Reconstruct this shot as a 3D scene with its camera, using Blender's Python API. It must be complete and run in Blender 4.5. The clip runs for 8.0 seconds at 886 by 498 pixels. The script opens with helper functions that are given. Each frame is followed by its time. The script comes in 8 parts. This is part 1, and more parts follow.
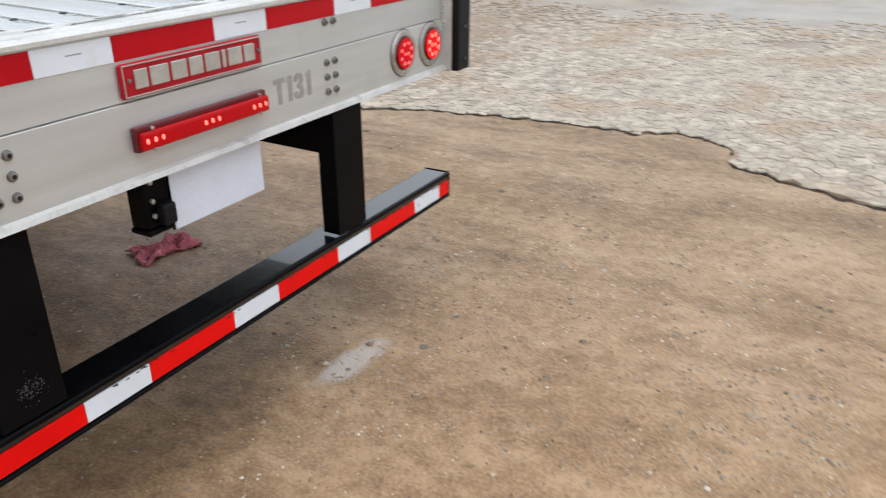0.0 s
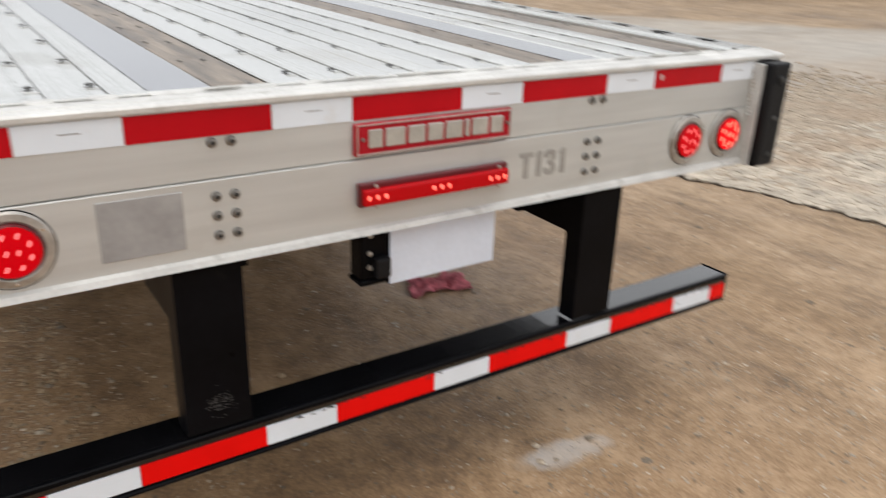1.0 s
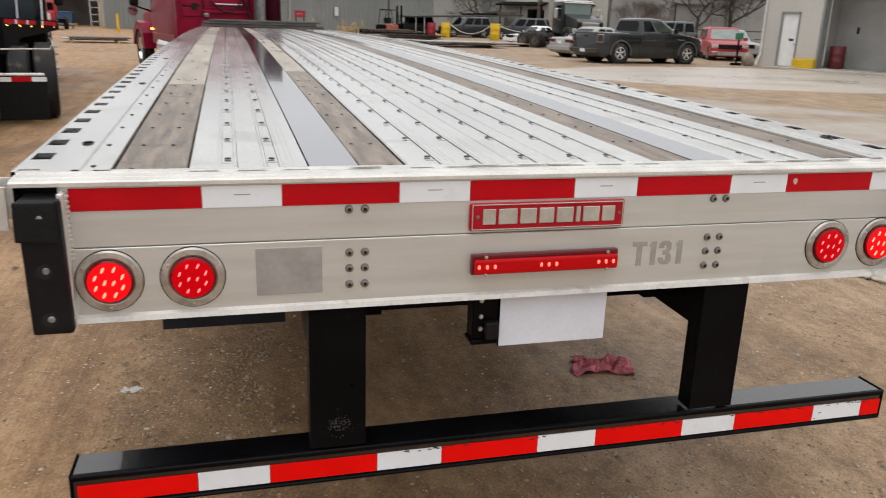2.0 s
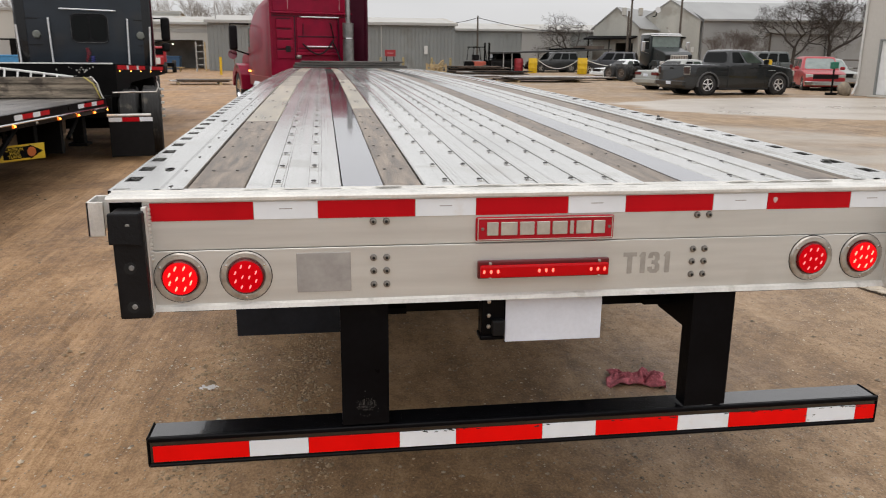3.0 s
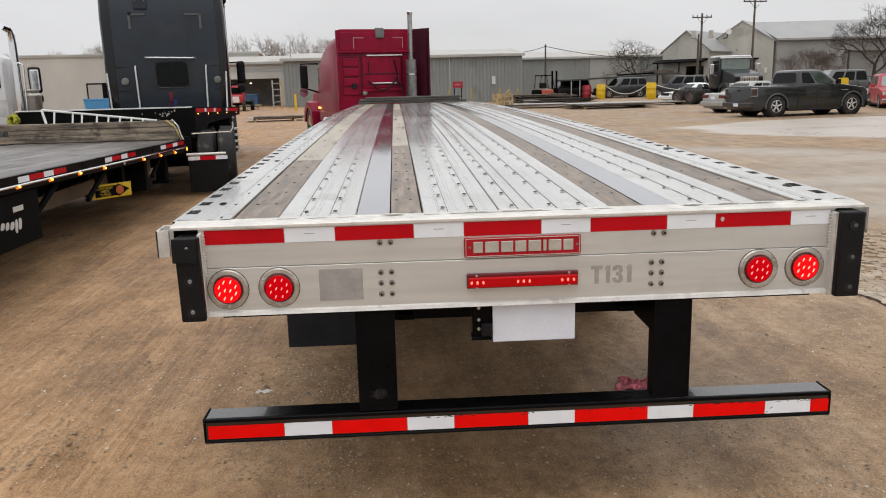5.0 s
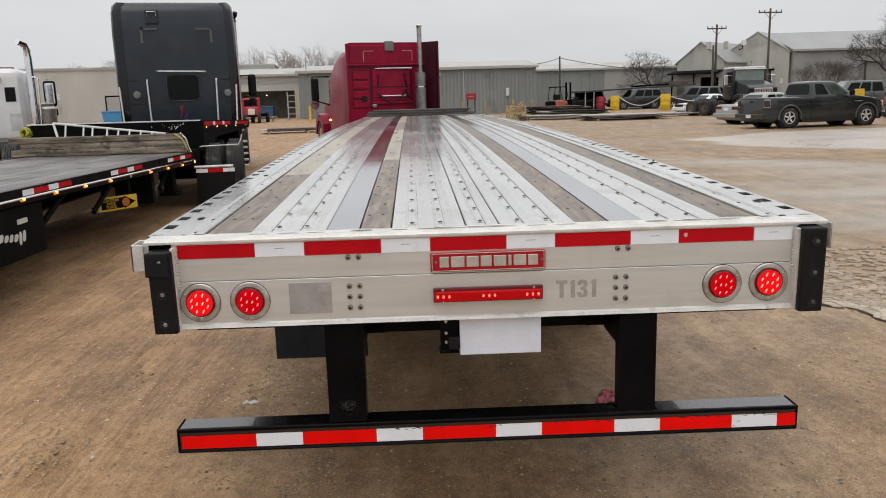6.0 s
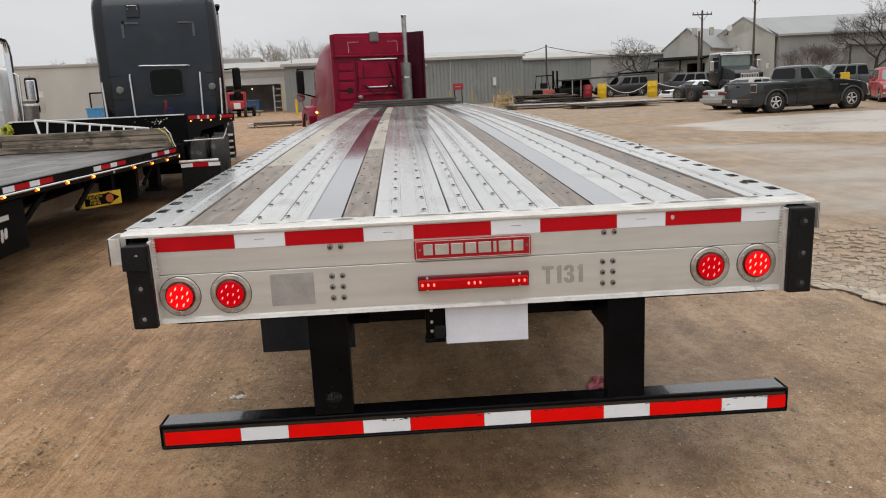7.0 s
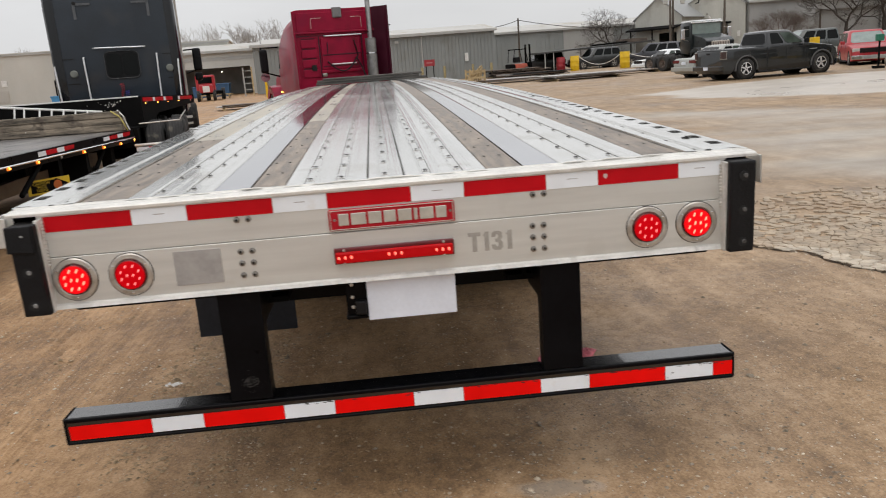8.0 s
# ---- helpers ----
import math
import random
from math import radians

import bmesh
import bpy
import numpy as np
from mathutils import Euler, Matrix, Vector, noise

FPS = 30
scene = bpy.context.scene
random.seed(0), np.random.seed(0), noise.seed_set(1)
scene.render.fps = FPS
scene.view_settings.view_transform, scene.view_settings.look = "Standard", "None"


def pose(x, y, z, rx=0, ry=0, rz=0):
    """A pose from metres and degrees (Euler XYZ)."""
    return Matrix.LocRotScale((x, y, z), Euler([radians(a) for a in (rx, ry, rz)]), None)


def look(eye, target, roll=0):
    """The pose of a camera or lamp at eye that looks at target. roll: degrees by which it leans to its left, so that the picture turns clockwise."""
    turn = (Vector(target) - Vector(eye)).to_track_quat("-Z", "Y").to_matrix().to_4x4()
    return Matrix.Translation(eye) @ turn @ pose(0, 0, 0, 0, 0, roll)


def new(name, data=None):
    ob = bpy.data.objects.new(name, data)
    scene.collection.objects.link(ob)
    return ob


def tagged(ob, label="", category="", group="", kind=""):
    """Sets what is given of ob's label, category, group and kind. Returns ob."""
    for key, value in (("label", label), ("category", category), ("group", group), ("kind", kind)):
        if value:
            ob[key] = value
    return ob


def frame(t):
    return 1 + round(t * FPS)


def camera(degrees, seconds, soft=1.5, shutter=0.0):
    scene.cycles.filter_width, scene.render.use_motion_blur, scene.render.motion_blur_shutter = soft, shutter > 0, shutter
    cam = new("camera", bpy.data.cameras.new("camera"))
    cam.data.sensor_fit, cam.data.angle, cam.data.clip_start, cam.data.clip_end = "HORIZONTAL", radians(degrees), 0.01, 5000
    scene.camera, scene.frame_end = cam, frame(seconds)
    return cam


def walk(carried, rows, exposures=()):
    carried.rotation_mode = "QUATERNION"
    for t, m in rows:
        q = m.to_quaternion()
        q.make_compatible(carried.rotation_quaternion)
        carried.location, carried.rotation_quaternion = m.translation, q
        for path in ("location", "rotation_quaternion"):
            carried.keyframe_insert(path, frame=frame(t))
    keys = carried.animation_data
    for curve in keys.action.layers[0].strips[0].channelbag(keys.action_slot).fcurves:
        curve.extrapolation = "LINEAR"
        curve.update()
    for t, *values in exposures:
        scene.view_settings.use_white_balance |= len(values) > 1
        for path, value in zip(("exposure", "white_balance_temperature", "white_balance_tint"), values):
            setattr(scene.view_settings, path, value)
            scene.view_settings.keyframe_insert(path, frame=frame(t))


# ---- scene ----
cam = camera(59.5, 8.0, soft=1.0, shutter=0.4)
PATH = [
    (0, (-1.274, -1.337, 1.43), (0.311, -0.452, 0.591), -0.1),
    (0.5, (-1.086, -1.368, 1.441), (0.314, -0.197, 0.622), 1.3),
    (0.8, (-1.018, -1.398, 1.474), (0.206, -0.035, 0.673), 2.1),
    (1, (-0.968, -1.445, 1.487), (0.074, 0.089, 0.738), 2.0),
    (1.5, (-0.837, -1.603, 1.532), (-0.14, 0.157, 0.885), 1.9),
    (2, (-0.779, -1.799, 1.55), (-0.279, 0.052, 0.981), 1.9),
    (2.2, (-0.773, -1.872, 1.551), (-0.323, -0.003, 1.002), 1.8),
    (3.3, (-0.567, -2.299, 1.589), (-0.335, -0.371, 1.112), -0.1),
    (3.5, (-0.518, -2.361, 1.595), (-0.31, -0.429, 1.122), -0.5),
    (4, (-0.472, -2.509, 1.623), (-0.308, -0.57, 1.162), -1.2),
    (4.5, (-0.478, -2.629, 1.639), (-0.35, -0.682, 1.198), -1.4),
    (6, (-0.258, -2.774, 1.675), (-0.204, -0.813, 1.287), -1.6),
    (6.5, (-0.231, -2.769, 1.67), (-0.168, -0.809, 1.276), -1.9),
    (7, (-0.234, -2.731, 1.651), (-0.156, -0.775, 1.24), -2.6),
    (7.5, (-0.198, -2.646, 1.609), (-0.094, -0.698, 1.17), -3.5),
    (8, (-0.019, -2.558, 1.563), (0.105, -0.617, 1.095), -4.3),
]
walk(cam, [(t, look(eye, target, roll)) for t, eye, target, roll in PATH],
     [(0.0, 0.18, 6150, 10), (0.5, 0.16, 6230, 10), (1.0, 0.12, 6650, 11), (1.5, 0.0, 6800, 12), (2.0, 0.03, 6800, 12), (3.5, 0, 6850, 13), (4, 0.03, 6850, 13), (6.0, -0.07, 6750, 12), (6.5, -0.12, 6750, 12), (7.0, -0.07, 6750, 12), (7.5, -0.07, 6800, 12), (8.0, 0.0, 6800, 12)])

# ---- world and light: a bright overcast sky ----
world = bpy.data.worlds.new("overcast")
scene.world = world
world.use_nodes = True
wn, wl = world.node_tree.nodes, world.node_tree.links
wn.clear()
w_out = wn.new("ShaderNodeOutputWorld")
w_bg = wn.new("ShaderNodeBackground")
w_sky = wn.new("ShaderNodeTexSky")
w_sky.sky_type, w_sky.sun_disc = "NISHITA", False
w_sky.sun_elevation, w_sky.sun_rotation = radians(50), radians(200)
w_grey = wn.new("ShaderNodeHueSaturation")
w_grey.inputs["Saturation"].default_value = 0.25
w_grey.inputs["Value"].default_value = 0.1
w_co = wn.new("ShaderNodeTexCoord")
w_sep = wn.new("ShaderNodeSeparateXYZ")
w_ramp = wn.new("ShaderNodeValToRGB")          # cloud cover: brighter towards the zenith
w_ramp.color_ramp.elements[0].position, w_ramp.color_ramp.elements[0].color = 0.0, (0.65, 0.683, 0.715, 1)
w_ramp.color_ramp.elements[1].position, w_ramp.color_ramp.elements[1].color = 1.0, (1.62, 1.68, 1.76, 1)
w_noise = wn.new("ShaderNodeTexNoise")
w_noise.inputs["Scale"].default_value, w_noise.inputs["Detail"].default_value = 2.5, 5
w_map = wn.new("ShaderNodeMapping")
w_map.inputs["Scale"].default_value = (1, 1, 4)
w_cl = wn.new("ShaderNodeMapRange")
w_cl.inputs["To Min"].default_value, w_cl.inputs["To Max"].default_value = 0.8, 1.16
w_mul = wn.new("ShaderNodeMix")
w_mul.data_type, w_mul.blend_type = "RGBA", "MULTIPLY"
w_mul.inputs["Factor"].default_value = 1
w_add = wn.new("ShaderNodeMix")
w_add.data_type = "RGBA"
w_add.inputs["Factor"].default_value = 0.9
wl.new(w_co.outputs["Generated"], w_sep.inputs[0])
wl.new(w_sep.outputs["Z"], w_ramp.inputs["Fac"])
wl.new(w_co.outputs["Generated"], w_map.inputs["Vector"])
wl.new(w_map.outputs[0], w_noise.inputs["Vector"])
wl.new(w_noise.outputs["Fac"], w_cl.inputs["Value"])
wl.new(w_ramp.outputs["Color"], w_mul.inputs[6])
wl.new(w_cl.outputs[0], w_mul.inputs[7])
wl.new(w_sky.outputs["Color"], w_grey.inputs["Color"])
wl.new(w_grey.outputs["Color"], w_add.inputs[6])
wl.new(w_mul.outputs[2], w_add.inputs[7])
wl.new(w_add.outputs[2], w_bg.inputs["Color"])
w_bg.inputs["Strength"].default_value = 1.0
wl.new(w_bg.outputs[0], w_out.inputs[0])
sun = new("sun", bpy.data.lights.new("sun", "SUN"))
sun.data.energy, sun.data.angle, sun.data.color = 0.6, radians(40), (1, 0.97, 0.92)
sun.matrix_world = look((0, 0, 30), (5, 12, 0))


# ---- materials ----
def mat(name, color, rough=0.6, metal=0.0, var=0.15, scale=6.0, bump=0.0, bscale=80.0, tint=None, stretch=(1, 1, 1), rvar=0.1,
        emit=None, power=0.0, random_tone=0.0, coat=0.0, spots=None, spot_scale=3.0, spot_low=0.6, spec=0.5, island=0.0):
    """A procedural surface: a base colour varied at two scales, roughness variation, fine relief, and optional stains (spots)."""
    m = bpy.data.materials.new(name)
    m.use_nodes = True
    n, l = m.node_tree.nodes, m.node_tree.links
    b = n["Principled BSDF"]
    b.inputs["Metallic"].default_value = metal
    b.inputs["Coat Weight"].default_value = coat
    b.inputs["Specular IOR Level"].default_value = spec
    co = n.new("ShaderNodeTexCoord")
    mp = n.new("ShaderNodeMapping")
    mp.inputs["Scale"].default_value = stretch
    l.new(co.outputs["Object"], mp.inputs["Vector"])
    big = n.new("ShaderNodeTexNoise")
    big.inputs["Scale"].default_value, big.inputs["Detail"].default_value = scale, 6
    fine = n.new("ShaderNodeTexNoise")
    fine.inputs["Scale"].default_value, fine.inputs["Detail"].default_value = bscale, 4
    for t in (big, fine):
        l.new(mp.outputs[0], t.inputs["Vector"])
    dark = tint or tuple(c * (1 - 2 * var) for c in color)
    light = tuple(min(c * (1 + var), 1) for c in color)
    mixf = n.new("ShaderNodeMath")
    mixf.operation = "MULTIPLY_ADD"
    l.new(fine.outputs["Fac"], mixf.inputs[0])
    mixf.inputs[1].default_value = 0.4
    l.new(big.outputs["Fac"], mixf.inputs[2])
    rng = n.new("ShaderNodeMapRange")
    rng.inputs["From Min"].default_value, rng.inputs["From Max"].default_value = 0.45, 0.95
    l.new(mixf.outputs[0], rng.inputs["Value"])
    mix = n.new("ShaderNodeMix")
    mix.data_type = "RGBA"
    l.new(rng.outputs[0], mix.inputs["Factor"])
    mix.inputs[6].default_value, mix.inputs[7].default_value = (*dark, 1), (*light, 1)
    last = mix.outputs[2]
    if spots:
        sp = n.new("ShaderNodeTexNoise")
        sp.inputs["Scale"].default_value, sp.inputs["Detail"].default_value = spot_scale, 8
        l.new(co.outputs["Object"], sp.inputs["Vector"])
        sr = n.new("ShaderNodeMapRange")
        sr.inputs["From Min"].default_value, sr.inputs["From Max"].default_value = spot_low, spot_low + 0.1
        l.new(sp.outputs["Fac"], sr.inputs["Value"])
        sm = n.new("ShaderNodeMix")
        sm.data_type = "RGBA"
        l.new(sr.outputs[0], sm.inputs["Factor"])
        l.new(last, sm.inputs[6])
        sm.inputs[7].default_value = (*spots, 1)
        last = sm.outputs[2]
    if random_tone:
        inf = n.new("ShaderNodeObjectInfo")
        rt = n.new("ShaderNodeMapRange")
        rt.inputs["To Min"].default_value, rt.inputs["To Max"].default_value = 1 - random_tone, 1 + random_tone
        l.new(inf.outputs["Random"], rt.inputs["Value"])
        hs = n.new("ShaderNodeHueSaturation")
        l.new(rt.outputs[0], hs.inputs["Value"])
        l.new(last, hs.inputs["Color"])
        last = hs.outputs["Color"]
    if island:
        geo = n.new("ShaderNodeNewGeometry")
        it = n.new("ShaderNodeMapRange")
        it.inputs["To Min"].default_value, it.inputs["To Max"].default_value = 1 - island, 1 + island
        l.new(geo.outputs["Random Per Island"], it.inputs["Value"])
        ih = n.new("ShaderNodeHueSaturation")
        l.new(it.outputs[0], ih.inputs["Value"])
        l.new(last, ih.inputs["Color"])
        last = ih.outputs["Color"]
    l.new(last, b.inputs["Base Color"])
    rr = n.new("ShaderNodeMapRange")
    rr.inputs["To Min"].default_value, rr.inputs["To Max"].default_value = max(rough - rvar, 0.02), min(rough + rvar, 1)
    l.new(big.outputs["Fac"], rr.inputs["Value"])
    l.new(rr.outputs[0], b.inputs["Roughness"])
    if bump:
        bp = n.new("ShaderNodeBump")
        bp.inputs["Strength"].default_value, bp.inputs["Distance"].default_value = min(bump, 1), 0.004
        l.new(fine.outputs["Fac"], bp.inputs["Height"])
        l.new(bp.outputs[0], b.inputs["Normal"])
    if emit:
        b.inputs["Emission Color"].default_value, b.inputs["Emission Strength"].default_value = (*emit, 1), power
    return m


ALU_FACE = mat("brushed_aluminium", (0.61, 0.61, 0.585), 0.42, 0.5, 0.06, 2.5, 0.12, 260, stretch=(1, 1, 14), spots=(0.535, 0.53, 0.5), spot_scale=3.2, spot_low=0.56)
ALU_EDGE = mat("raw_aluminium_edge", (0.66, 0.645, 0.61), 0.42, 0.35, 0.12, 9, 0.3, 120, spots=(0.46, 0.445, 0.41), spot_scale=14, spot_low=0.6)
ALU_DECK = mat("wet_aluminium_deck", (0.735, 0.735, 0.71), 0.16, 0.8, 0.12, 1.6, 0.03, 90, stretch=(1, 0.35, 1), rvar=0.07, spots=(0.6, 0.59, 0.555), spot_scale=3, spot_low=0.56)
GREY_STRIP = mat("wet_grey_metal_strip", (0.42, 0.425, 0.45), 0.07, 0.82, 0.07, 2, 0.03, 60, stretch=(1, 0.3, 1), rvar=0.05, spec=0.85)
DECK_WOOD = mat("weathered_deck_wood", (0.25, 0.206, 0.166), 0.46, 0, 0.36, 7, 0.5, 90, stretch=(6, 0.6, 1), rvar=0.2, spots=(0.13, 0.105, 0.086), spot_scale=6, spot_low=0.58, spec=0.35, random_tone=0.12)
PALE_WOOD = mat("pale_new_deck_wood", (0.375, 0.332, 0.255), 0.32, 0, 0.24, 3, 0.3, 60, stretch=(5, 0.7, 1), rvar=0.16, spots=(0.25, 0.205, 0.15), spot_scale=2.2, spot_low=0.56, random_tone=0.12)
BLACK_STEEL = mat("black_painted_steel", (0.004, 0.004, 0.005), 0.3, 0, 0.3, 5, 0.12, 50, rvar=0.1, spots=(0.01, 0.009, 0.008), spot_scale=9, spot_low=0.66, spec=0.06)
FRAME_BLACK = mat("dusty_black_frame", (0.006, 0.006, 0.006), 0.75, 0, 0.3, 4, 0.3, 40, spots=(0.016, 0.014, 0.011), spot_scale=5, spot_low=0.66, spec=0.06)
RUBBER = mat("black_rubber", (0.006, 0.006, 0.007), 0.5, 0, 0.25, 14, 0.35, 120, spots=(0.014, 0.013, 0.013), spot_scale=20, spot_low=0.68, spec=0.2)
TYRE = mat("tyre_rubber", (0.024, 0.023, 0.022), 0.8, 0, 0.3, 6, 0.4, 60, spots=(0.09, 0.08, 0.065), spot_scale=6, spot_low=0.58)
FLAP = mat("grey_black_mud_flap", (0.018, 0.021, 0.028), 0.5, 0, 0.2, 5, 0.2, 40, spots=(0.035, 0.033, 0.03), spot_scale=4, spot_low=0.64, spec=0.25)
TAPE_RED = mat("red_reflective_tape", (0.5, 0.003, 0.009), 0.35, 0, 0.08, 8, 0.1, 500, spots=(0.42, 0.008, 0.012), spot_scale=7, spot_low=0.64, spec=0.15)
TAPE_WHITE = mat("white_reflective_tape", (0.77, 0.81, 0.85), 0.35, 0, 0.04, 8, 0.1, 500, spots=(0.7, 0.7, 0.69), spot_scale=9, spot_low=0.62, spec=0.3)
BUMPER_RED = mat("bright_red_bumper_tape", (0.86, 0.004, 0.003), 0.35, 0, 0.06, 8, 0.1, 500, spec=0.12)
CHIP = mat("scraped_black_marks", (0.02, 0.02, 0.02), 0.6, 0, 0.2, 30)
PLATE_RED = mat("red_enamel", (0.42, 0.008, 0.018), 0.35, 0.1, 0.12, 12, 0.1, 100, spec=0.25)
PLATE_SILVER = mat("worn_silver_relief", (0.52, 0.5, 0.45), 0.42, 0.5, 0.12, 20, 0.2, 100)
STEEL = mat("stainless_steel", (0.5, 0.47, 0.43), 0.4, 0.75, 0.16, 20, 0.15, 100, spots=(0.34, 0.31, 0.27), spot_scale=30, spot_low=0.56)
BOLT_STEEL = mat("grey_bolt_steel", (0.24, 0.225, 0.205), 0.4, 0.75, 0.2, 60)
# the same bolts, coloured as shaded on the right and lit on the left
SHADED_BOLT = mat("shaded_grey_bolt", (0.1, 0.098, 0.095), 0.6, 0.3, 0.3, 60)
LIT_BOLT = mat("lit_grey_bolt", (0.3, 0.298, 0.29), 0.6, 0.3, 0.3, 60)
SCREW = mat("dark_screw_steel", (0.05, 0.047, 0.043), 0.45, 0.5, 0.2, 60)
CHROME = mat("chrome", (0.75, 0.76, 0.78), 0.1, 1, 0.05, 10, rvar=0.05)
LENS_RED = mat("red_lamp_lens", (0.36, 0.0005, 0.003), 0.2, 0, 0.05, 30, 0.1, 300, emit=(1, 0.0, 0.008), power=0.3, spec=0.1)
LENS_EDGE = mat("dark_red_lens_edge", (0.12, 0.001, 0.003), 0.2, 0, 0.05, 30, spec=0.3)
LENS_HOT = mat("lit_red_lamp_lens", (0.38, 0.0005, 0.003), 0.2, 0, 0.05, 30, 0.1, 300, emit=(1, 0.006, 0.01), power=0.7, spec=0.1)
LENS_DIM = mat("red_marker_lens", (0.4, 0.001, 0.004), 0.18, 0, 0.05, 30, 0.1, 300, emit=(1, 0.0, 0.005), power=0.09, spec=0.2)
LED = mat("lit_red_led", (0.9, 0.15, 0.12), 0.3, 0, 0, emit=(1, 0.26, 0.27), power=1.1)
LED_HOT = mat("bright_red_led", (1, 0.2, 0.1), 0.3, 0, 0, emit=(1, 0.27, 0.19), power=1.9)
LED_BAR = mat("lit_marker_led", (1, 0.2, 0.1), 0.3, 0, 0, emit=(1, 0.12, 0.1), power=1.9)
AMBER = mat("lit_amber_lamp", (1, 0.5, 0.1), 0.3, 0, 0, emit=(1, 0.36, 0.05), power=7)
AMBER_LENS = mat("glowing_amber_lens", (0.6, 0.16, 0.02), 0.3, 0, 0, emit=(1, 0.2, 0.015), power=0.9)
BLANK_PLATE = mat("blank_white_plate", (0.68, 0.72, 0.8), 0.35, 0, 0.05, 5)
BLANK_GREY = mat("worn_grey_data_plate", (0.36, 0.35, 0.34), 0.4, 0.2, 0.1, 14)
STENCIL = mat("grey_stencil_paint", (0.33, 0.31, 0.28), 0.5, 0, 0.12, 20)
BUMPER_BLACK = mat("glossy_black_bumper_paint", (0.004, 0.004, 0.005), 0.2, 0, 0.3, 5, 0.05, 40, rvar=0.05, spec=0.5, coat=0.8)
RIM_SILVER = mat("silver_wheel_paint", (0.68, 0.68, 0.69), 0.25, 0.35, 0.06, 10)
# near-black for joints and dark parts, and for shade in holes and slots
DARK = mat("dark_part_and_recess_shade", (0.008, 0.008, 0.008), 0.9, 0, 0.2, 8)


# ---- mesh helpers ----
def part(name, bm, material, parent=None, label="", smooth=False):
    """Links a bmesh as one mesh object, under a thing or a part."""
    me = bpy.data.meshes.new(name)
    bmesh.ops.recalc_face_normals(bm, faces=bm.faces[:])
    bm.to_mesh(me)
    bm.free()
    me.materials.append(material)
    if smooth:
        for p in me.polygons:
            p.use_smooth = len(p.vertices) < 9
        me.set_sharp_from_angle(angle=radians(35))
    ob = new(name, me)
    if parent:
        ob.parent = parent
    return tagged(ob, label)


def thing(name, label, category, at=(0, 0, 0), rz=0.0, group="", kind=""):
    """An Empty at a thing's base, to carry its parts."""
    ob = new(name)
    ob.empty_display_size = 0.2
    ob.matrix_world = pose(*at, 0, 0, rz)
    return tagged(ob, label, category, group, kind)


def box(bm, x0, x1, y0, y1, z0, z1, bevel=0.0, seg=1):
    r = bmesh.ops.create_cube(bm, size=1, matrix=Matrix.LocRotScale(((x0 + x1) / 2, (y0 + y1) / 2, (z0 + z1) / 2), None, (x1 - x0, y1 - y0, z1 - z0)))
    if bevel:
        edges = list({e for v in r["verts"] for e in v.link_edges})
        bmesh.ops.bevel(bm, geom=edges, offset=bevel, segments=seg, profile=0.6, affect="EDGES")
    return bm


def rod(bm, p0, p1, r, seg=10, r2=None, caps=True):
    p0, p1 = Vector(p0), Vector(p1)
    d = p1 - p0
    m = Matrix.Translation((p0 + p1) / 2) @ d.to_track_quat("Z", "Y").to_matrix().to_4x4()
    bmesh.ops.create_cone(bm, cap_ends=caps, segments=seg, radius1=r, radius2=r if r2 is None else r2, depth=d.length, matrix=m)
    return bm


def prism(bm, pts, a, b, axis="x", bevel=0.0):
    """A flat outline, given in the two other axes, pulled from a to b along an axis."""
    def at(p, s):
        return {"x": (s, p[0], p[1]), "y": (p[0], s, p[1]), "z": (p[0], p[1], s)}[axis]
    lo = [bm.verts.new(at(p, a)) for p in pts]
    hi = [bm.verts.new(at(p, b)) for p in pts]
    n = len(pts)
    faces = [bm.faces.new(lo), bm.faces.new(hi[::-1])]
    faces += [bm.faces.new((lo[i], hi[i], hi[(i + 1) % n], lo[(i + 1) % n])) for i in range(n)]
    if bevel:
        edges = list({e for f in faces for e in f.edges})
        bmesh.ops.bevel(bm, geom=edges, offset=bevel, segments=2, profile=0.6, affect="EDGES")
    return bm


def loft(bm, rings, closed=True, caps=True):
    """Skins rings of equal numbers of points."""
    vs = [[bm.verts.new(p) for p in ring] for ring in rings]
    n = len(rings[0])
    for a, b in zip(vs, vs[1:]):
        for i in range(n if closed else n - 1):
            bm.faces.new((a[i], a[(i + 1) % n], b[(i + 1) % n], b[i]))
    if caps and closed:
        bm.faces.new(vs[0][::-1])
        bm.faces.new(vs[-1])
    return bm


def lathe(bm, profile, centre, axis="y", seg=24, caps=True):
    """Turns a profile of (radius, place along the axis) round an axis through the centre."""
    rings = []
    for r, h in profile:
        ring = []
        for i in range(seg):
            a = 2 * math.pi * i / seg
            u, v = r * math.cos(a), r * math.sin(a)
            ring.append({"x": (h, u, v), "y": (u, h, v), "z": (u, v, h)}[axis])
        rings.append([Vector(centre) + Vector(p) for p in ring])
    return loft(bm, rings, caps=caps)


def tube(bm, pts, r, seg=8):
    """A round bar along a line of points."""
    pts = [Vector(p) for p in pts]
    rings = []
    for i, p in enumerate(pts):
        d = (pts[min(i + 1, len(pts) - 1)] - pts[max(i - 1, 0)]).normalized()
        side = d.cross(Vector((0, 0, 1)) if abs(d.z) < 0.9 else Vector((1, 0, 0))).normalized()
        up = side.cross(d)
        rings.append([p + r * (math.cos(2 * math.pi * k / seg) * side + math.sin(2 * math.pi * k / seg) * up) for k in range(seg)])
    return loft(bm, rings)


B = bmesh.new
IN = 0.0254


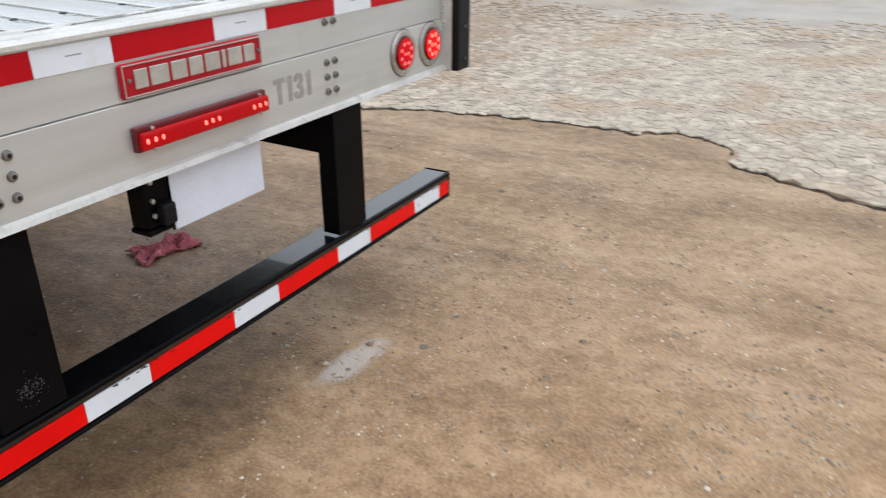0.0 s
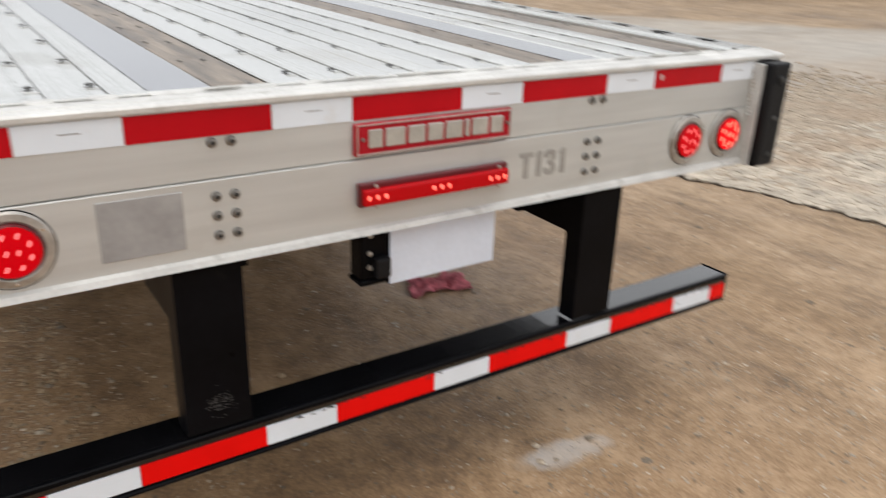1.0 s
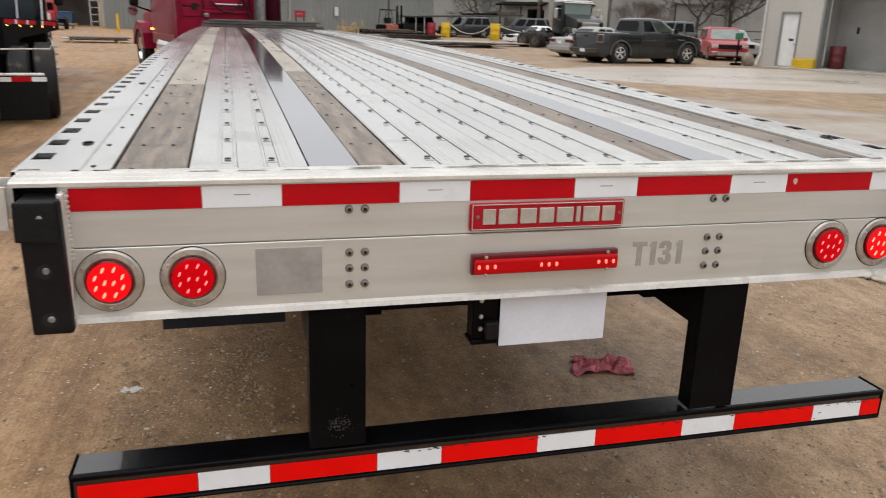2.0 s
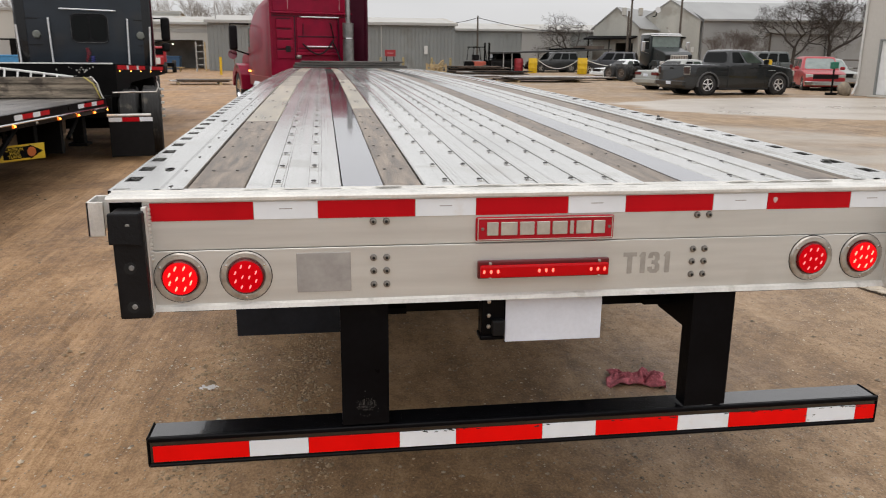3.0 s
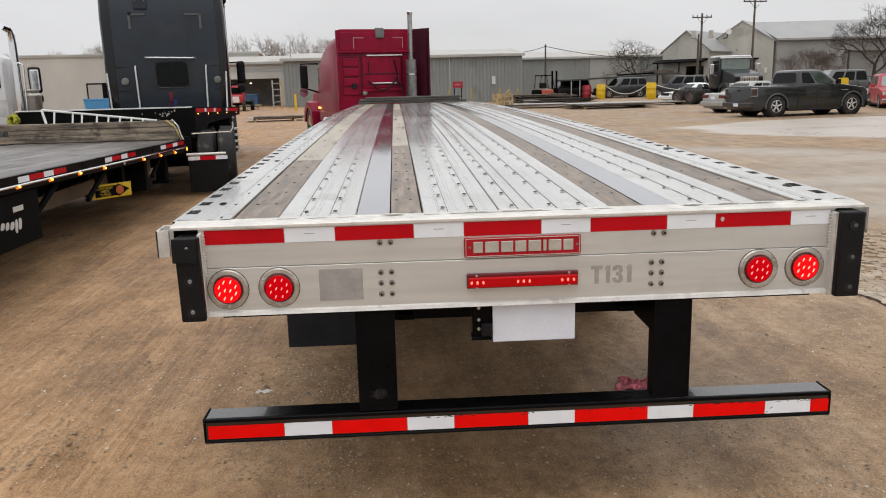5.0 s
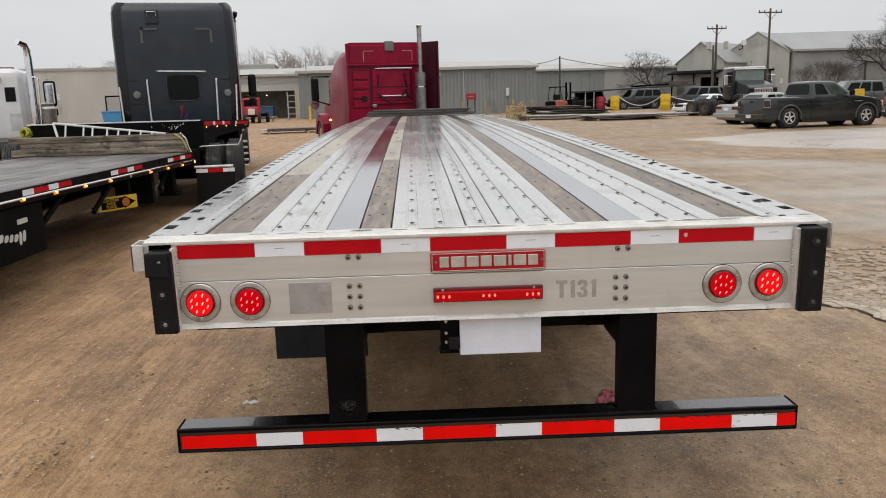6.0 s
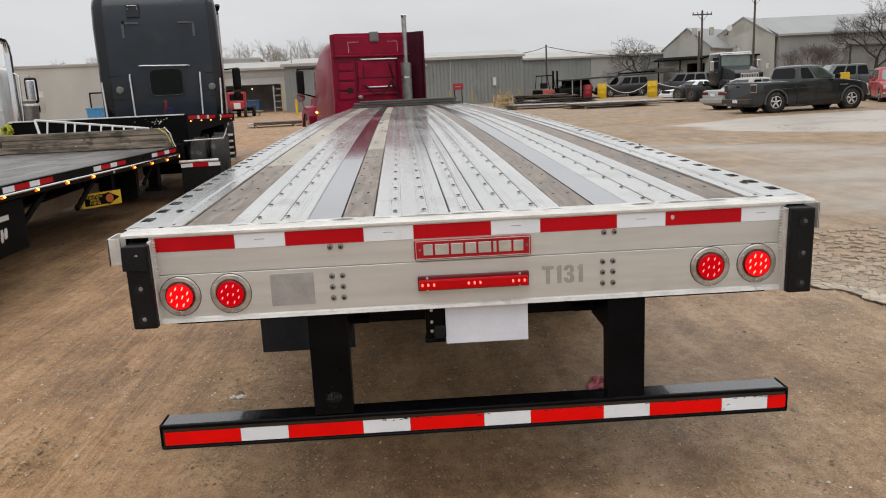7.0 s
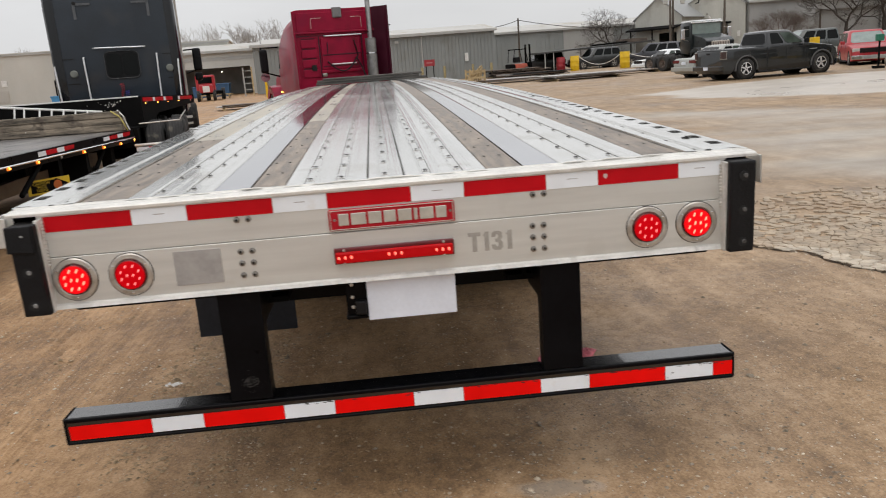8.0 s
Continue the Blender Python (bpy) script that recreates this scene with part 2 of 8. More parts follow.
def text_part(name, words, size, m, material, parent, depth=0.002, squeeze=1.0, label=""):
    """Letters in the built-in font, turned into one mesh."""
    cu = bpy.data.curves.new(name, "FONT")
    cu.body, cu.size, cu.extrude = words, size, depth
    cu.align_x, cu.align_y = "CENTER", "CENTER"
    cu.resolution_u = 3
    tmp = bpy.data.objects.new(name, cu)
    me = bpy.data.meshes.new_from_object(tmp)
    bpy.data.objects.remove(tmp)
    me.transform(m @ Matrix.Diagonal((squeeze, 1, 1, 1)))
    me.materials.clear()
    me.materials.append(material)
    ob = new(name, me)
    ob.parent = parent
    return tagged(ob, label)

# ---- the flatbed trailer ----
LENGTH = 14.63


def deck_z(y):
    """The height of the arched deck."""
    return 1.19 + (0.10 * (1 - ((y - 8) / 8) ** 2) if y < 8 else 0.10 - 0.035 * ((y - 8) / 6.6) ** 2)


def deck_x(x, y):
    """The deck runs a hair to the left of the rear face's square."""
    return x - 0.008 * y


def sweep(bm, profile, y0, y1, step=0.5, closed=False):
    """Runs a cross-section of (x, height over deck) along the deck."""
    n = max(int((y1 - y0) / step), 1)
    rings = []
    for i in range(n + 1):
        y = y0 + (y1 - y0) * i / n
        rings.append([(deck_x(x, y), y, deck_z(y) + h) for x, h in profile])
    return loft(bm, rings, closed=closed, caps=closed)


trailer = thing("flatbed_trailer", "long aluminium flatbed trailer with reflective tape and lit tail lamps", "trailer")


def build_header():
    # upper and lower plates of the rear face, with the seam between them
    bm = box(B(), -1.163, 1.133, 0.0, 0.035, 1.0355, 1.178, 0.0015)
    part("upper_plate", bm, ALU_FACE, trailer, "brushed aluminium upper rear plate")
    bm = box(B(), -1.163, 1.133, -0.003, 0.035, 0.874, 1.0335, 0.0015)
    part("lower_plate", bm, ALU_FACE, trailer, "brushed aluminium lower rear plate")
    bm = box(B(), -1.165, 1.135, 0.006, 0.03, 1.03, 1.04)
    part("seam", bm, BOLT_STEEL, trailer)
    bm = prism(B(), [(-0.016, 0.861), (0.05, 0.857), (0.05, 0.868), (-0.002, 0.878), (-0.012, 0.873)], -1.165, 1.135, "x")
    part("bottom_flange", bm, ALU_EDGE, trailer, "pale aluminium bottom flange")
    # deck-end extrusion that overhangs the rear face, with a stepped lip
    bm = prism(B(), [(-0.01, 1.1765), (0.09, 1.1765), (0.09, 1.195), (0.06, 1.1965), (0.055, 1.188), (0.05, 1.188), (0.046, 1.194), (0.02, 1.1925), (0.016, 1.186), (0.012, 1.186), (0.008, 1.192), (-0.006, 1.189), (-0.01, 1.185)], -1.255, 1.235, "x")
    part("deck_end_lip", bm, ALU_EDGE, trailer, "scuffed pale aluminium deck-end lip")
    for i in range(7):                       # weld beads along the lip
        x = -1.1 + 2.2 * random.random()
        part("weld_bead", lathe(B(), [(0.001, -0.04), (0.0025, -0.03), (0.0034, 0), (0.0025, 0.03), (0.001, 0.04)], (x, 0.052 + 0.004 * random.random(), 1.199), "x", 6), ALU_EDGE, trailer, smooth=True)
    for sx, x0, x1 in ((-1, -1.159, -1.146), (1, 1.113, 1.126)):
        bm = box(B(), x0, x1, -0.035, 0.03, 0.857, 1.166, 0.002)
        part("corner_angle", bm, ALU_EDGE, trailer, "bare aluminium corner angle")
        bm = B()
        for k in range(14):
            z = 1.155 - 0.011 * k
            lathe(bm, [(0.001, -0.006), (0.006, -0.003), (0.007, 0.002), (0.001, 0.006)], ((x1 if sx < 0 else x0), -0.008 + 0.003 * random.random(), z), "z", 8)
        tagged(part("corner_weld", bm, ALU_EDGE, trailer, smooth=True), kind="stuff")
    # reflective tape: 11 inch red, 7 inch white
    x = -45.0
    for i in range(10):
        w = 11 if i % 2 == 0 else 7
        bm = B()
        x0, x1 = x * IN, min((x + w) * IN, 1.112)
        box(bm, x0 + 0.0008, x1 - 0.0008, -0.0022, 0.001, 1.1195, 1.1705, 0.0004)
        part("tape_red" if i % 2 == 0 else "tape_white", bm, TAPE_RED if i % 2 == 0 else TAPE_WHITE, trailer,
             "red reflective tape" if i % 2 == 0 else "white reflective tape")
        if i % 2:
            xm = (x0 + x1) / 2
            part("print_bar", box(B(), xm - 0.018, xm + 0.018, -0.0027, -0.002, 1.148, 1.1505), BLANK_GREY, trailer)
        x += w
    # a chip in the last red tape and scuffs on the last white one
    bm = B()
    for cx, cz, r in ((0.7115, 1.149, 0.007),):
        prism(bm, [(cx + r * math.cos(a) * (1 + 0.4 * math.sin(3 * a)), cz + 1.3 * r * math.sin(a)) for a in np.linspace(0, 5.5, 8)], -0.0032, -0.0012, "y")
    part("tape_chip", bm, mat("bared_pale_tape", (0.6, 0.45, 0.42), 0.6), trailer)
    # bolts
    button = None
    for bx, bz in [(gx + dx, z) for gx in (-0.529, 0.455) for dx in (0, 0.038) for z in (1.107, 1.0, 0.96, 0.919)]:
        if button is None:
            bm = B()
            lathe(bm, [(0.0105, 0.0), (0.0105, -0.002), (0.0085, -0.0065), (0.005, -0.008), (0.0035, -0.008), (0.003, -0.004), (0.0001, -0.004)], (0, 0, 0), "y", 14)
            button = part("bolt", bm, BOLT_STEEL, trailer, smooth=True)
            ob = button
        else:
            ob = new("bolt", button.data)
            ob.parent = trailer
        ob.location = (bx + (0.006 if bz > 1.05 and bx > 0 else 0), -0.003 if bz < 1.03 else 0, bz)
        # dark disc paints the shade in the bolt's socket
        part("bolt_socket_shade", lathe(B(), [(0.0045, -0.0078), (0.0045, -0.0086), (0.0001, -0.0086)], tuple(ob.location), "y", 8), DARK, trailer)
    # maker's plate: red, with a raised silver border and plain raised bars for the lettering
    bm = box(B(), -0.229, 0.193, -0.011, 0.0, 1.042, 1.114, 0.004)
    plate = part("name_plate", bm, PLATE_RED, trailer, "red maker's plate with raised silver border")
    bm = B()
    for a in ((-0.224, 0.188, 1.1085, 1.111), (-0.224, 0.188, 1.045, 1.0475), (-0.224, -0.2215, 1.045, 1.111), (0.1855, 0.188, 1.045, 1.111)):
        box(bm, a[0], a[1], -0.0135, -0.01, a[2], a[3], 0.0006)
    part("border", bm, PLATE_SILVER, plate)
    x = -0.196
    for w in (0.034, 0.05, 0.044, 0.04, 0.046, 0.012, 0.046, 0.036):
        bm = box(B(), x, x + w, -0.0145, -0.01, 1.059, 1.099, 0.0015)
        part("bar", bm, PLATE_SILVER, plate)
        x += w + 0.0075
    for sx in (-0.209, 0.178):
        part("rivet", lathe(B(), [(0.005, -0.0112), (0.004, -0.014), (0.0001, -0.0145)], (sx, 0, 1.079), "y", 10), BOLT_STEEL, plate)
    # stencilled number
    for k, (ch, w) in enumerate((("T", 0.042), ("1", 0.0), ("3", 0.0), ("1", 0.0))):
        bm = B()
        x = 0.232 + (0, 0.046, 0.079, 0.125)[k]
        z0, z1, st, y0 = 0.927, 0.994, 0.0155, -0.0042
        if ch == "T":
            prism(bm, [(x, z1), (x, z1 - st * 0.85), (x + 0.0135, z1 - st * 0.85), (x + 0.0135, z0), (x + 0.029, z0), (x + 0.029, z1 - st * 0.85), (x + 0.0425, z1 - st * 0.85), (x + 0.0425, z1)], y0, -0.0028, "y")
        elif ch == "1":
            prism(bm, [(x + 0.004, z1 - 0.013), (x + 0.013, z1), (x + 0.025, z1), (x + 0.025, z0), (x + 0.0095, z0), (x + 0.0095, z1 - 0.017)], y0, -0.0028, "y")
        else:
            out = [(x, z1 - 0.02), (x + 0.003, z1 - 0.006), (x + 0.012, z1), (x + 0.028, z1), (x + 0.037, z1 - 0.007), (x + 0.038, z1 - 0.024), (x + 0.032, z1 - 0.032), (x + 0.039, z1 - 0.042),
                   (x + 0.039, z0 + 0.009), (x + 0.03, z0), (x + 0.011, z0), (x + 0.002, z0 + 0.007), (x, z0 + 0.02), (x + 0.0145, z0 + 0.02), (x + 0.016, z0 + 0.012), (x + 0.023, z0 + 0.012),
                   (x + 0.0245, z0 + 0.022), (x + 0.021, z0 + 0.028), (x + 0.013, z0 + 0.028), (x + 0.013, z0 + 0.04), (x + 0.021, z0 + 0.04), (x + 0.0235, z0 + 0.045), (x + 0.0235, z1 - 0.014), (x + 0.017, z1 - 0.0115), (x + 0.0145, z1 - 0.02)]
            prism(bm, out, y0, -0.0028, "y")
        part("stencil_" + {"T": "letter"}.get(ch, "digit"), bm, STENCIL, trailer, "worn grey stencilled " + {"T": "letter T"}.get(ch, "digit " + ch))
    # blank data plate
    bm = box(B(), -0.75, -0.595, -0.0048, -0.002, 0.902, 1.019, 0.0008)
    part("data_plate", bm, BLANK_GREY, trailer, "blank worn grey data plate")


def tail_lamp(cx, cz, hot):
    bm = lathe(B(), [(0.072, -0.002), (0.072, -0.006), (0.068, -0.010), (0.056, -0.011), (0.051, -0.008), (0.05, 0.004)], (cx, 0, cz), "y", 40)
    lamp = part("tail_lamp", bm, STEEL, trailer, "round red tail lamp in a steel ring", smooth=True)
    bm = lathe(B(), [(0.051, -0.005), (0.0505, -0.012), (0.047, -0.017), (0.03, -0.019), (0.0001, -0.0195)], (cx, 0, cz), "y", 36)
    part("lens", bm, LENS_HOT if hot else LENS_RED, lamp, "glossy red lens", smooth=True)
    spots = [(-0.009, 0.0), (0.01, -0.001)] + [(0.031 * math.cos(a), 0.032 * math.sin(a)) for a in np.arange(8) * math.pi / 4 + math.pi / 8]
    led = None
    for dx, dz in spots:
        if led is None:
            k = 0.98 if hot else 0.8
            led = part("led", lathe(B(), [(0.0058 * k, 0), (0.005 * k, -0.002), (0.0001, -0.003)], (0, 0, 0), "y", 10), LED_HOT if hot else LED, lamp)
            ob = led
        else:
            ob = new("led", led.data)
            ob.parent = lamp
        ob.matrix_local = Matrix.Translation((cx + dx, -0.0178, cz + dz)) @ pose(0, 0, 0, 0, 24, 0) @ Matrix.Diagonal((0.52, 1, 1.5, 1))
    part("lens_rim", lathe(B(), [(0.0515, -0.006), (0.051, -0.0135), (0.0465, -0.0172), (0.0455, -0.0165), (0.046, -0.006)], (cx, 0, cz), "y", 36), LENS_EDGE, lamp, "dark red rim of the lens", smooth=True)
    for a in (0.55, 2.6, 4.71):
        part("screw", lathe(B(), [(0.004, -0.009), (0.0035, -0.0125), (0.0001, -0.013)], (cx + 0.062 * math.cos(a), 0, cz + 0.062 * math.sin(a)), "y", 8), CHROME, lamp)
    # thin black ring that paints the shading round the flange
    part("flange_shade", lathe(B(), [(0.074, -0.002), (0.074, -0.0038), (0.07, -0.004), (0.07, -0.002)], (cx, 0, cz), "y", 40), RUBBER, lamp)


def build_marker_bar():
    bm = box(B(), -0.222, 0.182, -0.020, -0.003, 0.929, 0.983, 0.004, 2)
    bar = part("marker_light_bar", bm, mat("dark_red_housing", (0.12, 0.006, 0.01), 0.3), trailer, "long red identification light bar")
    bm = box(B(), -0.217, 0.177, -0.034, -0.018, 0.934, 0.972, 0.006, 2)
    part("lens", bm, LENS_DIM, bar, "glossy red lens")
    for cx in (-0.185, -0.018, 0.142):
        for k in (-1, 0, 1):
            ob = part("led", lathe(B(), [(0.0055, 0), (0.0045, -0.002), (0.0001, -0.003)], (0, 0, 0), "y", 8), LED_BAR, bar)
            ob.matrix_local = Matrix.Translation((cx + 0.021 * k, -0.034, 0.954)) @ Matrix.Diagonal((0.75, 1, 1.15, 1))
    for cx in (-0.188, 0.146):
        for z in (0.979, 0.933):
            part("screw", lathe(B(), [(0.005, -0.02), (0.004, -0.024), (0.0001, -0.025)], (cx, -0.011, z), "y", 8), STEEL, bar)


def dock_bumper(sx):
    """A black rubber block with three countersunk bolt holes, leaning a little with the corner."""
    x0, x1 = (-1.234, -1.151) if sx < 0 else (1.124, 1.211)
    bm = box(B(), x0, x1, -0.062, 0.03, 0.857, 1.158 if sx < 0 else 1.17, 0.008, 2)
    for v in bm.verts:
        if v.co.z < 0.95:
            v.co.x += 0.004 * -sx
    blk = part("dock_bumper", bm, RUBBER, trailer, "black rubber dock bumper with bolt holes")
    cx = (x0 + x1) / 2
    for z in (1.12, 1.003, 0.892):
        # the hole's shade is a dark disc laid on the rubber
        part("bolt_hole_shade", lathe(B(), [(0.0165, -0.058), (0.0165, -0.0668 if z > 1.07 else -0.0628), (0.0001, -0.0672 if z > 1.07 else -0.0632)], (cx, 0, z), "y", 18), DARK, blk)
        part("bolt_head", lathe(B(), [(0.0075, -0.062), (0.0075, -0.0642), (0.006, -0.0652), (0.0001, -0.0652)], (cx + 0.004, -0.004 if z > 1.07 else 0, z + 0.002), "y", 12), LIT_BOLT if sx < 0 else SHADED_BOLT, blk, "grey bolt head in its hole")
    if sx < 0:
        pad = box(B(), x0 - 0.006, x1 - 0.006, -0.067, -0.05, 1.072, 1.156, 0.005, 2)
        for v in pad.verts:
            if v.co.z < 1.1:
                v.co.z += 0.006 * math.sin((v.co.x - x0) * 60)
                v.co.y -= 0.006
        part("torn_upper_pad", pad, RUBBER, blk, "torn upper pad")


def stake_pocket(y, sx):
    """A bent aluminium pocket outside the side rail."""
    xo = 1.27 * sx + (0.0 if sx < 0 else -0.005)
    x1 = xo + (0.045 if y < 0.1 and sx < 0 else 0.004 if sx > 0 else 0.012) * sx
    bm = B()
    box(bm, min(x1, x1 - 0.006 * sx), max(x1, x1 - 0.006 * sx), y, y + 0.1, 1.075, 1.172, 0.001)
    box(bm, min(xo, x1), max(xo, x1), y, y + 0.006, 1.075, 1.172, 0.001)
    box(bm, min(xo, x1), max(xo, x1), y + 0.094, y + 0.1, 1.075, 1.172, 0.001)
    for v in bm.verts:
        v.co.z += deck_z(v.co.y) - 1.19
        v.co.x = deck_x(v.co.x, v.co.y)
    part("stake_pocket", bm, ALU_EDGE, trailer, "bent aluminium stake pocket")


def side_rail(sx):
    """The outer rail: a flat band with a row of slots at its outer edge and a bolt groove by the deck."""
    inner = -1.062 if sx < 0 else 1.022
    outer = 1.267 * sx
    s0, s1 = 1.256 * sx, 1.212 * sx           # slots
    if sx > 0:
        outer, s0, s1 = 1.237, 1.219, 1.174
    band = [(s1, 0.004), (1.145 * sx, 0.004), (1.142 * sx, 0.0075), (1.128 * sx, 0.0075), (1.125 * sx, 0.002), (1.1 * sx, 0.002), (1.097 * sx, 0.0065), (inner, 0.0065), (inner, -0.03)]
    if sx > 0:
        band = [(s1, 0.004), (1.115, 0.004), (1.112, 0.009), (1.09, 0.009), (1.087, 0.002), (1.062, 0.002), (1.059, 0.007), (inner, 0.007), (inner, -0.03)]
    bm = sweep(B(), band, 0.07, LENGTH)
    sweep(bm, [(outer, -0.13), (outer, 0.004), (s0, 0.004), (s0, 0.0)], 0.07, LENGTH)
    # channel coloured near-black for the shade inside the slots
    part("slot_shade_channel", sweep(B(), [(s0, 0.0), (s0 - 0.001 * sx, -0.09), (s1 + 0.001 * sx, -0.09), (s1, 0.0)], 0.07, LENGTH), DARK, trailer)
    sweep(bm, [(s1, 0.004), (s1, 0.0)], 0.07, LENGTH)
    y = 0.10
    vs = []
    while y < LENGTH - 0.2:                    # bridges between the slots
        a, b = y, y + 0.112 + 0.006 * math.sin(37 * y)
        q = [bm.verts.new((deck_x(x, yy), yy, deck_z(yy) + 0.004)) for x, yy in ((s0, a), (s1, a), (s1, b), (s0, b))]
        w = [bm.verts.new((v.co.x, v.co.y, v.co.z - 0.012)) for v in q]
        bm.faces.new(q)
        bm.faces.new((q[0], q[1], w[1], w[0]))
        bm.faces.new((q[2], q[3], w[3], w[2]))
        y += 0.189
    part("side_rail", bm, ALU_DECK, trailer, "slotted aluminium side rail")
    # oval stamp and bolts in the groove
    for yy in (0.42, 1.9, 3.4):
        bm = lathe(B(), [(0.019, 0), (0.019, 0.0012), (0.014, 0.0012), (0.014, 0)], (0, 0, 0), "z", 16)
        ob = part("rail_stamp", bm, SCREW, trailer)
        ob.matrix_local = Matrix.Translation((deck_x(1.16 * sx, yy), yy, deck_z(yy) + 0.0045)) @ Matrix.Diagonal((0.8, 1.5, 1, 1))


SCREW_ME = None


def screws(rows, y0, pitch, size, near):
    """Screws of the deck: the near ones are parts, the far ones one part."""
    global SCREW_ME
    far, notch = B(), B()
    for x in rows:
        y = y0
        while y < LENGTH - 0.2:
            px, py, pz = deck_x(x, y), y + 0.01 * random.uniform(-1, 1), deck_z(y) + 0.001
            if y < near:
                if SCREW_ME is None:
                    ob = part("deck_screw", lathe(B(), [(0.0125, 0), (0.0115, 0.003), (0.007, 0.0045), (0.004, 0.003), (0.0001, 0.003)], (0, 0, 0), "z", 9), SCREW, trailer)
                    SCREW_ME = ob.data
                else:
                    ob = new("deck_screw", SCREW_ME)
                    ob.parent = trailer
                ob.matrix_local = Matrix.Translation((px, py, pz)) @ Matrix.Scale(size, 4)
            else:
                lathe(far, [(0.0125 * size, 0), (0.009 * size, 0.004), (0.0001, 0.004)], (px, py, pz), "z", 6)
            if size > 0.6 and -1.0 < x < 1.0 and y < 6:     # cross notches of the channel
                for dy in (-0.03, 0.16):
                    box(notch, px - 0.0135, px + 0.0135, y + dy - 0.0016, y + dy + 0.0016, pz - 0.0019, pz - 0.0008)
            y += pitch
    if size > 0.65 and rows[0] > -1.0:
        tagged(part("notch_rest", notch, ALU_EDGE, trailer), kind="stuff")
    else:
        notch.free()
    return far


def alu_plank(x0, x1, grooves, name="aluminium_plank"):
    """One extruded plank: ribs, fine lines and sunk screw channels."""
    pts = [(x0 + 0.001, -0.03), (x0 + 0.001, 0.0), (x0 + 0.004, 0.004)]
    for g in grooves:
        pts += [(g - 0.024, 0.004), (g - 0.021, 0.0015), (g - 0.0155, 0.0015), (g - 0.015, -0.006), (g - 0.0135, -0.006), (g - 0.013, -0.001), (g + 0.013, -0.001), (g + 0.0135, -0.006), (g + 0.015, -0.006), (g + 0.0155, 0.0015), (g + 0.021, 0.0015), (g + 0.024, 0.004)]
        k = g + 0.026
        for d in (0.009, 0.021):
            pts += [(k + d, 0.004), (k + d + 0.003, 0.0024), (k + d + 0.006, 0.004)]
    pts = [p for p in pts if p[0] < x1 - 0.006] + [(x1 - 0.004, 0.004), (x1 - 0.001, 0.0), (x1 - 0.001, -0.03)]
    part(name, sweep(B(), pts, 0.055, LENGTH), ALU_DECK, trailer, "ribbed wet aluminium deck plank")


def wood_strip(x0, x1):
    """Deck boards end to end, with the butt joints where they meet."""
    y = 0.06
    lens = (1.86, 1.3, 2.1, 2.6, 2.3, 2.2, 3.0) if x0 < -0.9 else (2.6, 1.9, 2.1, 2.6, 2.3, 2.2, 2.0)
    for i, ln in enumerate(lens):
        y1 = min(y + ln, LENGTH)
        pale = x0 < -0.3 and i in ((1, 2, 3, 5, 6) if x0 < -0.9 else (1, 2, 4, 5))
        pts = [(x0 + 0.002, -0.03), (x0 + 0.002, -0.003), (x0 + 0.005, 0.0), (x1 - 0.005, 0.0), (x1 - 0.002, -0.003), (x1 - 0.002, -0.03)]
        part("deck_board", sweep(B(), pts, y, y1 - 0.004), PALE_WOOD if pale else DECK_WOOD, trailer,
             "pale wet wooden deck board" if pale else "dark weathered wooden deck board")
        y = y1


def build_deck():
    part("deck_base", sweep(B(), [(-1.2, -0.032), (1.2, -0.032), (1.2, -0.05), (-1.2, -0.05)], 0.06, LENGTH, closed=True), DARK, trailer)
    for x0, x1 in ((-1.06, -0.896), (-0.489, -0.371), (0.323, 0.45), (0.877, 1.02)):
        wood_strip(x0, x1)
    alu_plank(-0.894, -0.613, (-0.804, -0.697))
    alu_plank(-0.369, -0.09, (-0.291, -0.182))
    alu_plank(-0.088, 0.036, (-0.028,))
    alu_plank(0.038, 0.321, (0.116, 0.227))
    alu_plank(0.575, 0.875, (0.664, 0.781))
    for x0, x1 in ((-0.611, -0.491), (0.452, 0.573)):
        part("grey_strip", sweep(B(), [(x0, -0.03), (x0, 0.001), (x1, 0.001), (x1, -0.03)], 0.055, LENGTH), GREY_STRIP, trailer, "smooth wet grey metal strip")
    far = screws((-0.804, -0.697, -0.291, -0.182, -0.028, 0.116, 0.227, 0.664, 0.781), 0.195, 0.291, 0.72, 5.2)
    f2 = screws((-1.02, -0.945, -0.465, -0.41, 0.355, 0.415, 0.915, 0.98), 0.1, 0.29, 0.46, 2.4)
    f3 = screws((-1.104, 1.073), 0.14, 0.27, 0.72, 4.0)
    f2.free()
    for b in (far, f3):
        tagged(part("far_screws", b, SCREW, trailer), kind="stuff")


